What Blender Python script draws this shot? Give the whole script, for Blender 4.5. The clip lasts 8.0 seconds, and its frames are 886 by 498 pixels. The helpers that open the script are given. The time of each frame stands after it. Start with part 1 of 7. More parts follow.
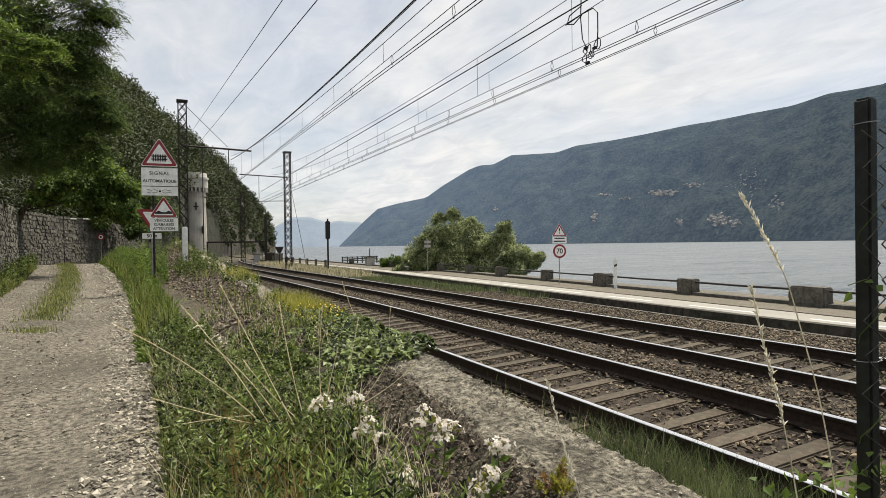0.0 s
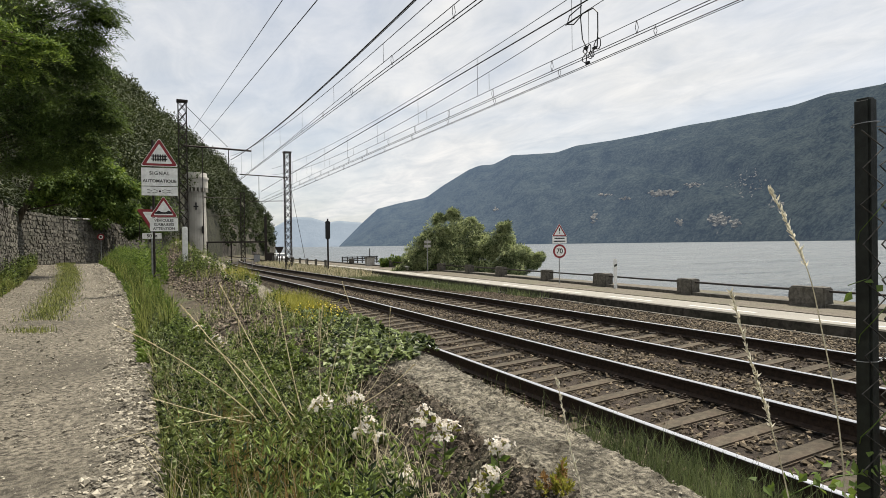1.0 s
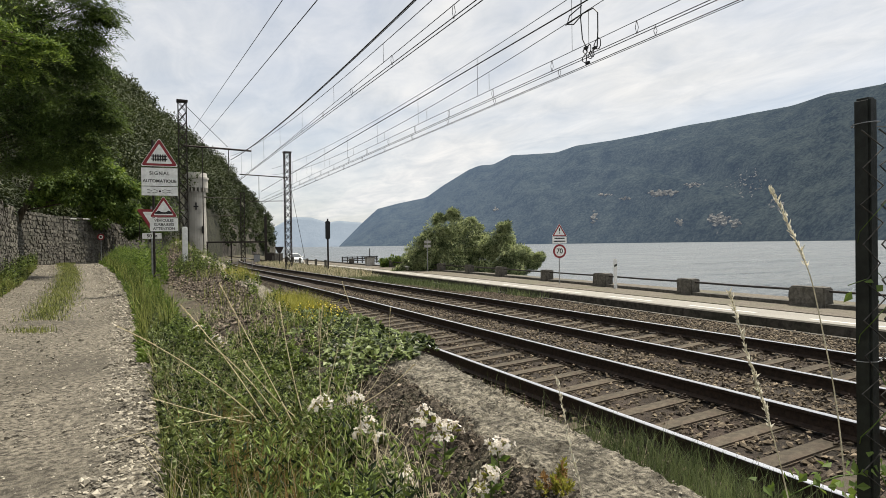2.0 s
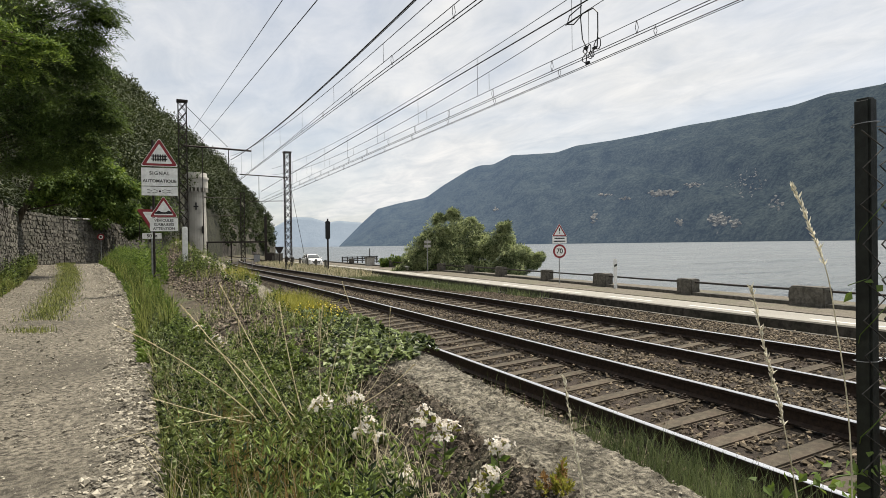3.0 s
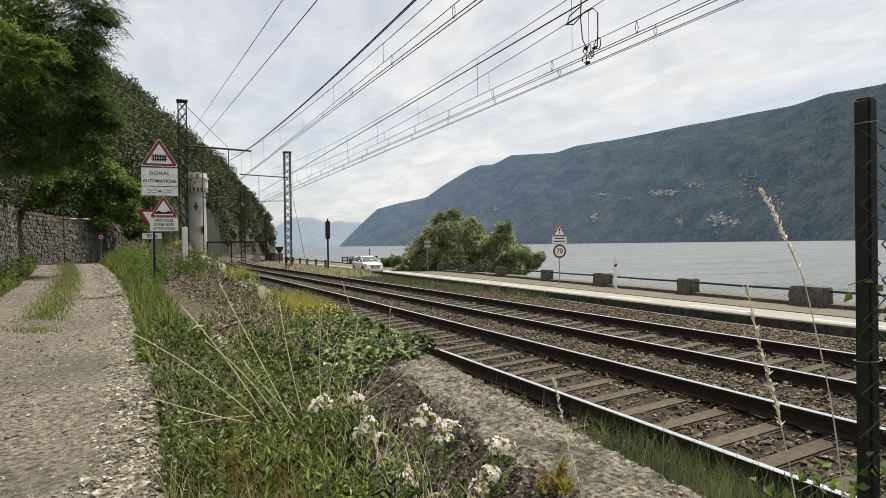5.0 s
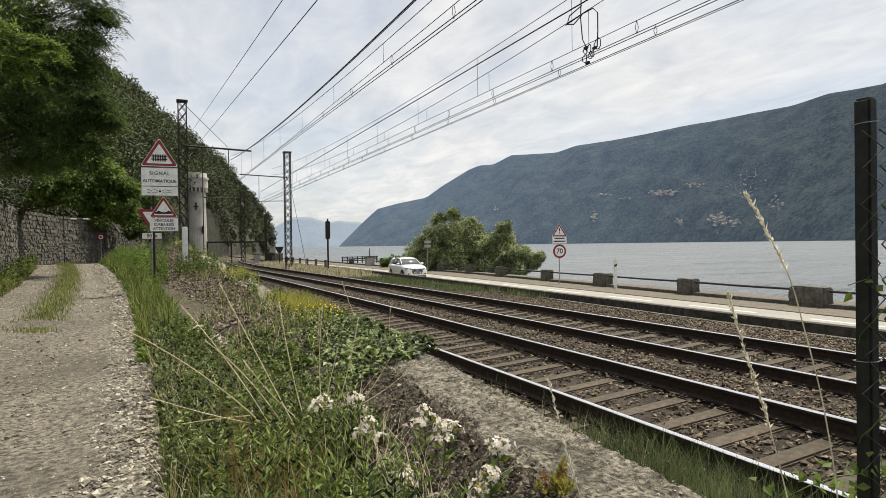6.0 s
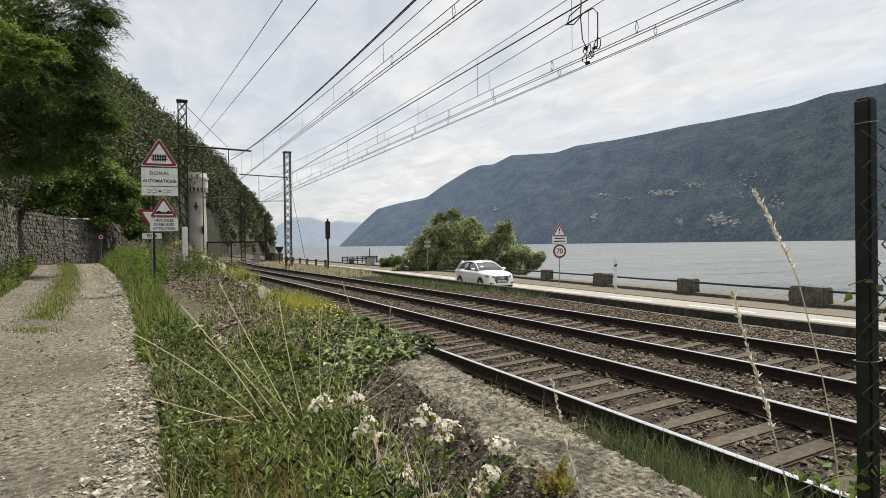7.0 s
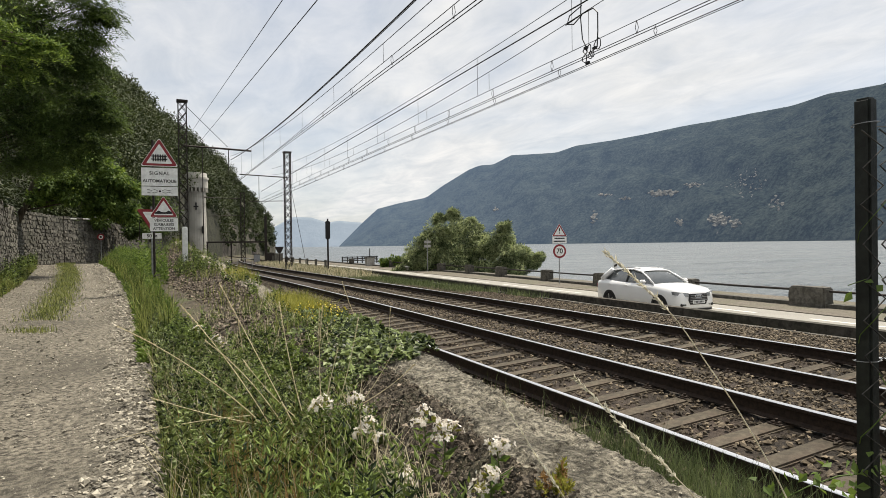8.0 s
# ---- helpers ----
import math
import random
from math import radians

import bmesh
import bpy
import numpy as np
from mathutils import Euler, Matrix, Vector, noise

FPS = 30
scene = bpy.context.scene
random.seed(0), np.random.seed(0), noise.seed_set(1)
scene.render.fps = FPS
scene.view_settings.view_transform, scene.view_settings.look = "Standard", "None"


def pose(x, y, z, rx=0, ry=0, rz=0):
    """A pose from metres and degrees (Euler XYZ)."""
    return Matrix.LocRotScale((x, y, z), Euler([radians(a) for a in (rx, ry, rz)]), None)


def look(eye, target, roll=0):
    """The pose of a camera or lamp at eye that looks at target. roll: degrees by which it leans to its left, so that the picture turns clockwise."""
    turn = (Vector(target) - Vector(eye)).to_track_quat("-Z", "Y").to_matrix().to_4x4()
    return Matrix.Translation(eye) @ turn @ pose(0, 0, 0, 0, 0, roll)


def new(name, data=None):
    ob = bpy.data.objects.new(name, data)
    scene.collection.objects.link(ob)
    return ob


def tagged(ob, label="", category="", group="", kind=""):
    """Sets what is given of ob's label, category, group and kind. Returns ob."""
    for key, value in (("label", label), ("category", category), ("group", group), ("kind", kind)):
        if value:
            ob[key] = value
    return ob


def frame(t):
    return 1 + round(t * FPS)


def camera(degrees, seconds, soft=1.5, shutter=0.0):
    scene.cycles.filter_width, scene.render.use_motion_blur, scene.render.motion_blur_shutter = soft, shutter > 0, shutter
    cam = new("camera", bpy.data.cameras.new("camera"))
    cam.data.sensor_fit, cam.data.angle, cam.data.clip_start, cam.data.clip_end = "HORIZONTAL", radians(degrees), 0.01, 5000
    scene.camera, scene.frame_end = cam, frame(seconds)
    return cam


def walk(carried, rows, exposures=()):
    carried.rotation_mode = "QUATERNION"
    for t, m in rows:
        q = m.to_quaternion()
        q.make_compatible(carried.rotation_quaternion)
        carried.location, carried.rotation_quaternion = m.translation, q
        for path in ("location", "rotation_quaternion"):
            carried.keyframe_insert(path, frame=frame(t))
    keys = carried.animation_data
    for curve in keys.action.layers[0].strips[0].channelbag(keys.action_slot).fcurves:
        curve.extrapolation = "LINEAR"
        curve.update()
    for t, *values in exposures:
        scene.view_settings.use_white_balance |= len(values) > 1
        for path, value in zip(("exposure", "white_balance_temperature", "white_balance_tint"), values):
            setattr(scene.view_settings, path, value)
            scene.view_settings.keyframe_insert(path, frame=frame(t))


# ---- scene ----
import itertools

# y runs along the railway, x towards the lake, z = 0 at the head of the nearest rail
EYE = (0.0, 0.0, 1.79)
YAW, PITCH, ROLL = 25.2, 0.42, -0.785
cam = camera(72.2, 8.0, soft=0.75)
CAM_POSE = pose(*EYE, 90 - PITCH, 0, -YAW) @ pose(0, 0, 0, 0, 0, ROLL)
walk(cam, [(0.0, CAM_POSE), (8.0, CAM_POSE)])

# ---- sky and sun: bright thin overcast, sun high over the lake ----
SUN_EL, SUN_AZ = 65.0, 66.0   # degrees; azimuth from +y towards +x
scene.view_settings.exposure = 0.28


def node(nt, kind, at=None, **sets):
    n = nt.nodes.new(kind)
    for k, v in sets.items():
        if k in n.inputs:
            n.inputs[k].default_value = v
    return n


def make_world():
    w = bpy.data.worlds.new("sky")
    w.use_nodes = True
    nt = w.node_tree
    nt.nodes.clear()
    link = nt.links.new
    out = nt.nodes.new("ShaderNodeOutputWorld")
    sky = nt.nodes.new("ShaderNodeTexSky")
    sky.sky_type = "NISHITA"
    sky.sun_disc = False
    sky.sun_elevation = radians(SUN_EL)
    sky.sun_rotation = radians(SUN_AZ)
    sky.air_density, sky.dust_density, sky.ozone_density = 1.0, 1.5, 1.0
    bg_sky = nt.nodes.new("ShaderNodeBackground")
    bg_sky.inputs["Strength"].default_value = 0.098
    link(sky.outputs["Color"], bg_sky.inputs["Color"])
    # cloud sheet, seen in perspective: direction divided by its height
    tc = nt.nodes.new("ShaderNodeTexCoord")
    sep = nt.nodes.new("ShaderNodeSeparateXYZ")
    link(tc.outputs["Generated"], sep.inputs[0])
    up = nt.nodes.new("ShaderNodeMath")
    up.operation = "MAXIMUM"
    up.inputs[1].default_value = 0.0
    link(sep.outputs["Z"], up.inputs[0])
    hgt = nt.nodes.new("ShaderNodeMath")
    hgt.operation = "ADD"
    hgt.inputs[1].default_value = 0.11
    link(up.outputs[0], hgt.inputs[0])
    div = nt.nodes.new("ShaderNodeVectorMath")
    div.operation = "DIVIDE"
    com = nt.nodes.new("ShaderNodeCombineXYZ")
    for i in range(3):
        link(hgt.outputs[0], com.inputs[i])
    link(tc.outputs["Generated"], div.inputs[0])
    link(com.outputs[0], div.inputs[1])
    mp = nt.nodes.new("ShaderNodeMapping")
    mp.inputs["Scale"].default_value = (1.0, 0.55, 0.0)
    mp.inputs["Rotation"].default_value = (0, 0, radians(35))
    link(div.outputs[0], mp.inputs["Vector"])
    big = node(nt, "ShaderNodeTexNoise", Scale=0.55, Detail=5.0, Roughness=0.55)
    fine = node(nt, "ShaderNodeTexNoise", Scale=4.6, Detail=7.0, Roughness=0.62, Distortion=0.5)
    for n in (big, fine):
        link(mp.outputs[0], n.inputs["Vector"])
    cover = nt.nodes.new("ShaderNodeMapRange")
    for k, v in (("From Min", 0.36), ("From Max", 0.58), ("To Min", 0.45), ("To Max", 1.0)):
        cover.inputs[k].default_value = v
    link(big.outputs["Fac"], cover.inputs["Value"])
    ramp = nt.nodes.new("ShaderNodeValToRGB")
    ramp.color_ramp.elements[0].position, ramp.color_ramp.elements[0].color = 0.30, (0.74, 0.765, 0.79, 1)
    ramp.color_ramp.elements[1].position, ramp.color_ramp.elements[1].color = 0.66, (1.0, 0.985, 0.96, 1)
    link(fine.outputs["Fac"], ramp.inputs["Fac"])
    bg_cloud = nt.nodes.new("ShaderNodeBackground")
    bg_cloud.inputs["Strength"].default_value = 0.785
    link(ramp.outputs["Color"], bg_cloud.inputs["Color"])
    mix = nt.nodes.new("ShaderNodeMixShader")
    link(cover.outputs[0], mix.inputs["Fac"])
    link(bg_sky.outputs[0], mix.inputs[1])
    link(bg_cloud.outputs[0], mix.inputs[2])
    link(mix.outputs[0], out.inputs["Surface"])
    scene.world = w


make_world()
sun_data = bpy.data.lights.new("sun", "SUN")
sun_data.energy, sun_data.angle, sun_data.color = 4.9, radians(1.5), (1.0, 0.92, 0.79)
sun = new("sun", sun_data)
_e, _a = radians(SUN_EL), radians(SUN_AZ)
sun.matrix_world = look((math.sin(_a) * math.cos(_e) * 80, math.cos(_a) * math.cos(_e) * 80, math.sin(_e) * 80), (0, 0, 0))


# ---- materials ----
def mat_new(name):
    m = bpy.data.materials.new(name)
    m.use_nodes = True
    return m, m.node_tree, m.node_tree.nodes["Principled BSDF"]


def mat(name, dark, light, scale=6.0, rough=0.8, metal=0.0, bump=0.3, bump_scale=None, detail=6.0,
        stain=None, stain_scale=0.7, stain_amount=0.5, vary=0.0, island=0.0, stretch=(1, 1, 1), spec=0.35, bump_dist=0.02):
    """Two tones by fine noise, a stain tone by coarse noise, bump by a third; vary: by object, island: by piece."""
    m, nt, p = mat_new(name)
    link = nt.links.new
    tc = nt.nodes.new("ShaderNodeTexCoord")
    mp = nt.nodes.new("ShaderNodeMapping")
    mp.inputs["Scale"].default_value = stretch
    link(tc.outputs["Object"], mp.inputs["Vector"])
    n1 = node(nt, "ShaderNodeTexNoise", Scale=scale, Detail=detail, Roughness=0.62)
    link(mp.outputs[0], n1.inputs["Vector"])
    ramp = nt.nodes.new("ShaderNodeValToRGB")
    ramp.color_ramp.elements[0].position, ramp.color_ramp.elements[0].color = 0.38, (*dark, 1)
    ramp.color_ramp.elements[1].position, ramp.color_ramp.elements[1].color = 0.63, (*light, 1)
    link(n1.outputs["Fac"], ramp.inputs["Fac"])
    col = ramp.outputs["Color"]
    if stain:
        n2 = node(nt, "ShaderNodeTexNoise", Scale=stain_scale, Detail=5.0, Roughness=0.6)
        link(tc.outputs["Object"], n2.inputs["Vector"])
        r2 = nt.nodes.new("ShaderNodeMapRange")
        for k, v in (("From Min", 0.45), ("From Max", 0.68), ("To Min", 0.0), ("To Max", stain_amount)):
            r2.inputs[k].default_value = v
        link(n2.outputs["Fac"], r2.inputs["Value"])
        mx = nt.nodes.new("ShaderNodeMix")
        mx.data_type = "RGBA"
        link(r2.outputs[0], mx.inputs["Factor"])
        link(col, mx.inputs["A"])
        mx.inputs["B"].default_value = (*stain, 1)
        col = mx.outputs["Result"]
    for amount, src in ((vary, "obj"), (island, "isl")):
        if amount:
            hs = nt.nodes.new("ShaderNodeHueSaturation")
            info = nt.nodes.new("ShaderNodeObjectInfo" if src == "obj" else "ShaderNodeNewGeometry")
            rr = nt.nodes.new("ShaderNodeMapRange")
            rr.inputs["To Min"].default_value, rr.inputs["To Max"].default_value = 1 - amount, 1 + amount
            link(info.outputs["Random" if src == "obj" else "Random Per Island"], rr.inputs["Value"])
            link(rr.outputs[0], hs.inputs["Value"])
            link(col, hs.inputs["Color"])
            col = hs.outputs["Color"]
    link(col, p.inputs["Base Color"])
    p.inputs["Roughness"].default_value, p.inputs["Metallic"].default_value = rough, metal
    p.inputs["Specular IOR Level"].default_value = spec
    if bump:
        nb = node(nt, "ShaderNodeTexNoise", Scale=bump_scale or scale * 3, Detail=6.0, Roughness=0.65)
        link(mp.outputs[0], nb.inputs["Vector"])
        bp = nt.nodes.new("ShaderNodeBump")
        bp.inputs["Strength"].default_value, bp.inputs["Distance"].default_value = bump, bump_dist
        link(nb.outputs["Fac"], bp.inputs["Height"])
        link(bp.outputs[0], p.inputs["Normal"])
    return m


def leaf_mat(name, dark, light, trans=0.35, rough=0.55, spread=0.45, scale=1.2):
    """Foliage: tone varies by leaf and by clump; light passes through."""
    m, nt, p = mat_new(name)
    link = nt.links.new
    geo = nt.nodes.new("ShaderNodeNewGeometry")
    tc = nt.nodes.new("ShaderNodeTexCoord")
    n1 = node(nt, "ShaderNodeTexNoise", Scale=scale, Detail=3.0)
    link(tc.outputs["Object"], n1.inputs["Vector"])
    add = nt.nodes.new("ShaderNodeMath")
    add.operation = "MULTIPLY_ADD"
    add.inputs[1].default_value, add.inputs[2].default_value = spread, -spread / 2
    link(geo.outputs["Random Per Island"], add.inputs[0])
    sm = nt.nodes.new("ShaderNodeMath")
    sm.operation = "ADD"
    link(add.outputs[0], sm.inputs[0])
    link(n1.outputs["Fac"], sm.inputs[1])
    ramp = nt.nodes.new("ShaderNodeValToRGB")
    ramp.color_ramp.elements[0].position, ramp.color_ramp.elements[0].color = 0.25, (*dark, 1)
    ramp.color_ramp.elements[1].position, ramp.color_ramp.elements[1].color = 0.75, (*light, 1)
    link(sm.outputs[0], ramp.inputs["Fac"])
    link(ramp.outputs["Color"], p.inputs["Base Color"])
    p.inputs["Roughness"].default_value, p.inputs["Specular IOR Level"].default_value = rough, 0.2
    tr = nt.nodes.new("ShaderNodeBsdfTranslucent")
    hs = nt.nodes.new("ShaderNodeHueSaturation")
    hs.inputs["Hue"].default_value, hs.inputs["Saturation"].default_value, hs.inputs["Value"].default_value = 0.485, 1.1, 1.5
    link(ramp.outputs["Color"], hs.inputs["Color"])
    link(hs.outputs["Color"], tr.inputs["Color"])
    mx = nt.nodes.new("ShaderNodeMixShader")
    mx.inputs["Fac"].default_value = trans
    link(p.outputs[0], mx.inputs[1])
    link(tr.outputs[0], mx.inputs[2])
    link(mx.outputs[0], nt.nodes["Material Output"].inputs["Surface"])
    return m


def plain(name, colour, rough=0.5, metal=0.0, spec=0.4, coat=0.0):
    m = mat(name, tuple(c * 0.86 for c in colour), tuple(min(1, c * 1.08) for c in colour), 9.0, rough, metal, 0.05, spec=spec)
    if coat:
        q = m.node_tree.nodes["Principled BSDF"]
        q.inputs["Coat Weight"].default_value, q.inputs["Coat Roughness"].default_value = coat, 0.05
    return m


M_GRAVEL = mat("pale_gravel", (0.05, 0.045, 0.035), (0.305, 0.275, 0.215), 20, 0.95, 0, 0.9, 70, stain=(0.085, 0.077, 0.06), stain_scale=0.8, stain_amount=0.75, detail=11.0, bump_dist=0.03)
M_STONE_CHIP = mat("gravel_chip", (0.10, 0.091, 0.073), (0.43, 0.395, 0.32), 9, 0.9, 0, 0.2, island=0.45)
M_SOIL = mat("soil", (0.03, 0.025, 0.017), (0.10, 0.08, 0.056), 7, 0.95, 0, 0.8, stain=(0.07, 0.085, 0.03), stain_scale=1.1, stain_amount=0.8)
M_BALLAST = mat("ballast_bed", (0.012, 0.009, 0.007), (0.055, 0.044, 0.031), 26, 0.9, 0, 1.0, 34, stain=(0.09, 0.065, 0.05), stain_amount=0.6, bump_dist=0.04)
M_BSTONE = mat("ballast_stone", (0.036, 0.028, 0.019), (0.21, 0.168, 0.115), 7, 0.85, 0, 0.4, island=0.55)
M_RAILRUST = mat("rail_rust", (0.018, 0.012, 0.009), (0.045, 0.03, 0.021), 18, 0.7, 0.3, 0.25)
M_RAILTOP = mat("polished_rail", (0.8, 0.8, 0.8), (0.92, 0.92, 0.92), 30, 0.28, 1.0, 0.03, stretch=(1, 0.05, 1))
M_SLEEPER = mat("sleeper_concrete", (0.05, 0.042, 0.029), (0.105, 0.088, 0.062), 12, 0.88, 0, 0.4, stain=(0.10, 0.07, 0.05), stain_scale=2.0, stain_amount=0.7, vary=0.15)
M_CONC = mat("old_concrete", (0.06, 0.055, 0.042), (0.52, 0.475, 0.37), 26, 0.95, 0, 1.0, 60, detail=12.0, stain=(0.055, 0.05, 0.037), stain_scale=5, stain_amount=0.85, bump_dist=0.05)
M_DARKCONC = mat("weathered_concrete", (0.07, 0.065, 0.055), (0.16, 0.15, 0.13), 7, 0.92, 0, 0.5, stain=(0.04, 0.04, 0.032), stain_amount=0.7)
M_PALECONC = mat("pale_concrete", (0.30, 0.29, 0.27), (0.46, 0.45, 0.42), 7, 0.9, 0, 0.4, stain=(0.2, 0.19, 0.17), stain_amount=0.6)
M_ASPHALT = mat("pale_worn_asphalt", (0.24, 0.232, 0.205), (0.35, 0.335, 0.295), 30, 0.85, 0, 0.3, stain=(0.22, 0.21, 0.19), stain_scale=0.4, stain_amount=0.5)
M_VERGE = mat("gritty_verge", (0.09, 0.08, 0.064), (0.20, 0.175, 0.14), 14, 0.95, 0, 0.6, stain=(0.10, 0.11, 0.06), stain_scale=0.6, stain_amount=0.6)
M_ROCK = mat("dark_rubble", (0.010, 0.008, 0.006), (0.17, 0.14, 0.105), 24, 0.95, 0, 1.0, 20, stain=(0.05, 0.055, 0.028), stain_scale=3, stain_amount=0.6, bump_dist=0.05)
M_WALLSTONE = mat("wall_stone", (0.085, 0.08, 0.068), (0.235, 0.222, 0.19), 5, 0.92, 0, 0.6, 16, vary=0.4, island=0.4, stain=(0.08, 0.085, 0.06), stain_amount=0.6)
M_MORTAR = mat("mortar", (0.09, 0.085, 0.075), (0.18, 0.17, 0.15), 9, 0.95, 0, 0.5, stain=(0.05, 0.05, 0.04), stain_amount=0.6)
M_KERB = mat("dark_kerb_concrete", (0.03, 0.027, 0.022), (0.09, 0.08, 0.066), 6, 0.95, 0, 0.5, stain=(0.03, 0.035, 0.02), stain_amount=0.7)
M_IRON = mat("dark_iron", (0.016, 0.014, 0.013), (0.045, 0.036, 0.03), 16, 0.6, 0.4, 0.2)
M_POST = mat("dark_green_paint", (0.008, 0.010, 0.009), (0.02, 0.024, 0.021), 20, 0.45, 0.0, 0.15)
M_GALV = mat("galvanised_steel", (0.26, 0.27, 0.28), (0.42, 0.43, 0.44), 14, 0.5, 0.8, 0.1)
M_WIRE = mat("dark_copper_wire", (0.02, 0.02, 0.02), (0.05, 0.045, 0.04), 8, 0.6, 0.5, 0.0)
M_WHITE = plain("white_sheet", (0.80, 0.81, 0.80), 0.45)
M_RED = plain("red_sheet", (0.24, 0.022, 0.03), 0.45)
M_BLACK = plain("black_sheet", (0.012, 0.012, 0.013), 0.5)
M_PAINT = mat("white_road_paint", (0.5, 0.49, 0.46), (0.7, 0.69, 0.65), 22, 0.75, 0, 0.2, stain=(0.45, 0.43, 0.4), stain_scale=3, stain_amount=0.7)
M_BARK = mat("bark", (0.05, 0.04, 0.03), (0.13, 0.11, 0.085), 14, 0.95, 0, 0.8, stretch=(1, 1, 0.25))
M_LEAF = leaf_mat("tree_leaf", (0.026, 0.047, 0.013), (0.118, 0.175, 0.047), trans=0.3, spread=0.5, scale=0.6)
M_WILLOW = leaf_mat("silvery_leaf", (0.04, 0.066, 0.024), (0.42, 0.47, 0.245), trans=0.28, spread=0.6)
M_DARKLEAF = leaf_mat("wood_leaf", (0.013, 0.023, 0.009), (0.078, 0.098, 0.036), trans=0.12, scale=0.14, spread=0.14)
M_FRESH = leaf_mat("fresh_leaf", (0.045, 0.082, 0.018), (0.18, 0.255, 0.065), trans=0.35, scale=1.4, spread=0.6)
M_WEED = leaf_mat("weed_leaf", (0.010, 0.021, 0.006), (0.20, 0.265, 0.07), trans=0.15, rough=0.42, scale=3.2, spread=0.7)
M_IVY = leaf_mat("ivy_leaf", (0.014, 0.024, 0.008), (0.215, 0.27, 0.095), trans=0.14, rough=0.42, scale=3.0, spread=0.7)
M_GRASS = leaf_mat("grass_blade", (0.04, 0.06, 0.016), (0.27, 0.30, 0.095), trans=0.25, scale=2.0, spread=0.7)
M_TRACKGRASS = leaf_mat("deep_green_grass", (0.024, 0.038, 0.015), (0.185, 0.225, 0.105), trans=0.3, scale=2.0)
M_STRAW = leaf_mat("dry_grass", (0.42, 0.37, 0.23), (0.78, 0.72, 0.52), trans=0.3, scale=4.0)
M_PALESTRAW = leaf_mat("pale_seed_grass", (0.46, 0.44, 0.34), (0.82, 0.80, 0.69), trans=0.35, scale=6.0)
M_PETAL = leaf_mat("cream_petal", (0.62, 0.57, 0.50), (0.88, 0.85, 0.79), trans=0.35, scale=20)


def far_mat(name, dark, light, haze_glow, strength, scale, bare=False):
    """A wooded mountainside kilometres off, the air's veil before it painted as emission."""
    m, nt, p = mat_new(name)
    link = nt.links.new
    tc = nt.nodes.new("ShaderNodeTexCoord")
    n1 = node(nt, "ShaderNodeTexNoise", Scale=scale, Detail=9.0, Roughness=0.7)
    n2 = node(nt, "ShaderNodeTexNoise", Scale=scale * 0.16, Detail=4.0)
    link(tc.outputs["Object"], n1.inputs["Vector"])
    link(tc.outputs["Object"], n2.inputs["Vector"])
    ad = nt.nodes.new("ShaderNodeMath")
    ad.operation = "MULTIPLY_ADD"
    ad.inputs[1].default_value, ad.inputs[2].default_value = 0.5, -0.25
    link(n2.outputs["Fac"], ad.inputs[0])
    a2 = nt.nodes.new("ShaderNodeMath")
    link(ad.outputs[0], a2.inputs[0])
    link(n1.outputs["Fac"], a2.inputs[1])
    ramp = nt.nodes.new("ShaderNodeValToRGB")
    ramp.color_ramp.elements[0].position, ramp.color_ramp.elements[0].color = 0.38, (*dark, 1)
    ramp.color_ramp.elements[1].position, ramp.color_ramp.elements[1].color = 0.68, (*light, 1)
    link(a2.outputs[0], ramp.inputs["Fac"])
    col = ramp.outputs["Color"]
    if bare:      # scattered cliffs and screes
        n3 = node(nt, "ShaderNodeTexNoise", Scale=0.0085, Detail=8.0, Roughness=0.62)
        link(tc.outputs["Object"], n3.inputs["Vector"])
        r3 = nt.nodes.new("ShaderNodeMapRange")
        for k, v in (("From Min", 0.70), ("From Max", 0.73), ("To Min", 0.0), ("To Max", 0.7)):
            r3.inputs[k].default_value = v
        link(n3.outputs["Fac"], r3.inputs["Value"])
        mx = nt.nodes.new("ShaderNodeMix")
        mx.data_type = "RGBA"
        link(r3.outputs[0], mx.inputs["Factor"])
        link(col, mx.inputs["A"])
        mx.inputs["B"].default_value = (0.2, 0.185, 0.165, 1)
        col = mx.outputs["Result"]
    link(col, p.inputs["Base Color"])
    p.inputs["Roughness"].default_value, p.inputs["Specular IOR Level"].default_value = 1.0, 0.0
    # haze is put in as bluish emission; the slope itself gives no light
    p.inputs["Emission Color"].default_value, p.inputs["Emission Strength"].default_value = (*haze_glow, 1), strength
    bp = nt.nodes.new("ShaderNodeBump")
    if bare:      # the painted veil of air: emission rises with distance up the lake
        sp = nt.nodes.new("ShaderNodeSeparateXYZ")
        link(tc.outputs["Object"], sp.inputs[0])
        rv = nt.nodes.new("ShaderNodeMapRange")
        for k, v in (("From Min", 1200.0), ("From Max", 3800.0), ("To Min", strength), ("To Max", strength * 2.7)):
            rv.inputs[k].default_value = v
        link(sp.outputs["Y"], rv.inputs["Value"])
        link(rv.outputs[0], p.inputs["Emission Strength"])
    bp.inputs["Strength"].default_value, bp.inputs["Distance"].default_value = 0.9, 14.0
    link(n1.outputs["Fac"], bp.inputs["Height"])
    link(bp.outputs[0], p.inputs["Normal"])
    return m


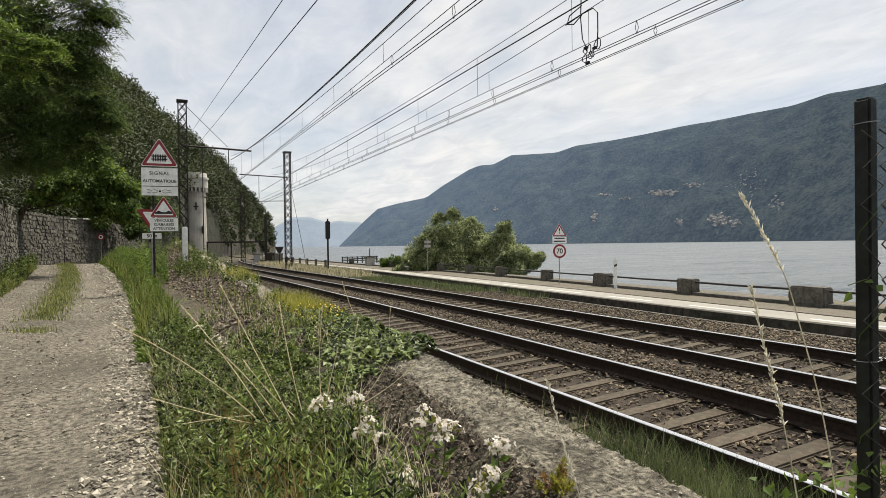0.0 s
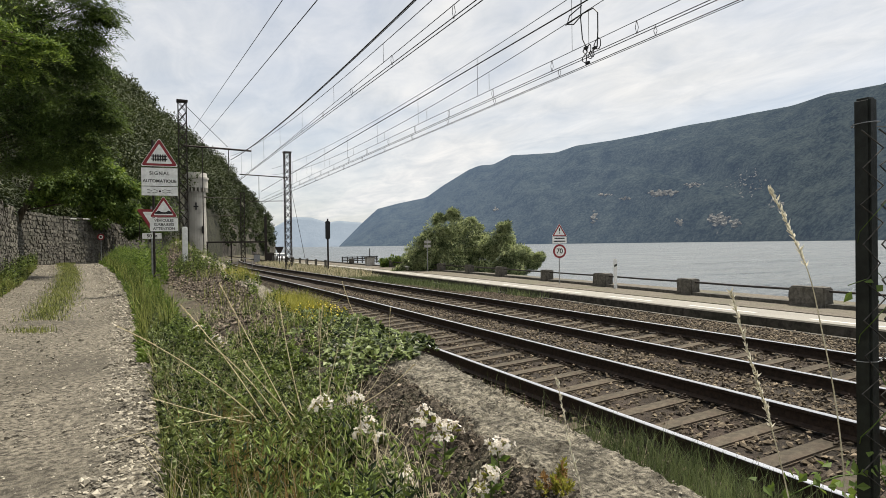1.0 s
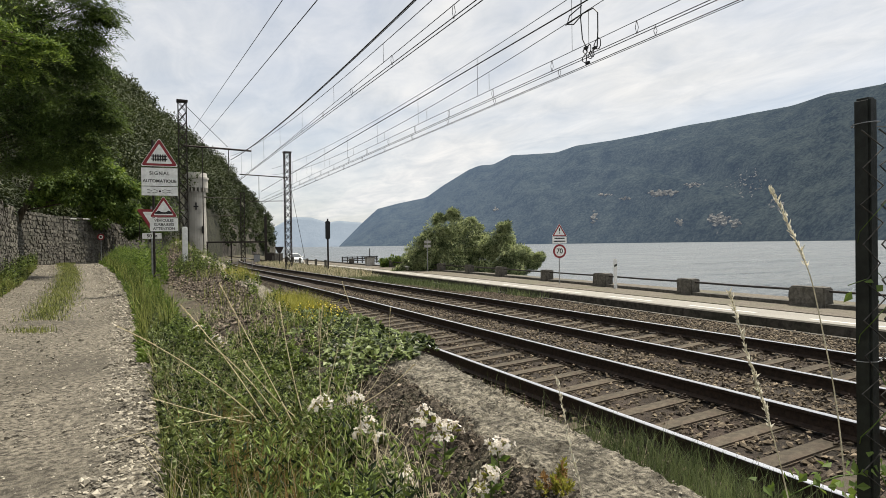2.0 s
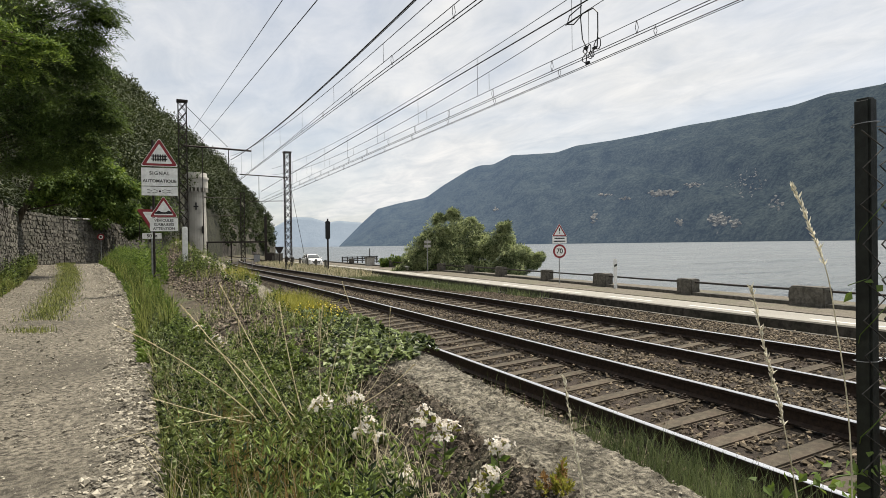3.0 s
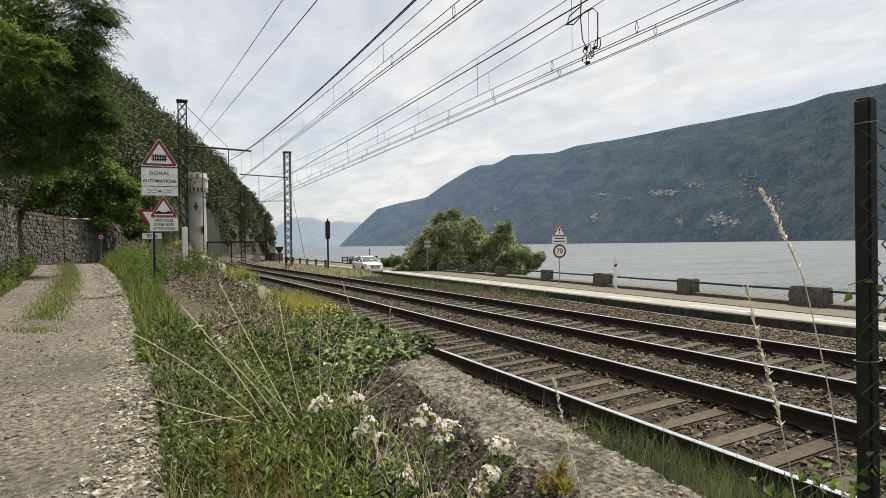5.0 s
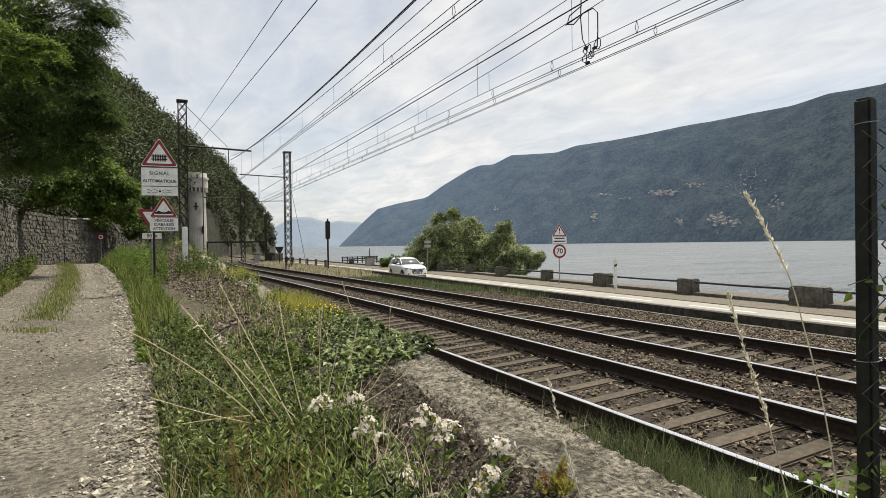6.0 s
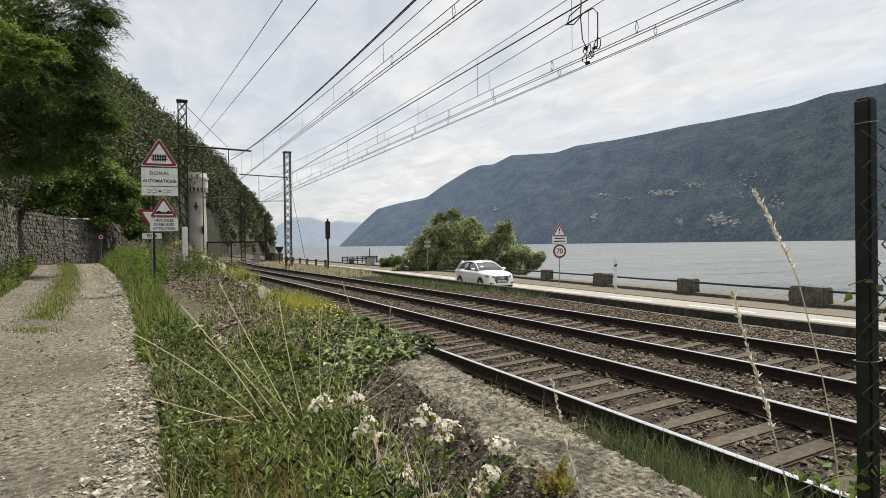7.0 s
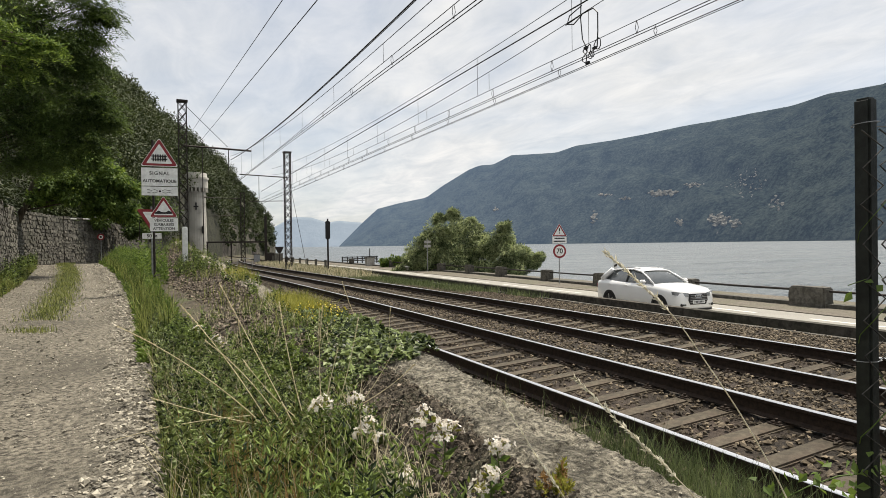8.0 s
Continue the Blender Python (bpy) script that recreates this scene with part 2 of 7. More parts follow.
M_MOUNT = far_mat("hazed_wooded_mountain", (0.005, 0.009, 0.008), (0.054, 0.064, 0.052), (0.335, 0.455, 0.65), 0.099, 0.075, True)
# far range: strong pale emission stands for the thick haze before it
M_FARMOUNT = far_mat("hazed_distant_mountain", (0.05, 0.06, 0.06), (0.1, 0.11, 0.11), (0.56, 0.66, 0.79), 0.46, 0.006)
# outcrop rock carries a bluish haze emission like the slopes round it
M_SCREE = far_mat("hazed_bare_rock", (0.17, 0.165, 0.15), (0.34, 0.325, 0.295), (0.35, 0.47, 0.66), 0.07, 0.03)


def water_mat():
    m, nt, p = mat_new("lake_water")
    link = nt.links.new
    p.inputs["Base Color"].default_value = (0.105, 0.125, 0.14, 1)
    p.inputs["Roughness"].default_value = 0.4
    p.inputs["IOR"].default_value = 1.33
    p.inputs["Specular IOR Level"].default_value = 0.8
    tc = nt.nodes.new("ShaderNodeTexCoord")
    mp = nt.nodes.new("ShaderNodeMapping")
    mp.inputs["Rotation"].default_value = (0, 0, radians(-25))
    mp.inputs["Scale"].default_value = (0.35, 1.0, 1.0)
    link(tc.outputs["Object"], mp.inputs["Vector"])
    a = node(nt, "ShaderNodeTexNoise", Scale=1.4, Detail=4.0, Roughness=0.6)
    b = node(nt, "ShaderNodeTexNoise", Scale=0.12, Detail=4.0)
    link(mp.outputs[0], a.inputs["Vector"])
    link(mp.outputs[0], b.inputs["Vector"])
    ml = nt.nodes.new("ShaderNodeMath")
    ml.operation = "MULTIPLY"
    link(a.outputs["Fac"], ml.inputs[0])
    link(b.outputs["Fac"], ml.inputs[1])
    bp = nt.nodes.new("ShaderNodeBump")
    bp.inputs["Strength"].default_value, bp.inputs["Distance"].default_value = 1.0, 1.6
    link(ml.outputs[0], bp.inputs["Height"])
    link(bp.outputs[0], p.inputs["Normal"])
    m2 = nt.nodes.new("ShaderNodeMapping")
    m2.inputs["Rotation"].default_value = (0, 0, radians(-25))
    m2.inputs["Scale"].default_value = (0.12, 1.0, 1.0)
    link(tc.outputs["Object"], m2.inputs["Vector"])
    c = node(nt, "ShaderNodeTexNoise", Scale=0.28, Detail=7.0, Roughness=0.7)
    link(m2.outputs[0], c.inputs["Vector"])
    rr = nt.nodes.new("ShaderNodeMapRange")
    for k, v in (("From Min", 0.35), ("From Max", 0.65), ("To Min", 0.26), ("To Max", 0.62)):
        rr.inputs[k].default_value = v
    link(c.outputs["Fac"], rr.inputs["Value"])
    link(rr.outputs[0], p.inputs["Roughness"])
    return m


M_WATER = water_mat()


# ---- building helpers ----
def put(ob, parent=None, label="", category="", group="", kind=""):
    if parent is not None:
        ob.parent = parent
    return tagged(ob, label, category, group, kind)


def bm_mesh(name, bm, material, smooth=False):
    me = bpy.data.meshes.new(name)
    bm.to_mesh(me)
    bm.free()
    for q in material if isinstance(material, (list, tuple)) else [material]:
        me.materials.append(q)
    if smooth:
        me.shade_smooth()
    return me


def part(name, bm, material, parent, label="", smooth=False):
    return put(new(name, bm_mesh(name, bm, material, smooth)), parent, label)


def np_mesh(name, verts, faces, material, smooth=False):
    """A mesh from arrays: verts (n, 3), faces (m, k)."""
    verts, faces = np.asarray(verts, np.float32), np.asarray(faces, np.int32)
    me = bpy.data.meshes.new(name)
    k = faces.shape[1]
    me.vertices.add(len(verts))
    me.vertices.foreach_set("co", verts.ravel())
    me.loops.add(faces.size)
    me.loops.foreach_set("vertex_index", faces.ravel())
    me.polygons.add(len(faces))
    me.polygons.foreach_set("loop_start", np.arange(0, faces.size, k, dtype=np.int32))
    me.polygons.foreach_set("use_smooth", np.full(len(faces), smooth))
    me.materials.append(material)
    me.update(calc_edges=True)
    me.validate()
    return me


def empty(name, m=None, label="", category="", group=""):
    e = new(name)
    e.empty_display_size = 0.2
    if m is not None:
        e.matrix_basis = m
    return tagged(e, label, category, group)


def box(bm, x0, x1, y0, y1, z0, z1, bevel=0.0):
    b = bmesh.new() if bevel else bm
    vs = [b.verts.new(c) for c in itertools.product((x0, x1), (y0, y1), (z0, z1))]
    for f in ((0, 1, 3, 2), (4, 6, 7, 5), (0, 4, 5, 1), (2, 3, 7, 6), (0, 2, 6, 4), (1, 5, 7, 3)):
        b.faces.new([vs[i] for i in f])
    if bevel:
        bmesh.ops.recalc_face_normals(b, faces=b.faces)
        bmesh.ops.bevel(b, geom=list(b.edges), offset=bevel, segments=2, affect="EDGES")
        me = bpy.data.meshes.new("tmp")
        b.to_mesh(me)
        b.free()
        bm.from_mesh(me)
        bpy.data.meshes.remove(me)
    else:
        bmesh.ops.recalc_face_normals(bm, faces=bm.faces)
    return bm


def tube(bm, pts, r, sides=6, r_end=None):
    """A round bar along pts, tapering from r to r_end."""
    pts = [Vector(p) for p in pts]
    rings = []
    for i, p in enumerate(pts):
        d = (pts[min(i + 1, len(pts) - 1)] - pts[max(i - 1, 0)]).normalized()
        a = d.orthogonal().normalized() if i == 0 else (a_prev - d * a_prev.dot(d)).normalized()
        a_prev = a
        b = d.cross(a)
        rr = r if r_end is None else r + (r_end - r) * i / max(1, len(pts) - 1)
        rings.append([bm.verts.new(p + (a * math.cos(2 * math.pi * k / sides) + b * math.sin(2 * math.pi * k / sides)) * rr) for k in range(sides)])
    for u, v in zip(rings, rings[1:]):
        for k in range(sides):
            bm.faces.new((u[k], u[(k + 1) % sides], v[(k + 1) % sides], v[k]))
    bm.faces.new(rings[0][::-1])
    bm.faces.new(rings[-1])
    return bm


def sheet(bm, outline, thick, m=None):
    """A flat plate with that outline in x, z, lying from y = 0 to y = thick."""
    m = m or Matrix()
    a = [bm.verts.new(m @ Vector((x, 0, z))) for x, z in outline]
    b = [bm.verts.new(m @ Vector((x, thick, z))) for x, z in outline]
    bm.faces.new(a)
    bm.faces.new(b[::-1])
    for i in range(len(a)):
        j = (i + 1) % len(a)
        bm.faces.new((a[j], a[i], b[i], b[j]))
    return bm


def fnoise(x, y, s, seed=0.0):
    return noise.noise(Vector((x * s, y * s, seed)))


def grid_mesh(name, xs, ys, height, material, smooth=True):
    """A sheet over the grid xs, ys; height(x, y)."""
    v = [(x, y, height(x, y)) for y in ys for x in xs]
    n = len(xs)
    f = [(j * n + i, j * n + i + 1, (j + 1) * n + i + 1, (j + 1) * n + i) for j in range(len(ys) - 1) for i in range(n - 1)]
    return np_mesh(name, v, f, material, smooth)


RNG = np.random.default_rng(7)


def unit(v):
    return v / np.maximum(np.linalg.norm(v, axis=-1, keepdims=True), 1e-9)


def leaves(P, D, L, W, fold=0.15, rng=RNG, facing=None):
    """Folded leaf blades at P pointing along D, turned towards facing where given; returns verts, faces."""
    n = len(P)
    L, W = np.broadcast_to(L, n)[:, None], np.broadcast_to(W, n)[:, None]
    D = unit(D)
    S = unit(np.cross(D, unit(rng.normal(size=(n, 3))) if facing is None else facing))
    N = np.cross(D, S)
    v = np.empty((n, 4, 3))
    v[:, 0] = P
    v[:, 1] = P + D * L * 0.45 + S * W * 0.5 + N * W * fold
    v[:, 2] = P + D * L - N * L * 0.1
    v[:, 3] = P + D * L * 0.45 - S * W * 0.5 + N * W * fold
    b = np.arange(n)[:, None] * 4
    f = np.concatenate([b + [0, 1, 2], b + [0, 2, 3]], axis=0)
    return v.reshape(-1, 3), f


def blades(P, H, lean, W, rng=RNG):
    """Grass blades: P bases, H heights, lean sideways bend (n, 2), W widths."""
    n = len(P)
    H, W = np.broadcast_to(H, n), np.broadcast_to(W, n)
    a = rng.uniform(0, 6.283, n)
    S = np.stack([np.cos(a), np.sin(a), np.zeros(n)], 1) * W[:, None] * 0.5
    L3 = np.concatenate([lean, np.zeros((n, 1))], 1)
    up = np.stack([np.zeros(n), np.zeros(n), H], 1)
    mid = P + up * 0.55 + L3 * 0.3
    tip = P + up * (1 - 0.12 * rng.random((n, 1))) + L3
    v = np.empty((n, 5, 3))
    v[:, 0], v[:, 1], v[:, 2], v[:, 3], v[:, 4] = P - S, P + S, mid + S * 0.8, mid - S * 0.8, tip
    b = np.arange(n)[:, None] * 5
    f = np.concatenate([b + [0, 1, 2], b + [0, 2, 3], b + [3, 2, 4]], axis=0)
    return v.reshape(-1, 3), f


def join(parts_):
    """Joins (verts, faces) pairs."""
    vs, fs, o = [], [], 0
    for v, f in parts_:
        vs.append(v)
        fs.append(f + o)
        o += len(v)
    return np.concatenate(vs), np.concatenate(fs)


def clumps(centres, radii, per, L, W, squash=0.8, droop=0.3, rng=RNG, fill=0.55, stray=0.45):
    """Leaves spread through ellipsoid clumps, denser near their skins."""
    n = len(centres) * per
    C = np.repeat(centres, per, 0)
    R = np.repeat(radii, per)
    d = unit(rng.normal(size=(n, 3)))
    rad = R * (fill + (1 - fill) * rng.random(n) ** 0.5)
    P = C + d * rad[:, None] * [1, 1, squash]
    D = unit(d + rng.normal(size=(n, 3)) * 0.7 + [0, 0, -droop])
    out = unit(d + [0, 0, 0.7] + rng.normal(size=(n, 3)) * stray)      # leaves turn outwards and up to the light
    return leaves(P, D, L * rng.uniform(0.6, 1.3, n), W * rng.uniform(0.7, 1.2, n), rng=rng, facing=out)


def sprays(centres, radii, per, fronds, length, leaflet, rng, pairs=7):
    """Pinnate foliage: drooping boughs out of each clump, set with feathery fronds of paired leaflets."""
    n = len(centres) * per
    C, R = np.repeat(centres, per, 0), np.repeat(radii, per)
    a = rng.uniform(0, 6.283, n)
    out = np.stack([np.cos(a), np.sin(a), np.zeros(n)], 1)
    start = C + unit(rng.normal(size=(n, 3))) * (R * rng.uniform(0.1, 0.75, n))[:, None] * [1, 1, 0.6]
    ln = R * rng.uniform(0.7, 1.25, n)
    drop = rng.uniform(0.35, 0.8, n)
    t = np.linspace(0.12, 1.0, fronds)[None, :]
    bx = start[:, None, :] + out[:, None, :] * (ln[:, None] * t)[:, :, None]
    bx[:, :, 2] += (0.22 * t - drop[:, None] * t ** 2) * ln[:, None]
    side = np.stack([-np.sin(a), np.cos(a), np.zeros(n)], 1)
    flip = np.where(np.arange(fronds) % 2, 1.0, -1.0)
    fd = out[:, None, :] * 0.55 + side[:, None, :] * flip[None, :, None] * (1.15 - 0.7 * t[:, :, None]) + rng.normal(0, 0.18, (n, fronds, 3)) + [0, 0, -0.25]
    B, F = bx.reshape(-1, 3), unit(fd.reshape(-1, 3))
    m = len(B)
    fl = length * rng.uniform(0.6, 1.15, m)
    q = np.linspace(0.15, 1.0, pairs)
    P = B[:, None, None, :] + F[:, None, None, :] * (fl[:, None] * q[None])[:, :, None, None]
    P = np.repeat(P, 2, 2)
    P[..., 2] -= (0.35 * fl[:, None] * q[None] ** 2)[:, :, None]
    G = unit(np.cross(F, [0, 0, 1.0]) + 1e-6)
    D = F[:, None, None, :] * 0.45 + G[:, None, None, :] * np.array([1.0, -1.0])[None, None, :, None] + np.array([0, 0, -0.12])
    D = np.broadcast_to(D, P.shape).reshape(-1, 3)
    k = len(D)
    return leaves(P.reshape(-1, 3), D + rng.normal(0, 0.15, (k, 3)), leaflet[0] * rng.uniform(0.7, 1.2, k), leaflet[1], 0.1, rng, unit(rng.normal(0, 0.35, (k, 3)) + [0, 0, 1]))


# ---- ground, water, distance ----
def shift(y):
    """Sideways run of the railway as it bends."""
    if y < 10:
        return 0.0
    if y < 50:
        return -(y - 10) ** 2 / 2200
    return -0.727 - 0.036 * (y - 50) + (y - 50) ** 2 / 520


def path_z(y):
    if y < 36:
        return 0.25 + 0.023 * y
    return max(0.45, 1.078 - 0.07 * (y - 36))


def path_x(y):
    """The path's edge on the railway side."""
    return 0.1 - 0.0021 * min(max(y, 0), 40) ** 2


WALL_LINE = [(-4.4, -14), (-4.5, 8), (-4.7, 20), (-5.0, 26), (-5.7, 33), (-6.2, 39), (-5.4, 44), (-3.0, 50), (-0.6, 58)]


def wall_x(y):
    return float(np.interp(y, [b for a, b in WALL_LINE], [a for a, b in WALL_LINE]))


def low_wall_x(y):
    """Line of the low wall's crest, towards the railway."""
    return 1.92 + 0.10 * min(max(y, 0), 5.5) - 0.034 * max(0, min(y - 14, 26))


def ground_z(x, y):
    """The lie of the land between hill and lake shore."""
    xr = x - shift(y) * (0 if y < 0 else 1)
    lw = low_wall_x(y)
    if x < path_x(y) + 0.1:
        return path_z(y) - 0.06
    if x < lw - 0.5:
        k = (x - path_x(y) - 0.1) / max(0.1, lw - 0.6 - path_x(y))
        return path_z(y) - 0.06 + 0.28 * k * max(0.0, 1 - y / 40)
    if x < lw + 0.15:
        return min(path_z(y), 0.3) - 0.1
    if xr < 11.5:
        return -0.42
    if xr < 14.4:
        return -0.75
    return -0.86


def make_ground():
    xs = [-400, -200, -90, -40, -20, -12, -8, -6, -4.5] + list(np.arange(-4, 3.2, 0.4)) + [3.5, 5, 7, 9, 11, 11.6, 12.5, 14.2, 14.6, 17, 20, 22, 24, 25.4, 26.5, 29]
    ys = [-400, -150, -60, -25] + list(np.arange(-12, 60, 1.5)) + [65, 75, 90, 110, 140, 200, 300, 420]

    def h(x, y):
        if x > 26:
            return -2.6
        return ground_z(x, y)
    ob = new("ground", grid_mesh("ground", xs, ys, h, M_SOIL))
    tagged(ob, "bare brown soil with thin grass along the railway", "ground", kind="structure")
    # the sheet goes on beneath the lake to the horizon
    bm = bmesh.new()
    box(bm, -4800, 4800, -4800, 4800, -6.0, -5.0)
    tagged(part("ground", bm, M_SOIL, None), "dark lake bed and land to the horizon", "ground", kind="structure")
    bm = bmesh.new()
    vs = [bm.verts.new(c) for c in ((25.2, -4800, -2.1), (4800, -4800, -2.1), (4800, 4800, -2.1), (-3000, 4800, -2.1), (-3000, 460, -2.1), (25.2, 300, -2.1))]
    bm.faces.new(vs)
    tagged(part("water", bm, M_WATER, None), "grey rippled lake water under a pale sky", "water", kind="structure")


make_ground()


def ridge(name, rows, near, far, rise, material, label, seed, rough=0.06, base=-4.0, n_az=220, n_r=26):
    """A range of hills round the eye: rows of azimuth and height angle of its crest, in degrees."""
    az = np.linspace(rows[0][0], rows[-1][0], n_az)
    el = np.interp(az, [r[0] for r in rows], [r[1] for r in rows])
    v = []
    for j in range(n_r + 4):
        t = j / (n_r - 1)
        for i in range(n_az):
            k = i / (n_az - 1)
            r0, r1 = near(k), far(k)
            top = math.tan(radians(el[i])) * r1 + EYE[2] - base
            r = r0 + (r1 - r0) * t
            zz = base + top * (min(t, 1.0) ** rise if t <= 1 else 1 - (t - 1) * 4)
            a = radians(az[i])
            x, y = math.sin(a) * r, math.cos(a) * r
            f = noise.fractal(Vector((x / (r0 * 0.12), y / (r0 * 0.12), seed)), 0.9, 2.1, 6)
            zz += f * top * rough * (math.sin(min(1, t) * math.pi) + 0.05)
            v.append((x, y, zz))
    f = [(j * n_az + i, j * n_az + i + 1, (j + 1) * n_az + i + 1, (j + 1) * n_az + i) for j in range(n_r + 3) for i in range(n_az - 1)]
    ob = new(name, np_mesh(name, v, f, material, True))
    tagged(ob, label, "mountain", kind="structure")
    return np.array(v).reshape(n_r + 4, n_az, 3)


RIDGE_P = [(15.2, -0.3), (15.5, -0.03), (17.6, 2.06), (19.1, 3.42), (21.1, 3.93), (23.7, 4.43), (25.3, 5.57), (27.7, 6.95), (28.8, 7.35), (30.0, 7.38), (31.7, 8.21),
           (35.9, 8.32), (37.7, 8.85), (40.7, 9.15), (43.6, 9.51), (46.5, 9.93), (52.2, 10.52), (55.1, 10.78), (57.8, 11.43), (61.4, 11.61)]
RIDGE_Q = [(7.0, 0.4), (9.4, 1.65), (11.4, 2.72), (13.0, 2.66), (14.5, 2.19), (15.5, 2.34), (17.6, 2.16), (19.2, 1.83)]
MOUNT_ROWS = RIDGE_P + [(68.0, 17.0), (80.0, 19.0), (95.0, 18.0), (115.0, 12.0), (140.0, 9.0), (180.0, 5.0)]
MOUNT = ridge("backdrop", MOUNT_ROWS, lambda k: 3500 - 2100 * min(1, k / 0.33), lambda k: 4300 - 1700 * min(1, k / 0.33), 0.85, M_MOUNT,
      "long wooded mountain across the lake, blue-green with painted haze", 3.1, 0.10, n_az=420, n_r=50)
ridge("backdrop", RIDGE_Q, lambda k: 4550, lambda k: 4700, 0.9, M_FARMOUNT, "mountains beyond the end of the lake, pale with painted haze", 8.2, 0.05, n_az=80, n_r=10)


def make_outcrops():
    """Bare pale cliffs and screes on the mountainside: azimuth, height angle, half spans, stones."""
    rng = np.random.default_rng(17)
    az = np.degrees(np.arctan2(MOUNT[0, :, 0], MOUNT[0, :, 1]))
    for a0, e0, wa, we, n, size in ((45.2, 4.25, 1.15, 0.22, 170, 8.0), (49.6, 1.75, 0.75, 0.45, 150, 8.0), (50.9, 1.45, 0.35, 0.3, 60, 7.0), (46.5, 1.7, 0.3, 0.25, 30, 7.0), (51.8, 4.9, 1.5, 1.0, 100, 4.2), (42.0, 3.9, 0.5, 0.1, 36, 7.0),
                                    (40.2, 4.3, 0.7, 0.12, 30, 7.0), (39.2, 2.2, 0.25, 0.5, 36, 7.0), (47.6, 4.9, 0.8, 0.2, 40, 6.0), (54.0, 3.0, 0.6, 0.5, 40, 6.0), (30.2, 3.2, 0.25, 0.2, 14, 9.0)):
        P = []
        for _ in range(n):
            r, th = rng.random() ** 0.7, rng.uniform(0, 6.283)
            a = a0 + wa * r * math.cos(th) + rng.normal(0, 0.08)
            e = e0 + we * r * math.sin(th) + 0.35 * we * math.sin(a * 9)
            col = MOUNT[:50, int(np.argmin(np.abs(az - a)))]
            d = np.hypot(col[:, 0], col[:, 1])
            el = np.degrees(np.arctan2(col[:, 2] - EYE[2], d))
            j = int(np.argmax(el > e))
            if j < 1:
                continue
            k = (e - el[j - 1]) / max(1e-6, el[j] - el[j - 1])
            d1 = d[j - 1] + (d[j] - d[j - 1]) * k
            z1 = col[j - 1, 2] + (col[j, 2] - col[j - 1, 2]) * k
            P.append((math.sin(radians(a)) * d1, math.cos(radians(a)) * d1, z1))
        P = np.array(P)
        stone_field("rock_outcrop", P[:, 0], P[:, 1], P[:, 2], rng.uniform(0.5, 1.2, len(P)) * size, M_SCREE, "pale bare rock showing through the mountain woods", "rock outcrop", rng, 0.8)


# ---- the path ----
def make_path():
    ys = np.concatenate([np.arange(-12, 14, 0.22), np.arange(14, 50, 0.6)])
    us = np.linspace(0, 1, 22)
    v = []
    for y in ys:
        x1 = path_x(y) + 0.16 + 0.10 * fnoise(y, 0, 0.9) + 0.06 * fnoise(y, 0, 3.1)
        x0 = path_x(y) - 3.0 + 0.25 * fnoise(y, 5, 0.5) - (0.6 if y < 12 else 0)
        for u in us:
            x = x0 + (x1 - x0) * u
            rut = -0.035 * (math.exp(-((u - 0.22) / 0.1) ** 2) + math.exp(-((u - 0.68) / 0.13) ** 2))
            edge = -0.07 * (max(0, u - 0.93) / 0.07 + max(0, 0.05 - u) / 0.05)
            v.append((x, y, path_z(y) + rut + edge + 0.012 * fnoise(x, y, 2.5) + 0.006 * fnoise(x, y, 9)))
    n = len(us)
    f = [(j * n + i, j * n + i + 1, (j + 1) * n + i + 1, (j + 1) * n + i) for j in range(len(ys) - 1) for i in range(n - 1)]
    tagged(new("pavement", np_mesh("pavement", v, f, M_GRAVEL, True)), "pale dusty gravel path with two worn ruts", "path", kind="structure")


make_path()

# ---- railway ----
RAILS = [(4.34, 0.0), (5.845, 0.095), (8.05, -0.045), (9.555, 0.05)]   # x and height of the rail heads
Y0, Y1 = -12.0, 92.0


def along(profile, x0, z0, step=1.0, y0=Y0, y1=Y1):
    """Sweeps a closed profile (dx, dz) along the railway's bend."""
    bm = bmesh.new()
    rings = []
    for y in np.arange(y0, y1 + 0.01, step):
        rings.append([bm.verts.new((x0 + shift(y) + a, y, z0 + b)) for a, b in profile])
    k = len(profile)
    for u, w in zip(rings, rings[1:]):
        for i in range(k):
            bm.faces.new((u[i], u[(i + 1) % k], w[(i + 1) % k], w[i]))
    bm.faces.new(rings[0])
    bm.faces.new(rings[-1][::-1])
    bmesh.ops.recalc_face_normals(bm, faces=bm.faces)
    return bm


WEB = [(-0.075, -0.172), (0.075, -0.172), (0.075, -0.162), (0.012, -0.14), (0.009, -0.045), (0.034, -0.035), (0.035, -0.006), (-0.035, -0.006), (-0.034, -0.035), (-0.009, -0.045), (-0.012, -0.14), (-0.075, -0.162)]
HEAD = [(-0.034, -0.0055), (0.034, -0.0055), (0.031, 0.0), (-0.031, 0.0)]


def make_rails():
    for x, z in RAILS:
        e = empty("rail", None, "rust-brown steel rail with a bright polished head", "rail", "rails of the two tracks")
        part("web", along(WEB, x, z), M_RAILRUST, e)
        part("railhead", along(HEAD, x, z), M_RAILTOP, e, "bright polished running surface")


make_rails()


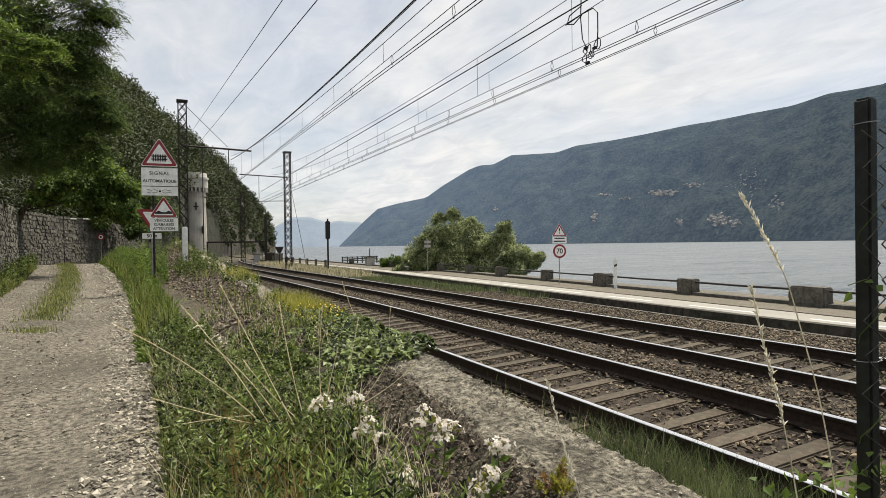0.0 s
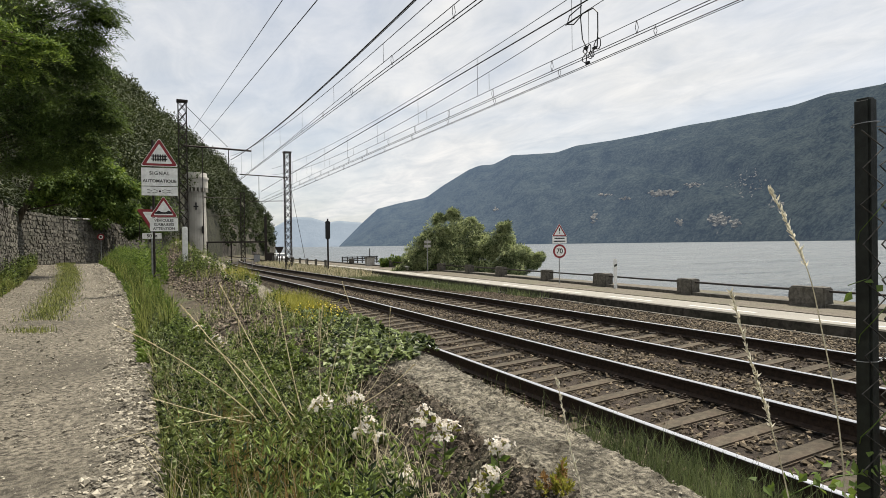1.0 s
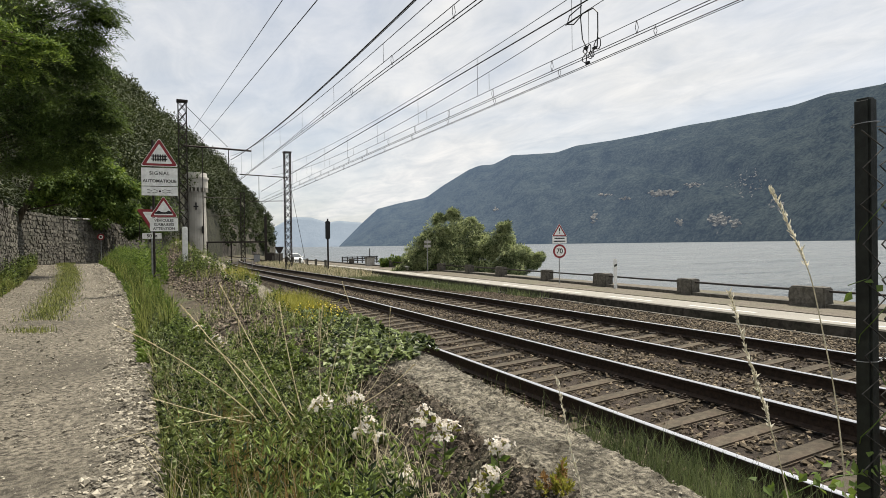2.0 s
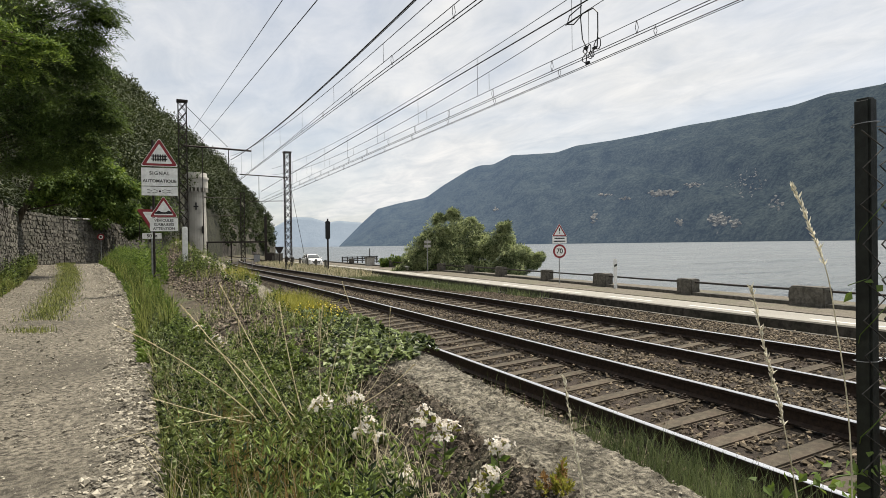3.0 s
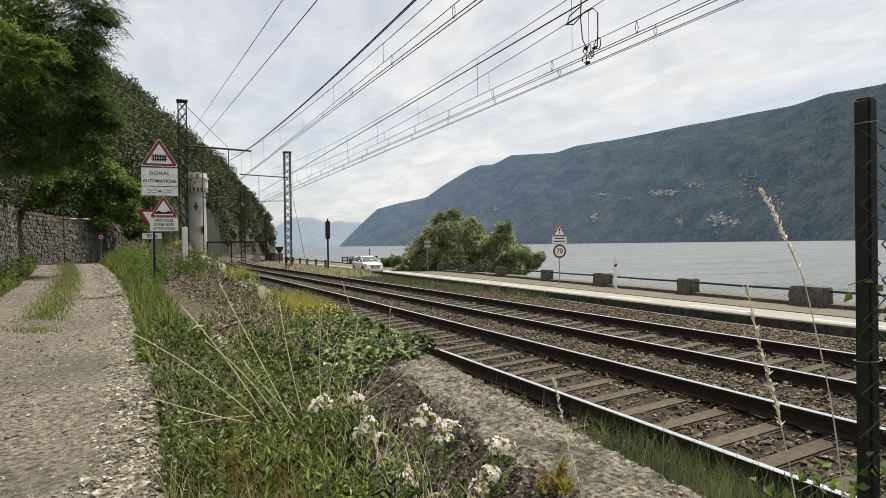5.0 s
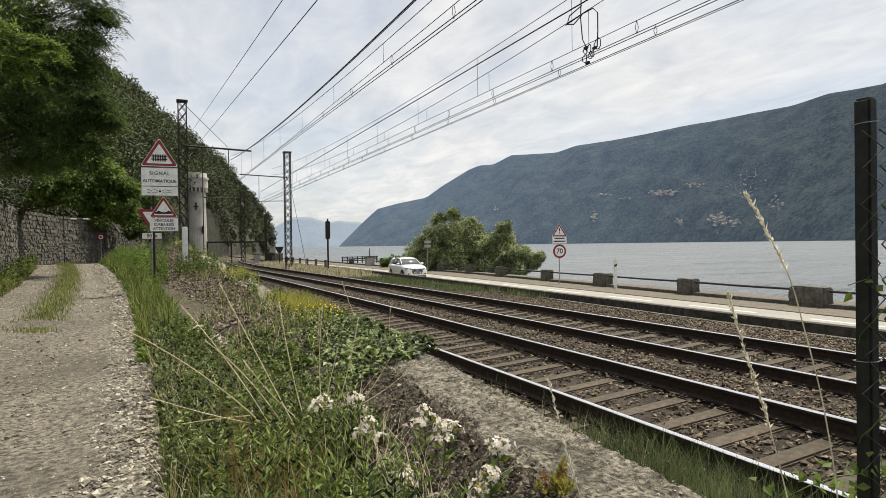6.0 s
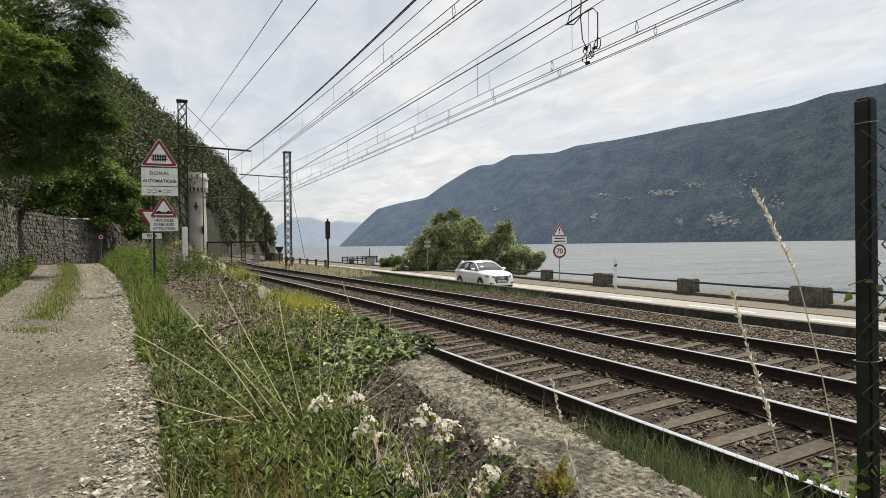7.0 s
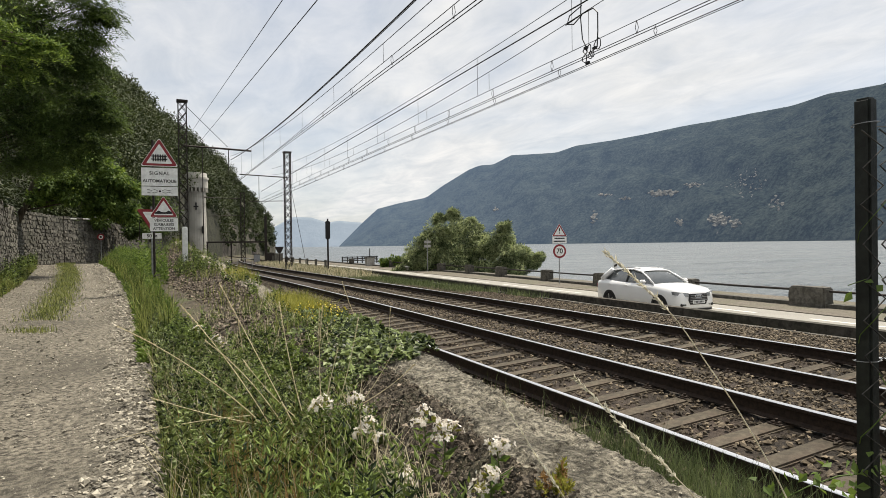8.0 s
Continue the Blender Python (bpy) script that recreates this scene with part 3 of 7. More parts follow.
def make_sleepers():
    bm = bmesh.new()
    box(bm, -1.22, 1.22, -0.11, 0.11, -0.2, 0.0, 0.018)
    body = bm_mesh("sleeper", bm, M_SLEEPER)
    bm = bmesh.new()
    box(bm, -0.17, 0.17, -0.075, 0.075, 0.0, 0.014, 0.004)
    for s in (-0.115, 0.115):
        box(bm, s - 0.035, s + 0.035, -0.05, 0.05, 0.012, 0.03, 0.006)
        tube(bm, [(s, 0, 0.02), (s, 0, 0.058)], 0.017, 6)
    plate = bm_mesh("rail_plate", bm, M_RAILRUST)
    rng = random.Random(4)
    for track in (0, 1):
        (xa, za), (xb, zb) = RAILS[2 * track], RAILS[2 * track + 1]
        lean = math.degrees(math.atan2(zb - za, xb - xa))
        for i in range(int((80 + 9) / 0.6)):
            y = -9 + i * 0.6
            ob = new("sleeper", body)
            turn = -math.degrees(math.atan((shift(y + 0.5) - shift(y - 0.5))))
            ob.matrix_basis = pose((xa + xb) / 2 + shift(y), y + rng.uniform(-0.02, 0.02), (za + zb) / 2 - 0.187, 0, -lean, turn + rng.uniform(-0.5, 0.5))
            tagged(ob, "brown stained concrete railway sleeper in the ballast", "sleeper", "sleepers of the two tracks")
            if y < 30:
                for s in (-0.7525, 0.7525):
                    pl = new("rail_plate", plate)
                    pl.parent = ob
                    pl.location = (s, 0, 0)


make_sleepers()


def ballast_z(x, y):
    xr = x - shift(y)
    z = np.interp(xr, [2.6, 3.2, 3.75, 4.34, 5.85, 8.05, 9.56, 10.4, 12.7, 14.4], [-0.42, -0.40, -0.22, -0.19, -0.09, -0.23, -0.14, -0.16, -0.36, -0.50])
    return float(z)


def make_ballast():
    ys = np.concatenate([np.arange(-12, 16, 0.16), np.arange(16, 92, 0.8)])
    us = np.linspace(2.75, 14.6, 86)
    v = [(u + shift(y), y, ballast_z(u + shift(y), y) - 0.03 + 0.035 * fnoise(u, y, 5.0) + 0.02 * fnoise(u, y, 13, 4.0)) for y in ys for u in us]
    n = len(us)
    f = [(j * n + i, j * n + i + 1, (j + 1) * n + i + 1, (j + 1) * n + i) for j in range(len(ys) - 1) for i in range(n - 1)]
    tagged(new("ballast_bed", np_mesh("ballast_bed", v, f, M_BALLAST, True)), "bed of brown crushed stone under the tracks", "ballast", kind="structure")


make_ballast()


def stone_field(name, X, Y, Z, size, material, label, category, rng, flat=0.7):
    """Loose broken stones, one joined mesh."""
    n = len(X)
    base = np.array([(1, 0, 0), (0, 1, 0), (-1, 0, 0), (0, -1, 0), (0, 0, 1), (0, 0, -1)], float)
    v = np.repeat(base[None], n, 0) * rng.uniform(0.55, 1.25, (n, 6, 1)) + rng.normal(0, 0.16, (n, 6, 3))
    a = rng.uniform(0, 6.283, n)
    c, s = np.cos(a), np.sin(a)
    tilt = rng.normal(0, 0.5, n)
    v[:, :, 2] *= flat
    vx, vy, vz = v[:, :, 0] * rng.uniform(0.8, 1.4, (n, 1)), v[:, :, 1], v[:, :, 2]
    y2 = vy * np.cos(tilt)[:, None] - vz * np.sin(tilt)[:, None]
    z2 = vy * np.sin(tilt)[:, None] + vz * np.cos(tilt)[:, None]
    out = np.stack([vx * c[:, None] - y2 * s[:, None], vx * s[:, None] + y2 * c[:, None], z2], 2) * size[:, None, None]
    out += np.stack([X, Y, Z], 1)[:, None]
    t = np.array([(0, 1, 4), (1, 2, 4), (2, 3, 4), (3, 0, 4), (1, 0, 5), (2, 1, 5), (3, 2, 5), (0, 3, 5)])
    f = (np.arange(n)[:, None, None] * 6 + t[None]).reshape(-1, 3)
    return tagged(new(name, np_mesh(name, out.reshape(-1, 3), f, material)), label, category, kind="stuff")


def make_ballast_stones():
    rng = np.random.default_rng(11)
    n = 62000
    Yv = -1 + 30 * rng.random(n) ** 1.75
    U = rng.uniform(3.0, 14.4, n)
    on_rail = np.min([np.abs(U - r[0]) for r in RAILS], axis=0) < 0.09
    gap = np.abs((Yv + 9 + 0.3) % 0.6 - 0.3)
    track = ((U > 3.85) & (U < 6.33)) | ((U > 7.55) & (U < 10.05))
    keep = ~on_rail & ~((gap < 0.125) & track & (rng.random(n) > 0.03))
    Yv, U = Yv[keep], U[keep]
    sh = np.array([shift(y) for y in Yv])
    Z = np.array([ballast_z(u + s, y) for u, s, y in zip(U, sh, Yv)]) + rng.uniform(-0.03, 0.02, len(U))
    Z -= np.where(((U > 4.5) & (U < 5.7)) | ((U > 8.2) & (U < 9.4)), 0.015, 0)
    stone_field("ballast_stones", U + sh, Yv, Z, rng.uniform(0.022, 0.042, len(U)), M_BSTONE, "loose crushed brown and grey ballast stones", "ballast", rng)


make_ballast_stones()
make_outcrops()


# ---- kerb wall, road, verge ----
def strip(name, x0, x1, z0, z1, material, label, category, y0=-60.0, y1=260.0, follow=False):
    """A long slab beside the railway."""
    bm = bmesh.new()
    rings = []
    for y in list(np.arange(y0, 60, 2.0)) + list(np.arange(60, y1 + 1, 10.0)):
        s = road_shift(y)
        rings.append([bm.verts.new((a + s, y, b)) for a, b in ((x0, z0), (x1, z0), (x1, z1), (x0, z1))])
    for u, w in zip(rings, rings[1:]):
        for i in range(4):
            bm.faces.new((u[i], u[(i + 1) % 4], w[(i + 1) % 4], w[i]))
    bm.faces.new(rings[0])
    bm.faces.new(rings[-1][::-1])
    bmesh.ops.recalc_face_normals(bm, faces=bm.faces)
    return tagged(part(name, bm, material, None), label, category, kind="structure")


def road_shift(y):
    return 0.035 * min(max(y - 12, 0), 40) - 0.010 * max(0, y - 52) + 0.0006 * max(0, y - 100) ** 2 * 0.5


ROAD_Z = -0.77
strip("kerb", 14.55, 14.85, -0.95, -0.27, M_KERB, "dark weathered concrete kerb wall beside the road", "kerb")
strip("trim", 14.05, 14.2, -0.95, -0.455, M_DARKCONC, "pale concrete cable trough covers along the kerb", "cable trough", y1=60)
strip("road", 14.85, 20.2, -0.95, ROAD_Z, M_ASPHALT, "pale worn asphalt lake road", "road")
strip("pavement", 20.2, 25.2, -2.6, ROAD_Z + 0.03, M_VERGE, "brown gritty verge between road and parapet", "verge")


# ---- the hill with its woods ----
HILL_ROWS = [(-60, 24), (-20, 22), (-8, 16.0), (-2.9, 13.5), (-1.8, 13.0), (-0.5, 11.9), (1.1, 10.4), (2.9, 9.5), (5.0, 7.8), (6.6, 6.2), (8.0, 4.5), (9.3, 2.5), (9.8, 0.2)]


def hill_near(a):
    return float(np.interp(a, [-60, -30, -20, -15, -12, -10, -6, -2, 1.5, 5, 8, 9.8], [8.5, 13.5, 19, 26, 34, 42, 53, 62, 80, 150, 215, 240]))


def hill_far(a):
    return float(np.interp(a, [-60, -30, -10, -3, 2, 6, 9.8], [40, 60, 105, 150, 190, 240, 262]))


def hill_point(a, t):
    """A place on the hillside: azimuth in degrees, t from foot (0) to crest (1)."""
    el = float(np.interp(a, [r[0] for r in HILL_ROWS], [r[1] for r in HILL_ROWS]))
    r0, r1 = hill_near(a), hill_far(a)
    r = r0 + (r1 - r0) * t
    foot = float(np.interp(a, [-20, -6, 2, 9.8], [3.6, 3.6, 0.5, -2.2]))
    top = (math.tan(radians(el)) * r1 + EYE[2]) * 0.94 - foot
    z = foot + top * t ** 0.75
    x, y = math.sin(radians(a)) * r, math.cos(radians(a)) * r
    z += noise.fractal(Vector((x / 14, y / 14, 2.2)), 0.9, 2.1, 5) * 0.07 * top * math.sin(math.pi * min(t, 1)) + 0
    return x, y, z


def make_hill():
    az = np.linspace(-60, 9.8, 170)
    ts = np.linspace(0, 1.0, 40)
    v = [hill_point(a, t) for t in ts for a in az]
    n = len(az)
    f = [(j * n + i, j * n + i + 1, (j + 1) * n + i + 1, (j + 1) * n + i) for j in range(len(ts) - 1) for i in range(n - 1)]
    soil = mat("wood_soil", (0.012, 0.014, 0.008), (0.045, 0.046, 0.026), 0.6, 0.95, 0, 1.0, 1.2, bump_dist=0.5)
    m = mat("cliff_rock", (0.02, 0.018, 0.014), (0.115, 0.103, 0.085), 0.9, 0.95, 0, 1.0, 1.2, stain=(0.04, 0.05, 0.02), stain_scale=0.1, stain_amount=0.9, bump_dist=0.6)
    me = np_mesh("hillside", v, f, soil, True)
    me.materials.append(m)
    cliff = [1 if az[i] > 5.2 and ts[j] < 0.85 else 0 for j in range(len(ts) - 1) for i in range(n - 1)]
    me.polygons.foreach_set("material_index", np.array(cliff[:len(me.polygons)], np.int32))
    tagged(new("hillside", me), "steep rocky hillside dropping to the lake", "hill", kind="structure")
    # woods: crowns with many leaf tufts, one joined mesh
    rng = np.random.default_rng(21)
    C, R = [], []
    for i in range(1750):
        a = rng.uniform(-14, 9.6) if i > 200 else rng.uniform(-50, -10)
        t = rng.random() ** 0.9
        # the cliff over the tunnel stays half bare
        if (a > 5.6 and t < 0.75 and rng.random() < 0.25) or (a > 8 and rng.random() < 0.35) or (1.2 < a < 5.2 and t < 0.2):
            continue
        x, y, z = hill_point(a, t)
        if math.hypot(x, y) < 50:
            continue
        r = (1.2 + 2.4 * rng.random() ** 1.5) * (0.6 if a > 6 else 1)
        if t > 0.9:
            r *= 0.75
        # a crown is a heap of leafy tufts
        for _ in range(7):
            d = rng.normal(size=3)
            d /= np.linalg.norm(d)
            C.append((x + d[0] * r * 0.62, y + d[1] * r * 0.62, z + r * 0.75 + abs(d[2]) * r * 0.6))
            R.append(r * rng.uniform(0.38, 0.6))
    C, R = np.array(C), np.array(R)
    near = np.hypot(C[:, 0], C[:, 1]) < 105
    v, f = join([clumps(C[near], R[near], 50, 0.37, 0.24, 0.85, 0.2, rng, 0.75, 0.25), clumps(C[~near], R[~near], 28, 0.56, 0.34, 0.85, 0.2, rng, 0.75, 0.25)])
    tagged(new("hill_woods", np_mesh("hill_woods", v, f, M_DARKLEAF)), "dense dark green woods on the steep hillside", "woods", kind="stuff")
    # thicket over the wall top and the near slope
    C, R = [], []
    for i in range(330):
        if i < 110:
            y = rng.uniform(14, 56)
            x, z = wall_x(y) - rng.uniform(0.9, 1.9), 4.3 + rng.uniform(-0.1, 0.8) - 0.012 * max(0, y - 26)
        else:
            x, y, z = hill_point(rng.uniform(-16, -1.5), rng.uniform(0, 0.45))
            if math.hypot(x, y) > 75 or y < 14:
                continue
            z += rng.uniform(0, 1.2)
        C.append((x, y, z))
        R.append(rng.uniform(0.5, 0.95) if i < 110 else rng.uniform(0.6, 1.35))
    v, f = clumps(np.array(C), np.array(R), 200, 0.24, 0.12, 0.85, 0.5, rng, 0.55)
    tagged(new("slope_thicket", np_mesh("slope_thicket", v, f, M_DARKLEAF)), "dark leafy thicket hanging over the stone wall", "thicket", kind="stuff")


make_hill()


def tree(name, x, y, z, height, lean, clump_list, mats, leaf, per, label, category, rng, group="", droop=0.4, trunk_r=0.16, squash=0.75, pinnate=None):
    """A tree: tapered trunk, limbs to each clump of the crown, leaves in uneven tufts."""
    e = empty(name, pose(x, y, z), label, category, group)
    bm = bmesh.new()
    top = Vector((lean[0], lean[1], height * 0.8))
    trunk = [Vector((0, 0, -0.2)), top * 0.3 + Vector((0.1, -0.05, 0)), top * 0.65 + Vector((-0.1, 0.1, 0)), top]
    tube(bm, trunk, trunk_r, 8, trunk_r * 0.3)
    part("trunk", bm, M_BARK, e, smooth=True)
    bm = bmesh.new()
    for c in clump_list:
        c3 = Vector(c[:3])
        k = min(0.9, max(0.15, c3.z / max(0.1, top.z) * 0.6))
        s = top * k
        m1 = s.lerp(c3, 0.5) + Vector((0, 0, 0.12 * (c3 - s).length))
        tube(bm, [s, m1, c3], trunk_r * 0.3, 5, 0.015)
    part("limb_work", bm, M_BARK, e, smooth=True)
    C, R = np.array([c[:3] for c in clump_list]), np.array([c[3] for c in clump_list])
    # break each clump into tufts
    tufts = 14
    d = unit(rng.normal(size=(len(C) * tufts, 3)))
    tc = np.repeat(C, tufts, 0) + d * (np.repeat(R, tufts) * rng.uniform(0.35, 1.0, len(d)))[:, None] * [1, 1, squash]
    tr = np.repeat(R, tufts) * rng.uniform(0.3, 0.56, len(d))
    v, f = clumps(tc, tr, per, leaf[0], leaf[1], 0.8, droop, rng, 0.3)
    if pinnate:
        v, f = join([(v, f), sprays(C, R * 1.05, *pinnate, rng)])
    put(new("crown", np_mesh("crown", v, f, mats)), e)
    return e


def make_lake_tree():
    rng = np.random.default_rng(5)
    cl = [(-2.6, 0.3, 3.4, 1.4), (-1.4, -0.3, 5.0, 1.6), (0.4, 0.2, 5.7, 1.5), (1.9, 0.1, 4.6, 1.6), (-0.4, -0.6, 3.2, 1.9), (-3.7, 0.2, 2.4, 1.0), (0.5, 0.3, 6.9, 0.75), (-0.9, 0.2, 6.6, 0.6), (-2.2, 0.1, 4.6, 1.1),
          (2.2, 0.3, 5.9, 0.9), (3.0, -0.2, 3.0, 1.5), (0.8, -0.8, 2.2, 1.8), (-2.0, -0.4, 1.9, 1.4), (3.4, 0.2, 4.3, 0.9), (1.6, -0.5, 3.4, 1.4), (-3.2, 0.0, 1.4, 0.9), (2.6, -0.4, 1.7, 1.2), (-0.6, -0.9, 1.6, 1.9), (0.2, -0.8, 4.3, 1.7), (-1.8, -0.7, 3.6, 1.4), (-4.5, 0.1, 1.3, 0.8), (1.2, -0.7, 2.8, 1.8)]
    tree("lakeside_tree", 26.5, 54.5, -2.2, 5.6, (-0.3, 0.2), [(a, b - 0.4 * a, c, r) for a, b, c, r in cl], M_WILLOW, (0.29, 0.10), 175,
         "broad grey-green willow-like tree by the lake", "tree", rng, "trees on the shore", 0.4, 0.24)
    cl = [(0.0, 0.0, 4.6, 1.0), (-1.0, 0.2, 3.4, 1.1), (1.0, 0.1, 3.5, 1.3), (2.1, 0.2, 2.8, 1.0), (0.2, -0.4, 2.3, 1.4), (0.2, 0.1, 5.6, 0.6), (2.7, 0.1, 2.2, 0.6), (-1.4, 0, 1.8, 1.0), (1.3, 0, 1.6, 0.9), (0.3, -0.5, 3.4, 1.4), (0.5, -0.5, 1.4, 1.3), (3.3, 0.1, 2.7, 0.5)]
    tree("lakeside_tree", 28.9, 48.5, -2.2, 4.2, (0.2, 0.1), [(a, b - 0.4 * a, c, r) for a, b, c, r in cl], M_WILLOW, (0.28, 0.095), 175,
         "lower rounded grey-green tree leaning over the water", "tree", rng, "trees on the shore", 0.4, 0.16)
    cl = [(0, 0, 0.9, 0.9), (-1.6, 0.3, 0.6, 0.8), (1.4, -0.2, 1.0, 0.9), (-2.9, 0.2, 0.4, 0.6), (2.6, -0.3, 1.2, 0.8)]
    tree("shore_bush", 26.6, 65.0, -1.4, 1.2, (0, 0), [(a, b - 0.4 * a, c + 0.7, r) for a, b, c, r in cl], M_FRESH, (0.28, 0.12), 110,
         "low bright green bush behind the parapet", "bush", rng, "", 0.3, 0.06)


make_lake_tree()


def make_hill_trees():
    rng = np.random.default_rng(9)
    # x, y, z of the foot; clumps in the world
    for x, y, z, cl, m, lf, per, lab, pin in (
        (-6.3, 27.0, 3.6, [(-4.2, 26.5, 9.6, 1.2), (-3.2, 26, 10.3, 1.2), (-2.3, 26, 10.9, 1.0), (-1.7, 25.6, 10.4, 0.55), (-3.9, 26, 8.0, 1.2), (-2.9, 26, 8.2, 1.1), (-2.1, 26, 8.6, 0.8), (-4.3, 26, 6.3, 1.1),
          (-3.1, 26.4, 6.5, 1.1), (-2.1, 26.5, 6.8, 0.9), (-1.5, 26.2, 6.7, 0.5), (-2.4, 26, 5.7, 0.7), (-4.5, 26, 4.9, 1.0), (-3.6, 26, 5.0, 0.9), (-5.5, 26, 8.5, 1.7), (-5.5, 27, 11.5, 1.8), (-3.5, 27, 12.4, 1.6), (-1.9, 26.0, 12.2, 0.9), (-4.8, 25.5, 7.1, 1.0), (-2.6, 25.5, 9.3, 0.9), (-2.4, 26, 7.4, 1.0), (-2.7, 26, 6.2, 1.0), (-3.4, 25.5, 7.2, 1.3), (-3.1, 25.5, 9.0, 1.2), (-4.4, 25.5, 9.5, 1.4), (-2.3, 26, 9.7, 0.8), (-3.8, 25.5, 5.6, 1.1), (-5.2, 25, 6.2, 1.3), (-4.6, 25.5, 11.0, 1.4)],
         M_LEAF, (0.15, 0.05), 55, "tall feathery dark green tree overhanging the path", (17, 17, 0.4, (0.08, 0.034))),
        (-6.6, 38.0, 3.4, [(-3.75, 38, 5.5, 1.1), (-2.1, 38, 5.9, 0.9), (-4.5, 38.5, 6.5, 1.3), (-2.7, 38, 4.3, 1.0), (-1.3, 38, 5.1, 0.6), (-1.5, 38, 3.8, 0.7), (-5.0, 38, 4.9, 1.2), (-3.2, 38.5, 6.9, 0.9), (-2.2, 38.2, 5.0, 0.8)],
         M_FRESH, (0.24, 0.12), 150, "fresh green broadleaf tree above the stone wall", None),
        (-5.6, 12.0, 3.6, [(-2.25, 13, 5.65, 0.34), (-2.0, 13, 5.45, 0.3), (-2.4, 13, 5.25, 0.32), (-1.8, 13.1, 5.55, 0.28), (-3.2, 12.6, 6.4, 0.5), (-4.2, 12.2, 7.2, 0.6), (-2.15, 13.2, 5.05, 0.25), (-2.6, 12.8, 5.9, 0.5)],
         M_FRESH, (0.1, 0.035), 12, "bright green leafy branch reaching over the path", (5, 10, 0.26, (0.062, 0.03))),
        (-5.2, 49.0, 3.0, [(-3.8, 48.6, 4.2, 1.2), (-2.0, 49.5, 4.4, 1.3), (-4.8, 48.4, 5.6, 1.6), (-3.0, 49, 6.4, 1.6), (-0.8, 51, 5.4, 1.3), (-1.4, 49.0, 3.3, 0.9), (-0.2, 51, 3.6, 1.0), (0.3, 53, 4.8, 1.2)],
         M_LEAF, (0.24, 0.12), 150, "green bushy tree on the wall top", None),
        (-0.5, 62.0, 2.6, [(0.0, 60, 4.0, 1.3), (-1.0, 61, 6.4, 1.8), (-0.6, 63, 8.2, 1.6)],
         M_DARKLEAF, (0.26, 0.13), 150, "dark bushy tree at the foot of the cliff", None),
    ):
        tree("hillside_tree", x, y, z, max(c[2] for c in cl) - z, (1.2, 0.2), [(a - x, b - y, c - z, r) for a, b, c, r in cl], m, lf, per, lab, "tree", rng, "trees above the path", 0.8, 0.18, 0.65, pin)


make_hill_trees()


# ---- stone walls ----
def make_retaining_wall():
    bm = bmesh.new()
    rings = []
    pts = []
    for (xa, ya), (xb, yb) in zip(WALL_LINE, WALL_LINE[1:]):
        n = max(1, int(math.hypot(xb - xa, yb - ya)))
        pts += [(xa + (xb - xa) * i / n, ya + (yb - ya) * i / n) for i in range(n)]
    pts.append(WALL_LINE[-1])
    for x, y in pts:
        top = 4.0 - 0.006 * max(0, y - 26) * 2
        rings.append([bm.verts.new(c) for c in ((x - 0.06, y, -0.5), (x - 0.45, y, top), (x - 1.2, y, top), (x - 1.2, y, -0.5))])
    for u, w in zip(rings, rings[1:]):
        for i in range(4):
            bm.faces.new((u[i], u[(i + 1) % 4], w[(i + 1) % 4], w[i]))
    bmesh.ops.recalc_face_normals(bm, faces=bm.faces)
    wall = part("wall_west", bm, M_MORTAR, None)
    tagged(wall, "old grey rubble-stone retaining wall beside the path", "wall", kind="structure")
    return wall, pts


WALL_WEST, WALL_PTS = make_retaining_wall()


def bank_width(y):
    return 1.0 + 0.55 * min(1, max(0, (y - 5) / 5))


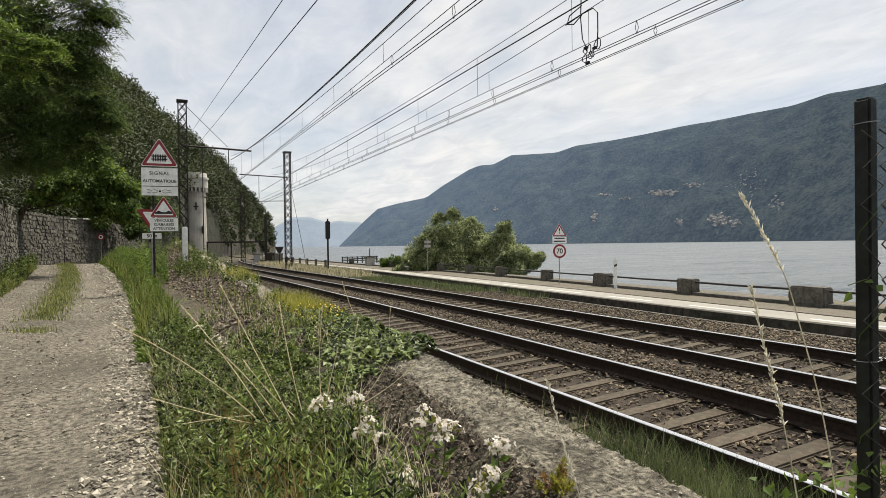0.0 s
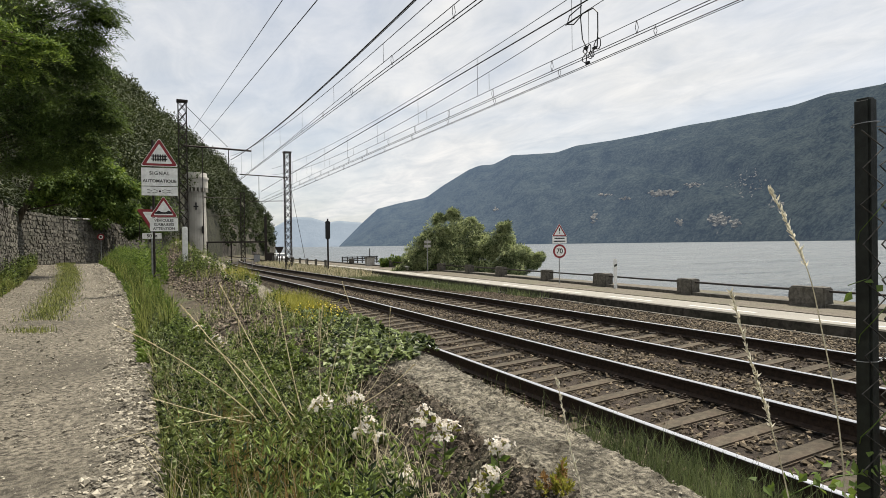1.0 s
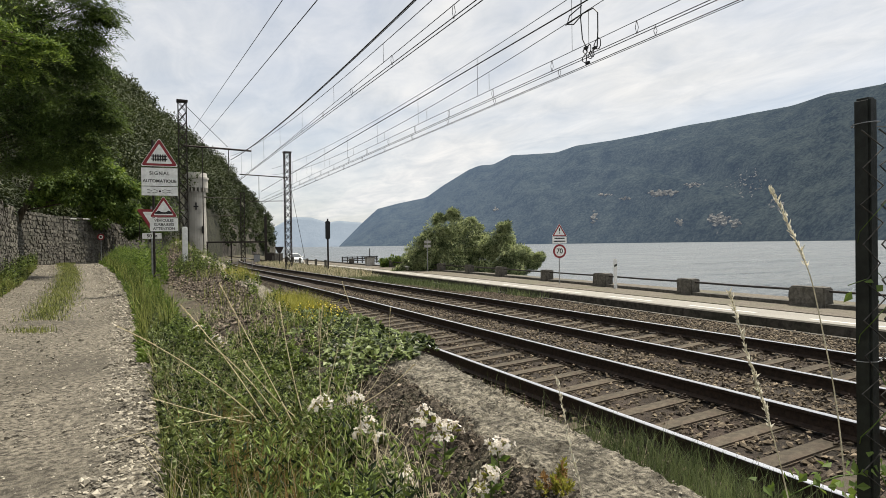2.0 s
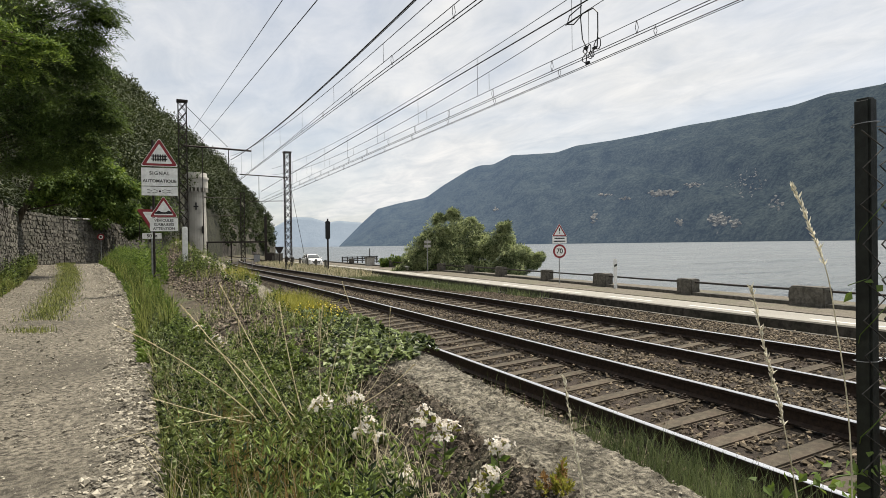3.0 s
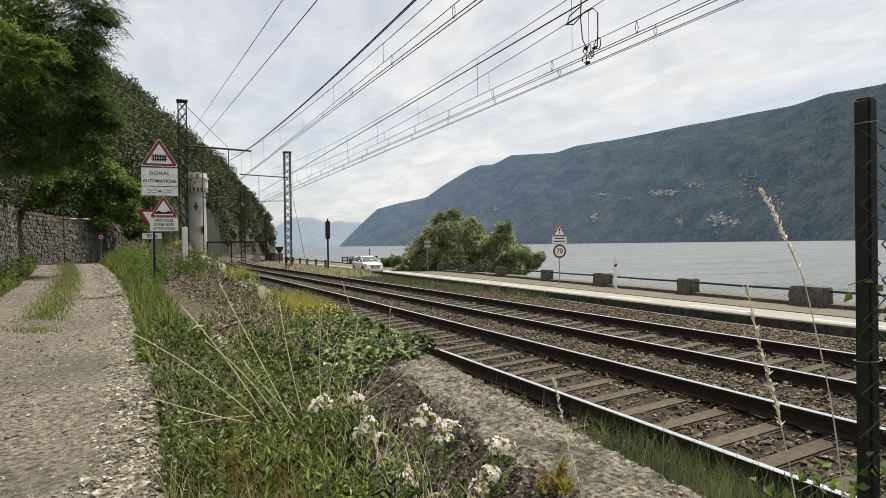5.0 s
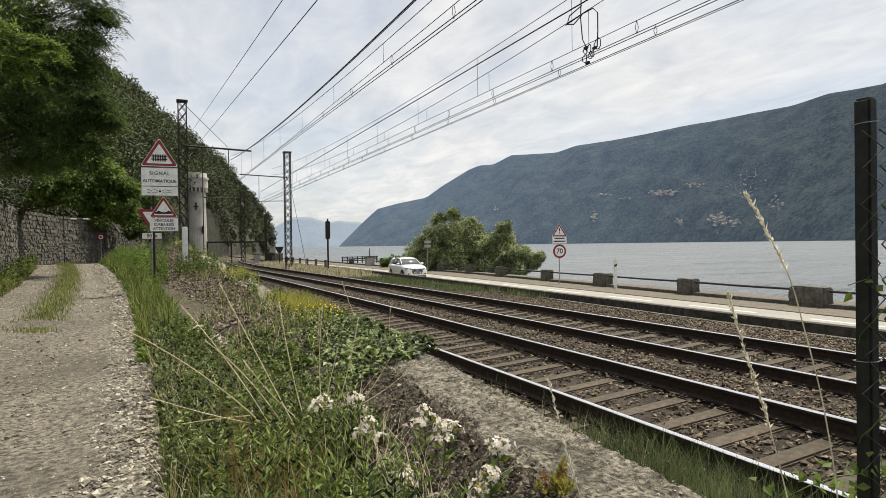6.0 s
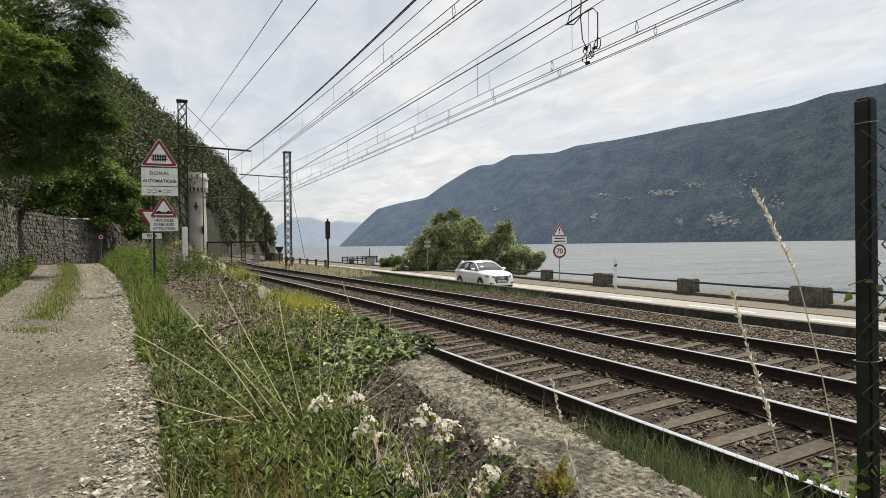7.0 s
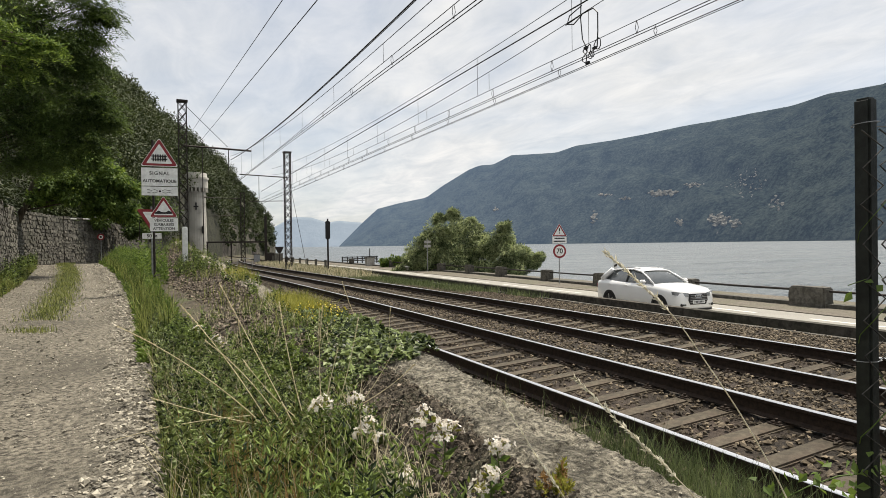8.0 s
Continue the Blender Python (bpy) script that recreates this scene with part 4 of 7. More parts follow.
def make_low_wall():
    """The low wall: a cracked concrete cap towards the railway, rough rubble falling towards the path."""
    ys = np.concatenate([np.arange(-3, 1.5, 0.08), np.arange(1.5, 7.5, 0.024), np.arange(7.5, 14, 0.06), np.arange(14, 44, 0.15)])
    us = np.linspace(0, 1, 56)
    v = []
    for y in ys:
        x1 = low_wall_x(y)
        w = 0.55 + 0.05 * fnoise(y, 1, 1.3)
        ztop = 0.69 + 0.052 * max(0, y - 13)
        foot = path_z(y) - 0.12
        for u in us:
            if u < 0.55:       # rubble bank
                k = u / 0.55
                x = (x1 - w) - bank_width(y) * (1 - k)
                z = foot + (ztop - foot) * (k ** 0.75)
                q = math.sin(k * math.pi) * 0.8 + 0.25
                rough = 1.0 if y < 8 else 0.55
                dn = noise.fractal(Vector((x * 3.2, y * 3.2, z * 3.2)), 0.7, 2.2, 6)
                z += 0.085 * q * dn * rough
                pit = noise.noise(Vector((x * 19, y * 19, z * 19)))
                z -= (0.075 * max(0, pit) ** 0.7 + 0.02 * noise.noise(Vector((x * 47, y * 47, 3)))) * rough * (1 if k > 0.03 else 0)
                # slanting beds of the old masonry further on
                z += 0.035 * math.sin((y * 0.9 + z * 4.0) * 6.0) * (1 - k) * (1 if y >= 8 else 0)
                x += 0.09 * q * fnoise(y, z, 5.0, 2.0)
            elif u < 0.9:      # cap
                k = (u - 0.55) / 0.35
                x = x1 - w + w * k + 0.012 * fnoise(y, u, 4)
                z = ztop + 0.022 * noise.fractal(Vector((x * 6, y * 6, 1)), 0.6, 2.1, 7) - 0.03 * max(0, noise.noise(Vector((x * 2.2, y * 1.6, 5))) - 0.25) - 0.02 * (abs(noise.noise(Vector((x * 2.0, y * 1.1, 8)))) < 0.02) - (0.03 if k < 0.12 else 0) * (1 + fnoise(y, 2, 3))
            else:              # face to the railway
                k = (u - 0.9) / 0.1
                x = x1 + 0.03 * k + 0.02 * fnoise(y, k, 6)
                z = ztop - 0.03 - (ztop + 0.46) * k
            v.append((x, y, z))
    n = len(us)
    f = [(j * n + i, j * n + i + 1, (j + 1) * n + i + 1, (j + 1) * n + i) for j in range(len(ys) - 1) for i in range(n - 1)]
    me = np_mesh("low_wall", v, f, M_ROCK, False)
    me.materials.append(M_CONC)
    idx = np.zeros(len(me.polygons), np.int32)
    cap = [1 if us[i] >= 0.53 else 0 for i in range(n - 1)] * (len(ys) - 1)
    me.polygons.foreach_set("material_index", np.array(cap[:len(idx)], np.int32))
    tagged(new("wall_low", me), "low crumbling wall with a cracked pale concrete cap", "wall", kind="structure")


make_low_wall()


# ---- catenary masts and wires ----
def lattice_mast(name, x, y, z, h, w, label, arm_rows=()):
    e = empty(name, pose(x, y, z), label, "catenary mast", "catenary masts")
    for sx, sy in itertools.product((-1, 1), (-1, 1)):
        bm = bmesh.new()
        cx, cy = sx * w / 2, sy * w / 2
        box(bm, cx - 0.03, cx + 0.03, cy - 0.03, cy + 0.03, -0.4, h)
        part("leg", bm, M_IRON, e)
    n = int(h / (w * 1.25))
    for side in range(4):
        bm = bmesh.new()
        for i in range(n):
            z0, z1 = h * i / n, h * (i + 1) / n
            a, b = -w / 2, w / 2
            for p, q in (((a, z0), (b, z1)), ((b, z0), (a, z1))):
                o = w / 2 if side % 2 else -w / 2
                if side < 2:
                    tube(bm, [(p[0], o, p[1]), (q[0], o, q[1])], 0.03, 4)
                else:
                    tube(bm, [(o, p[0], p[1]), (o, q[0], q[1])], 0.03, 4)
        part("lattice", bm, M_IRON, e)
    bm = bmesh.new()
    box(bm, -w / 2 - 0.1, w / 2 + 0.1, -w / 2 - 0.05, w / 2 + 0.05, h, h + 0.12)
    part("cap", bm, M_IRON, e)
    for pts, r in arm_rows:
        bm = bmesh.new()
        tube(bm, [(a - x, b - y, c - z) for a, b, c in pts], r, 6)
        part("arm", bm, M_IRON, e)
    return e


T1, T2 = 5.09, 8.80      # track centres


def make_masts():
    y = 48.0
    lattice_mast("catenary_mast", 1.8, y, 0.2, 12.2, 0.55, "tall dark riveted lattice mast beside the track",
                 [([(1.8, y, 9.25), (6.6, y, 9.1)], 0.07), ([(2.0, y, 12.2), (4.9, y, 9.3)], 0.02), ([(4.95, y, 9.2), (4.95, y, 7.2)], 0.03)])
    y = 58.0
    lattice_mast("catenary_mast", 11.2, y, -0.4, 11.0, 0.55, "dark lattice mast on the lake side of the tracks",
                 [([(11.2, y, 8.3), (6.9, y, 8.45)], 0.05), ([(11.2, y, 6.1), (7.7, y, 6.0)], 0.035), ([(8.6, y, 8.4), (8.6, y, 6.2)], 0.025),
                  ([(11.35, y, 8.2), (13.6, y + 3, -0.5)], 0.02)])
    y = 84.0
    lattice_mast("catenary_mast", 10.3, y, -0.4, 9.3, 0.5, "further lattice mast with a cross beam",
                 [([(10.3, y, 8.2), (5.6, y, 8.3)], 0.05), ([(10.3, y, 6.0), (6.0, y, 5.9)], 0.035)])
    # plain column and gantry
    e = empty("signal_gantry", pose(12.6, 80.0, -0.5), "dark steel column with a low cross frame", "gantry")
    for a, h in ((0.0, 6.2), (-7.0, 3.0), (-4.2, 3.0)):
        bm = bmesh.new()
        box(bm, a - 0.07 * (a == 0) - 0.08, a + 0.07 * (a == 0) + 0.08, -0.15, 0.15, 0, h)
        part("column", bm, M_IRON, e)
    bm = bmesh.new()
    box(bm, -7.1, 0.1, -0.1, 0.1, 2.85, 3.05)
    part("beam", bm, M_IRON, e)


make_masts()


def wire(name, pts, r, label, group="overhead wires", mat_=None):
    bm = bmesh.new()
    tube(bm, pts, r, 5)
    return tagged(part(name, bm, mat_ or M_WIRE, None), label, "overhead wire", group)


def span(x0, z0, x1, z1, y0=-14.0, y1=50.0, sag=0.0, n=24):
    out = []
    for i in range(n + 1):
        k = i / n
        y = y0 + (y1 - y0) * k
        out.append((x0 + (x1 - x0) * k + shift(y) * 0.6, y, z0 + (z1 - z0) * k - 4 * sag * k * (1 - k)))
    return out


def make_wires():
    def run(name, x, z, r, label, rise=0.0, y_low=12.0, y1=48.0, slope=0.0):
        pts = [(x, y, z + rise * (y - y_low) ** 2 + slope * (y - y_low)) for y in np.linspace(-16, y1, 40)]
        wire(name, pts, r, label)
        return lambda y: z + rise * (y - y_low) ** 2 + slope * (y - y_low)
    run("feeder_cable", T1, 7.06, 0.018, "thick dark feeder cable above the track", 0.001)
    run("feeder_cable", T1 + 0.06, 7.08, 0.010, "thin cable bundled beside the feeder", 0.001)
    m1 = run("messenger_wire", T1, 6.72, 0.009, "dark messenger cable carrying the droppers", 0.0014, 11)
    a1 = run("auxiliary_wire", T1, 6.27, 0.008, "thin auxiliary cable above the contact wires")
    c1 = run("contact_wire", T1 - 0.05, 5.99, 0.010, "dark copper contact wire over the rails", 0, 9, slope=0.011)
    run("contact_wire", T1 + 0.05, 5.99, 0.010, "dark copper contact wire over the rails", 0, 9, slope=0.011)
    m2 = run("messenger_wire", T2, 7.3, 0.009, "dark messenger cable carrying the droppers", 0.0013, 24, 52)
    run("feeder_cable", T2, 7.2, 0.018, "thick dark feeder cable above the track", 0, 14, 58, -0.006)
    b2 = run("messenger_wire", T2, 6.58, 0.009, "second messenger cable above the lakeside track", 0.0018, 26, 52)
    a2 = run("auxiliary_wire", T2, 6.24, 0.008, "thin auxiliary cable above the contact wires", 0, 12, 58)
    c2 = run("contact_wire", T2 - 0.05, 5.97, 0.009, "dark copper contact wire over the rails", 0, 12, 58)
    run("contact_wire", T2 - 0.02, 5.93, 0.009, "dark copper contact wire over the rails", 0, 12, 58)
    d2 = run("contact_wire", T2, 5.78, 0.009, "lower copper contact wire over the rails", 0, 12, 58)
    run("contact_wire", T2 + 0.05, 5.77, 0.007, "lower copper contact wire over the rails", 0, 12, 58)
    for x, y0, z0, y1, z1 in ((3.0, 15.8, 8.1, 60.0, 12.4), (3.0, 12.1, 6.75, 60.0, 10.6)):
        k = (z1 - z0) / (y1 - y0)
        wire("line_wire", [(x, y, z0 + k * (y - y0)) for y in np.linspace(-14, y1, 12)], 0.011, "single dark wire rising to a pole by the cliff")
    for x, lo, hi, y0, step, pair in ((T1, a1, m1, 9.5, 4.6, False), (T1, c1, a1, 10.2, 3.3, True), (T2, a2, m2, 11.5, 4.6, False), (T2, a2, b2, 10.9, 4.5, False), (T2, c2, a2, 9.4, 2.9, True), (T2, d2, c2, 8.9, 3.1, True)):
        e = empty("dropper_row", pose(0, 0, 0), "thin vertical dropper wires between the overhead cables", "dropper wire", "dropper rows")
        for y in np.arange(y0 - 3 * step, 46, step):
            bm = bmesh.new()
            if pair:
                for dx in (-0.022, 0.022):
                    tube(bm, [(x + dx, y + dx, hi(y)), (x + dx, y - dx, (hi(y) + lo(y)) / 2), (x, y, lo(y))], 0.006, 4)
            else:
                tube(bm, [(x, y, hi(y)), (x, y, lo(y))], 0.0055, 4)
            part("dropper", bm, M_WIRE, e)
    # jumper: looped cables and clamps hanging between the cables of the lakeside track
    e = empty("jumper_loop", pose(T2, 10.9, 6.0), "dark looped jumper cables with clamps between the overhead wires", "cable loop")
    for pts, r in (([(0, 0.25, 1.35), (0, 0.28, 0.9), (0, 0.22, 0.4), (0, 0.1, 0.2)], 0.014), ([(0.05, 0.9, 0.95), (0.05, 0.3, 1.0), (0.05, -0.1, 1.0), (0.05, -0.25, 0.85), (0.05, -0.25, 0.45), (0.05, -0.22, 0.1)], 0.014),
                   ([(0.05, 0.3, 1.2), (0.05, 0.75, 1.12), (0.05, 0.85, 0.95), (0.05, 0.6, 0.87), (0.05, 0.3, 0.98)], 0.014)):
        bm = bmesh.new()
        tube(bm, pts, r, 6)
        part("cable", bm, M_BLACK, e)
    for cy, cz, rr in ((0.12, 0.13, 0.08), (0.0, 0.13, 0.09), (-0.3, 0.15, 0.12), (-0.12, -0.02, 0.07), (-0.05, -0.03, 0.08), (0.15, -0.05, 0.09)):
        bm = bmesh.new()
        tube(bm, [(0.02 * math.sin(i), cy + rr * math.cos(i * 0.63), cz + rr * math.sin(i * 0.63)) for i in range(11)], 0.011, 5)
        part("coil", bm, M_BLACK, e)
    for cy, cz in ((0.1, 0.17), (-0.2, 0.08), (0.05, -0.18)):
        bm = bmesh.new()
        box(bm, -0.03, 0.03, cy - 0.06, cy + 0.06, cz - 0.03, cz + 0.03, 0.01)
        part("clamp", bm, M_BLACK, e)


make_wires()


# ---- writing ----
def lettering(text, size, m, material, parent, name="lettering", space=1.0):
    cu = bpy.data.curves.new(name, "FONT")
    cu.body, cu.size, cu.align_x, cu.align_y, cu.extrude, cu.space_character = text, size, "CENTER", "CENTER", 0.001, space
    cu.offset = size * 0.02
    tmp = bpy.data.objects.new(name, cu)
    scene.collection.objects.link(tmp)
    bpy.context.view_layer.update()
    me = bpy.data.meshes.new_from_object(tmp.evaluated_get(bpy.context.evaluated_depsgraph_get()))
    bpy.data.objects.remove(tmp)
    me.materials.clear()
    me.materials.append(material)
    ob = new(name, me)
    ob.parent = parent
    ob.matrix_basis = m
    return ob


def flat(parent, name, outline, y, material, thick=0.004, label=""):
    """A plate facing -y, its front at y - thick."""
    bm = bmesh.new()
    sheet(bm, outline, thick, Matrix.Translation((0, y - thick, 0)))
    bmesh.ops.recalc_face_normals(bm, faces=bm.faces)
    return part(name, bm, material, parent, label)


def rect(x0, x1, z0, z1):
    return [(x0, z0), (x1, z0), (x1, z1), (x0, z1)]


def rounded_tri(w, h, r, z0, down=False):
    pts = []
    for cx, cz, a0 in ((-w / 2 + r * 1.2, r, 150), (w / 2 - r * 1.2, r, 270), (0, h - r * 1.3, 30)):
        for k in range(5):
            a = radians(a0 + k * 30)
            pts.append((cx + r * math.cos(a), cz + r * math.sin(a)))
    if down:
        pts = [(-x, h - z) for x, z in pts]
    return [(x, z + z0) for x, z in pts]


def disc(r, z, n=28):
    return [(r * math.cos(2 * math.pi * k / n), z + r * math.sin(2 * math.pi * k / n)) for k in range(n)]


FACE = Matrix.Rotation(math.pi / 2, 4, "X")


def post(parent, name, x, z0, z1, r, material, y=0.05):
    bm = bmesh.new()
    tube(bm, [(x, y, z0), (x, y, z1)], r, 8)
    return part(name, bm, material, parent)


def triangle_sign(parent, w, z0, y=0.0, cx=0.0, name="triangle_plate"):
    h = w * 0.83
    sh = lambda o: [(x + cx, z) for x, z in o]
    b = flat(parent, name, sh(rounded_tri(w, h, 0.04 * w, z0)), y, M_WHITE, 0.01, "white-edged warning triangle")
    flat(b, "red_border", sh(rounded_tri(w * 0.95, h * 0.95, 0.04 * w, z0 + 0.02 * w)), y - 0.011, M_RED, 0.003, "red triangular border")
    flat(b, "white_field", sh(rounded_tri(w * 0.70, h * 0.70, 0.02 * w, z0 + 0.085 * w)), y - 0.015, M_WHITE, 0.003)
    return b


def make_crossing_signs():
    e = empty("road_sign", pose(0.09, 17.5, 0.62, 0, 0, -3), "pole with level crossing and low vehicle warning signs", "road sign", "road signs")
    o = -0.62
    post(e, "pole", -0.16, -0.3, 4.0, 0.03, M_IRON, 0.06)
    t = triangle_sign(e, 0.87, 3.93 + o)
    for k in range(6):
        flat(t, "gate_bar", rect(-0.16 + k * 0.056, -0.125 + k * 0.056, 4.06 + o, 4.24 + o), -0.019, M_BLACK, 0.003)
    for zz in (4.10, 4.18):
        flat(t, "gate_rail", rect(-0.19, 0.19, zz + o, zz + 0.028 + o), -0.019, M_BLACK, 0.003)
    b = flat(e, "text_panel", rect(-0.43, 0.43, 3.42 + o, 3.89 + o), 0, M_WHITE, 0.012)
    lettering("SIGNAL", 0.125, Matrix.Translation((0, -0.0135, 3.745 + o)) @ FACE, M_BLACK, b, space=1.2)
    lettering("AUTOMATIQUE", 0.112, Matrix.Translation((0, -0.0135, 3.545 + o)) @ FACE, M_BLACK, b)
    b = flat(e, "symbol_panel", rect(-0.43, 0.43, 3.17 + o, 3.40 + o), 0, M_WHITE, 0.012)
    flat(b, "lamp_mark", disc(0.028, 3.28 + o, 16), -0.0125, M_BLACK, 0.003)
    for s in (-1, 1):
        bm = bmesh.new()
        for q in (-1, 1):
            tube(bm, [(s * 0.05, -0.014, 3.28 + o + q * 0.012), (s * 0.12, -0.014, 3.28 + o + q * 0.045), (s * 0.2, -0.014, 3.28 + o + q * 0.02), (s * 0.3, -0.014, 3.28 + o + q * 0.045)], 0.007, 4)
        part("flash_mark", bm, M_BLACK, b)
    t = triangle_sign(e, 0.66, 2.6 + o, 0.0, 0.08)
    bm = bmesh.new()
    sheet(bm, [(-0.12, 2.69 + o), (0.28, 2.69 + o), (0.28, 2.73 + o), (0.2, 2.78 + o), (0.14, 2.74 + o), (0.08, 2.735 + o), (0.02, 2.745 + o), (-0.03, 2.78 + o), (-0.12, 2.73 + o)], 0.003, Matrix.Translation((0, -0.022, 0)))
    part("hump_mark", bm, M_BLACK, t)
    b = flat(e, "text_panel", rect(-0.25, 0.42, 2.24 + o, 2.58 + o), 0, M_WHITE, 0.012)
    for i, s in enumerate(("VÉHICULES", "SURBAISSÉS", "ATTENTION")):
        lettering(s, 0.093, Matrix.Translation((0.085, -0.0135, 2.515 - i * 0.105 + o)) @ FACE, M_BLACK, b)
    # give-way sign just behind
    e = empty("road_sign", pose(-0.12, 18.4, 0.64, 0, 0, -3), "red and white give-way sign with a small distance plate", "road sign", "road signs")
    post(e, "pole", 0, -0.3, 2.3, 0.03, M_GALV, 0.06)
    b = flat(e, "triangle_plate", rounded_tri(0.7, 0.6, 0.03, 1.62, True), 0, M_RED, 0.01, "red inverted triangle")
    flat(b, "white_field", rounded_tri(0.44, 0.38, 0.015, 1.77, True), -0.011, M_WHITE, 0.003)
    b = flat(e, "distance_plate", rect(-0.24, 0.24, 1.42, 1.57), 0, M_WHITE, 0.01)
    lettering("50 m", 0.13, Matrix.Translation((0, -0.0115, 1.495)) @ FACE, M_BLACK, b)


make_crossing_signs()


def make_speed_sign():
    e = empty("road_sign", pose(22.5, 30.9, ROAD_Z + 0.03, 0, 0, -14), "speed limit sign below a warning triangle on a post", "road sign", "road signs")
    post(e, "pole", 0, -0.2, 3.6, 0.035, M_GALV, 0.06)
    t = triangle_sign(e, 0.95, 2.93)
    flat(t, "mark", rect(-0.035, 0.035, 3.24, 3.46), -0.022, M_BLACK, 0.003)
    flat(t, "mark", rect(-0.035, 0.035, 3.11, 3.18), -0.022, M_BLACK, 0.003)
    b = flat(e, "text_panel", rect(-0.46, 0.46, 2.5, 2.9), 0, M_WHITE, 0.012)
    for zz, w in ((2.78, 0.33), (2.6, 0.38)):
        flat(b, "text_bar", rect(-w, w, zz, zz + 0.07), -0.0125, M_BLACK, 0.003)
    b = flat(e, "round_plate", disc(0.43, 2.02), 0, M_RED, 0.01, "red ring of the speed limit")
    flat(b, "white_field", disc(0.315, 2.02), -0.011, M_WHITE, 0.003)
    lettering("70", 0.42, Matrix.Translation((0, -0.0155, 2.02)) @ FACE, M_BLACK, b)


make_speed_sign()


def make_small_posts():
    e = empty("direction_sign", pose(23.3, 53.0, ROAD_Z, 0, 0, -16), "post with two small pale direction boards", "road sign", "road signs")
    post(e, "pole", 0, -0.2, 3.15, 0.045, M_GALV, 0.06)
    for z0 in (2.3, 2.7):
        flat(e, "board", [(-0.32, z0), (0.28, z0), (0.38, z0 + 0.13), (0.28, z0 + 0.26), (-0.32, z0 + 0.26)], 0, M_PALECONC, 0.015)
    e = empty("road_marker_post", pose(22.7, 26.1, ROAD_Z + 0.03, 0, 0, -20), "white plastic marker post with a black slanted band", "marker post")
    bm = bmesh.new()
    box(bm, -0.085, 0.085, -0.05, 0.05, -0.1, 1.62, 0.02)
    part("post", bm, M_WHITE, e)
    flat(e, "band", [(-0.086, 1.16), (0.086, 1.24), (0.086, 1.36), (-0.086, 1.28)], -0.05, M_BLACK, 0.004, "black slanted band")
    e = empty("railway_signal", pose(12.4, 48.0, -0.6, 0, 0, -12), "narrow black railway signal board on a post", "signal")
    post(e, "pole", 0, -0.2, 3.0, 0.07, M_IRON, 0.1)
    bm = bmesh.new()
    box(bm, -0.19, 0.19, -0.05, 0.12, 2.95, 4.4, 0.05)
    part("board", bm, M_BLACK, e)
    bm = bmesh.new()
    box(bm, -0.06, 0.06, -0.02, 0.06, 4.4, 4.58)
    part("finial", bm, M_BLACK, e)
    bm = bmesh.new()
    box(bm, -0.25, 0.25, -0.2, 0.2, -0.1, 0.5, 0.03)
    part("foot", bm, M_DARKCONC, e)
    # concrete marker on the low wall
    bm = bmesh.new()
    box(bm, -0.10, 0.10, -0.1, 0.1, -1.3, 0.66, 0.03)
    e = tagged(part("marker_post", bm, M_WHITE, None), "short pale concrete post among the weeds", "post")
    e.matrix_basis = pose(1.0, 26.0, 1.97)
    # clearance bar across the path
    e = empty("height_gauge", pose(-3.1, 44.0, 0.5), "white and grey height limit bar hung across the path", "height bar")
    for i in range(12):
        bm = bmesh.new()
        tube(bm, [(-2.1 + i * 0.35, 0, 3.19), (-1.75 + i * 0.35, 0, 3.19)], 0.035, 6)
        part("bar_section", bm, M_WHITE if i % 2 else M_DARKCONC, e)
    for xx in (-2.1, 2.1):
        post(e, "pole", xx, -0.2, 3.4, 0.025, M_IRON, 0)
    flat(e, "plate", rect(-0.62, -0.28, 3.3, 3.56), -0.04, M_WHITE, 0.01)
    e = empty("round_sign", pose(-3.15, 43.2, 0.5), "round red-rimmed prohibition sign at the bend", "road sign", "road signs")
    post(e, "pole", 0, -0.2, 2.3, 0.02, M_GALV, 0.05)
    b = flat(e, "round_plate", disc(0.2, 2.05), 0, M_RED, 0.01, "red rim")
    flat(b, "white_field", disc(0.125, 2.05), -0.011, M_WHITE, 0.003)
    flat(b, "mark", disc(0.07, 2.05, 16), -0.0145, M_BLACK, 0.003)


make_small_posts()


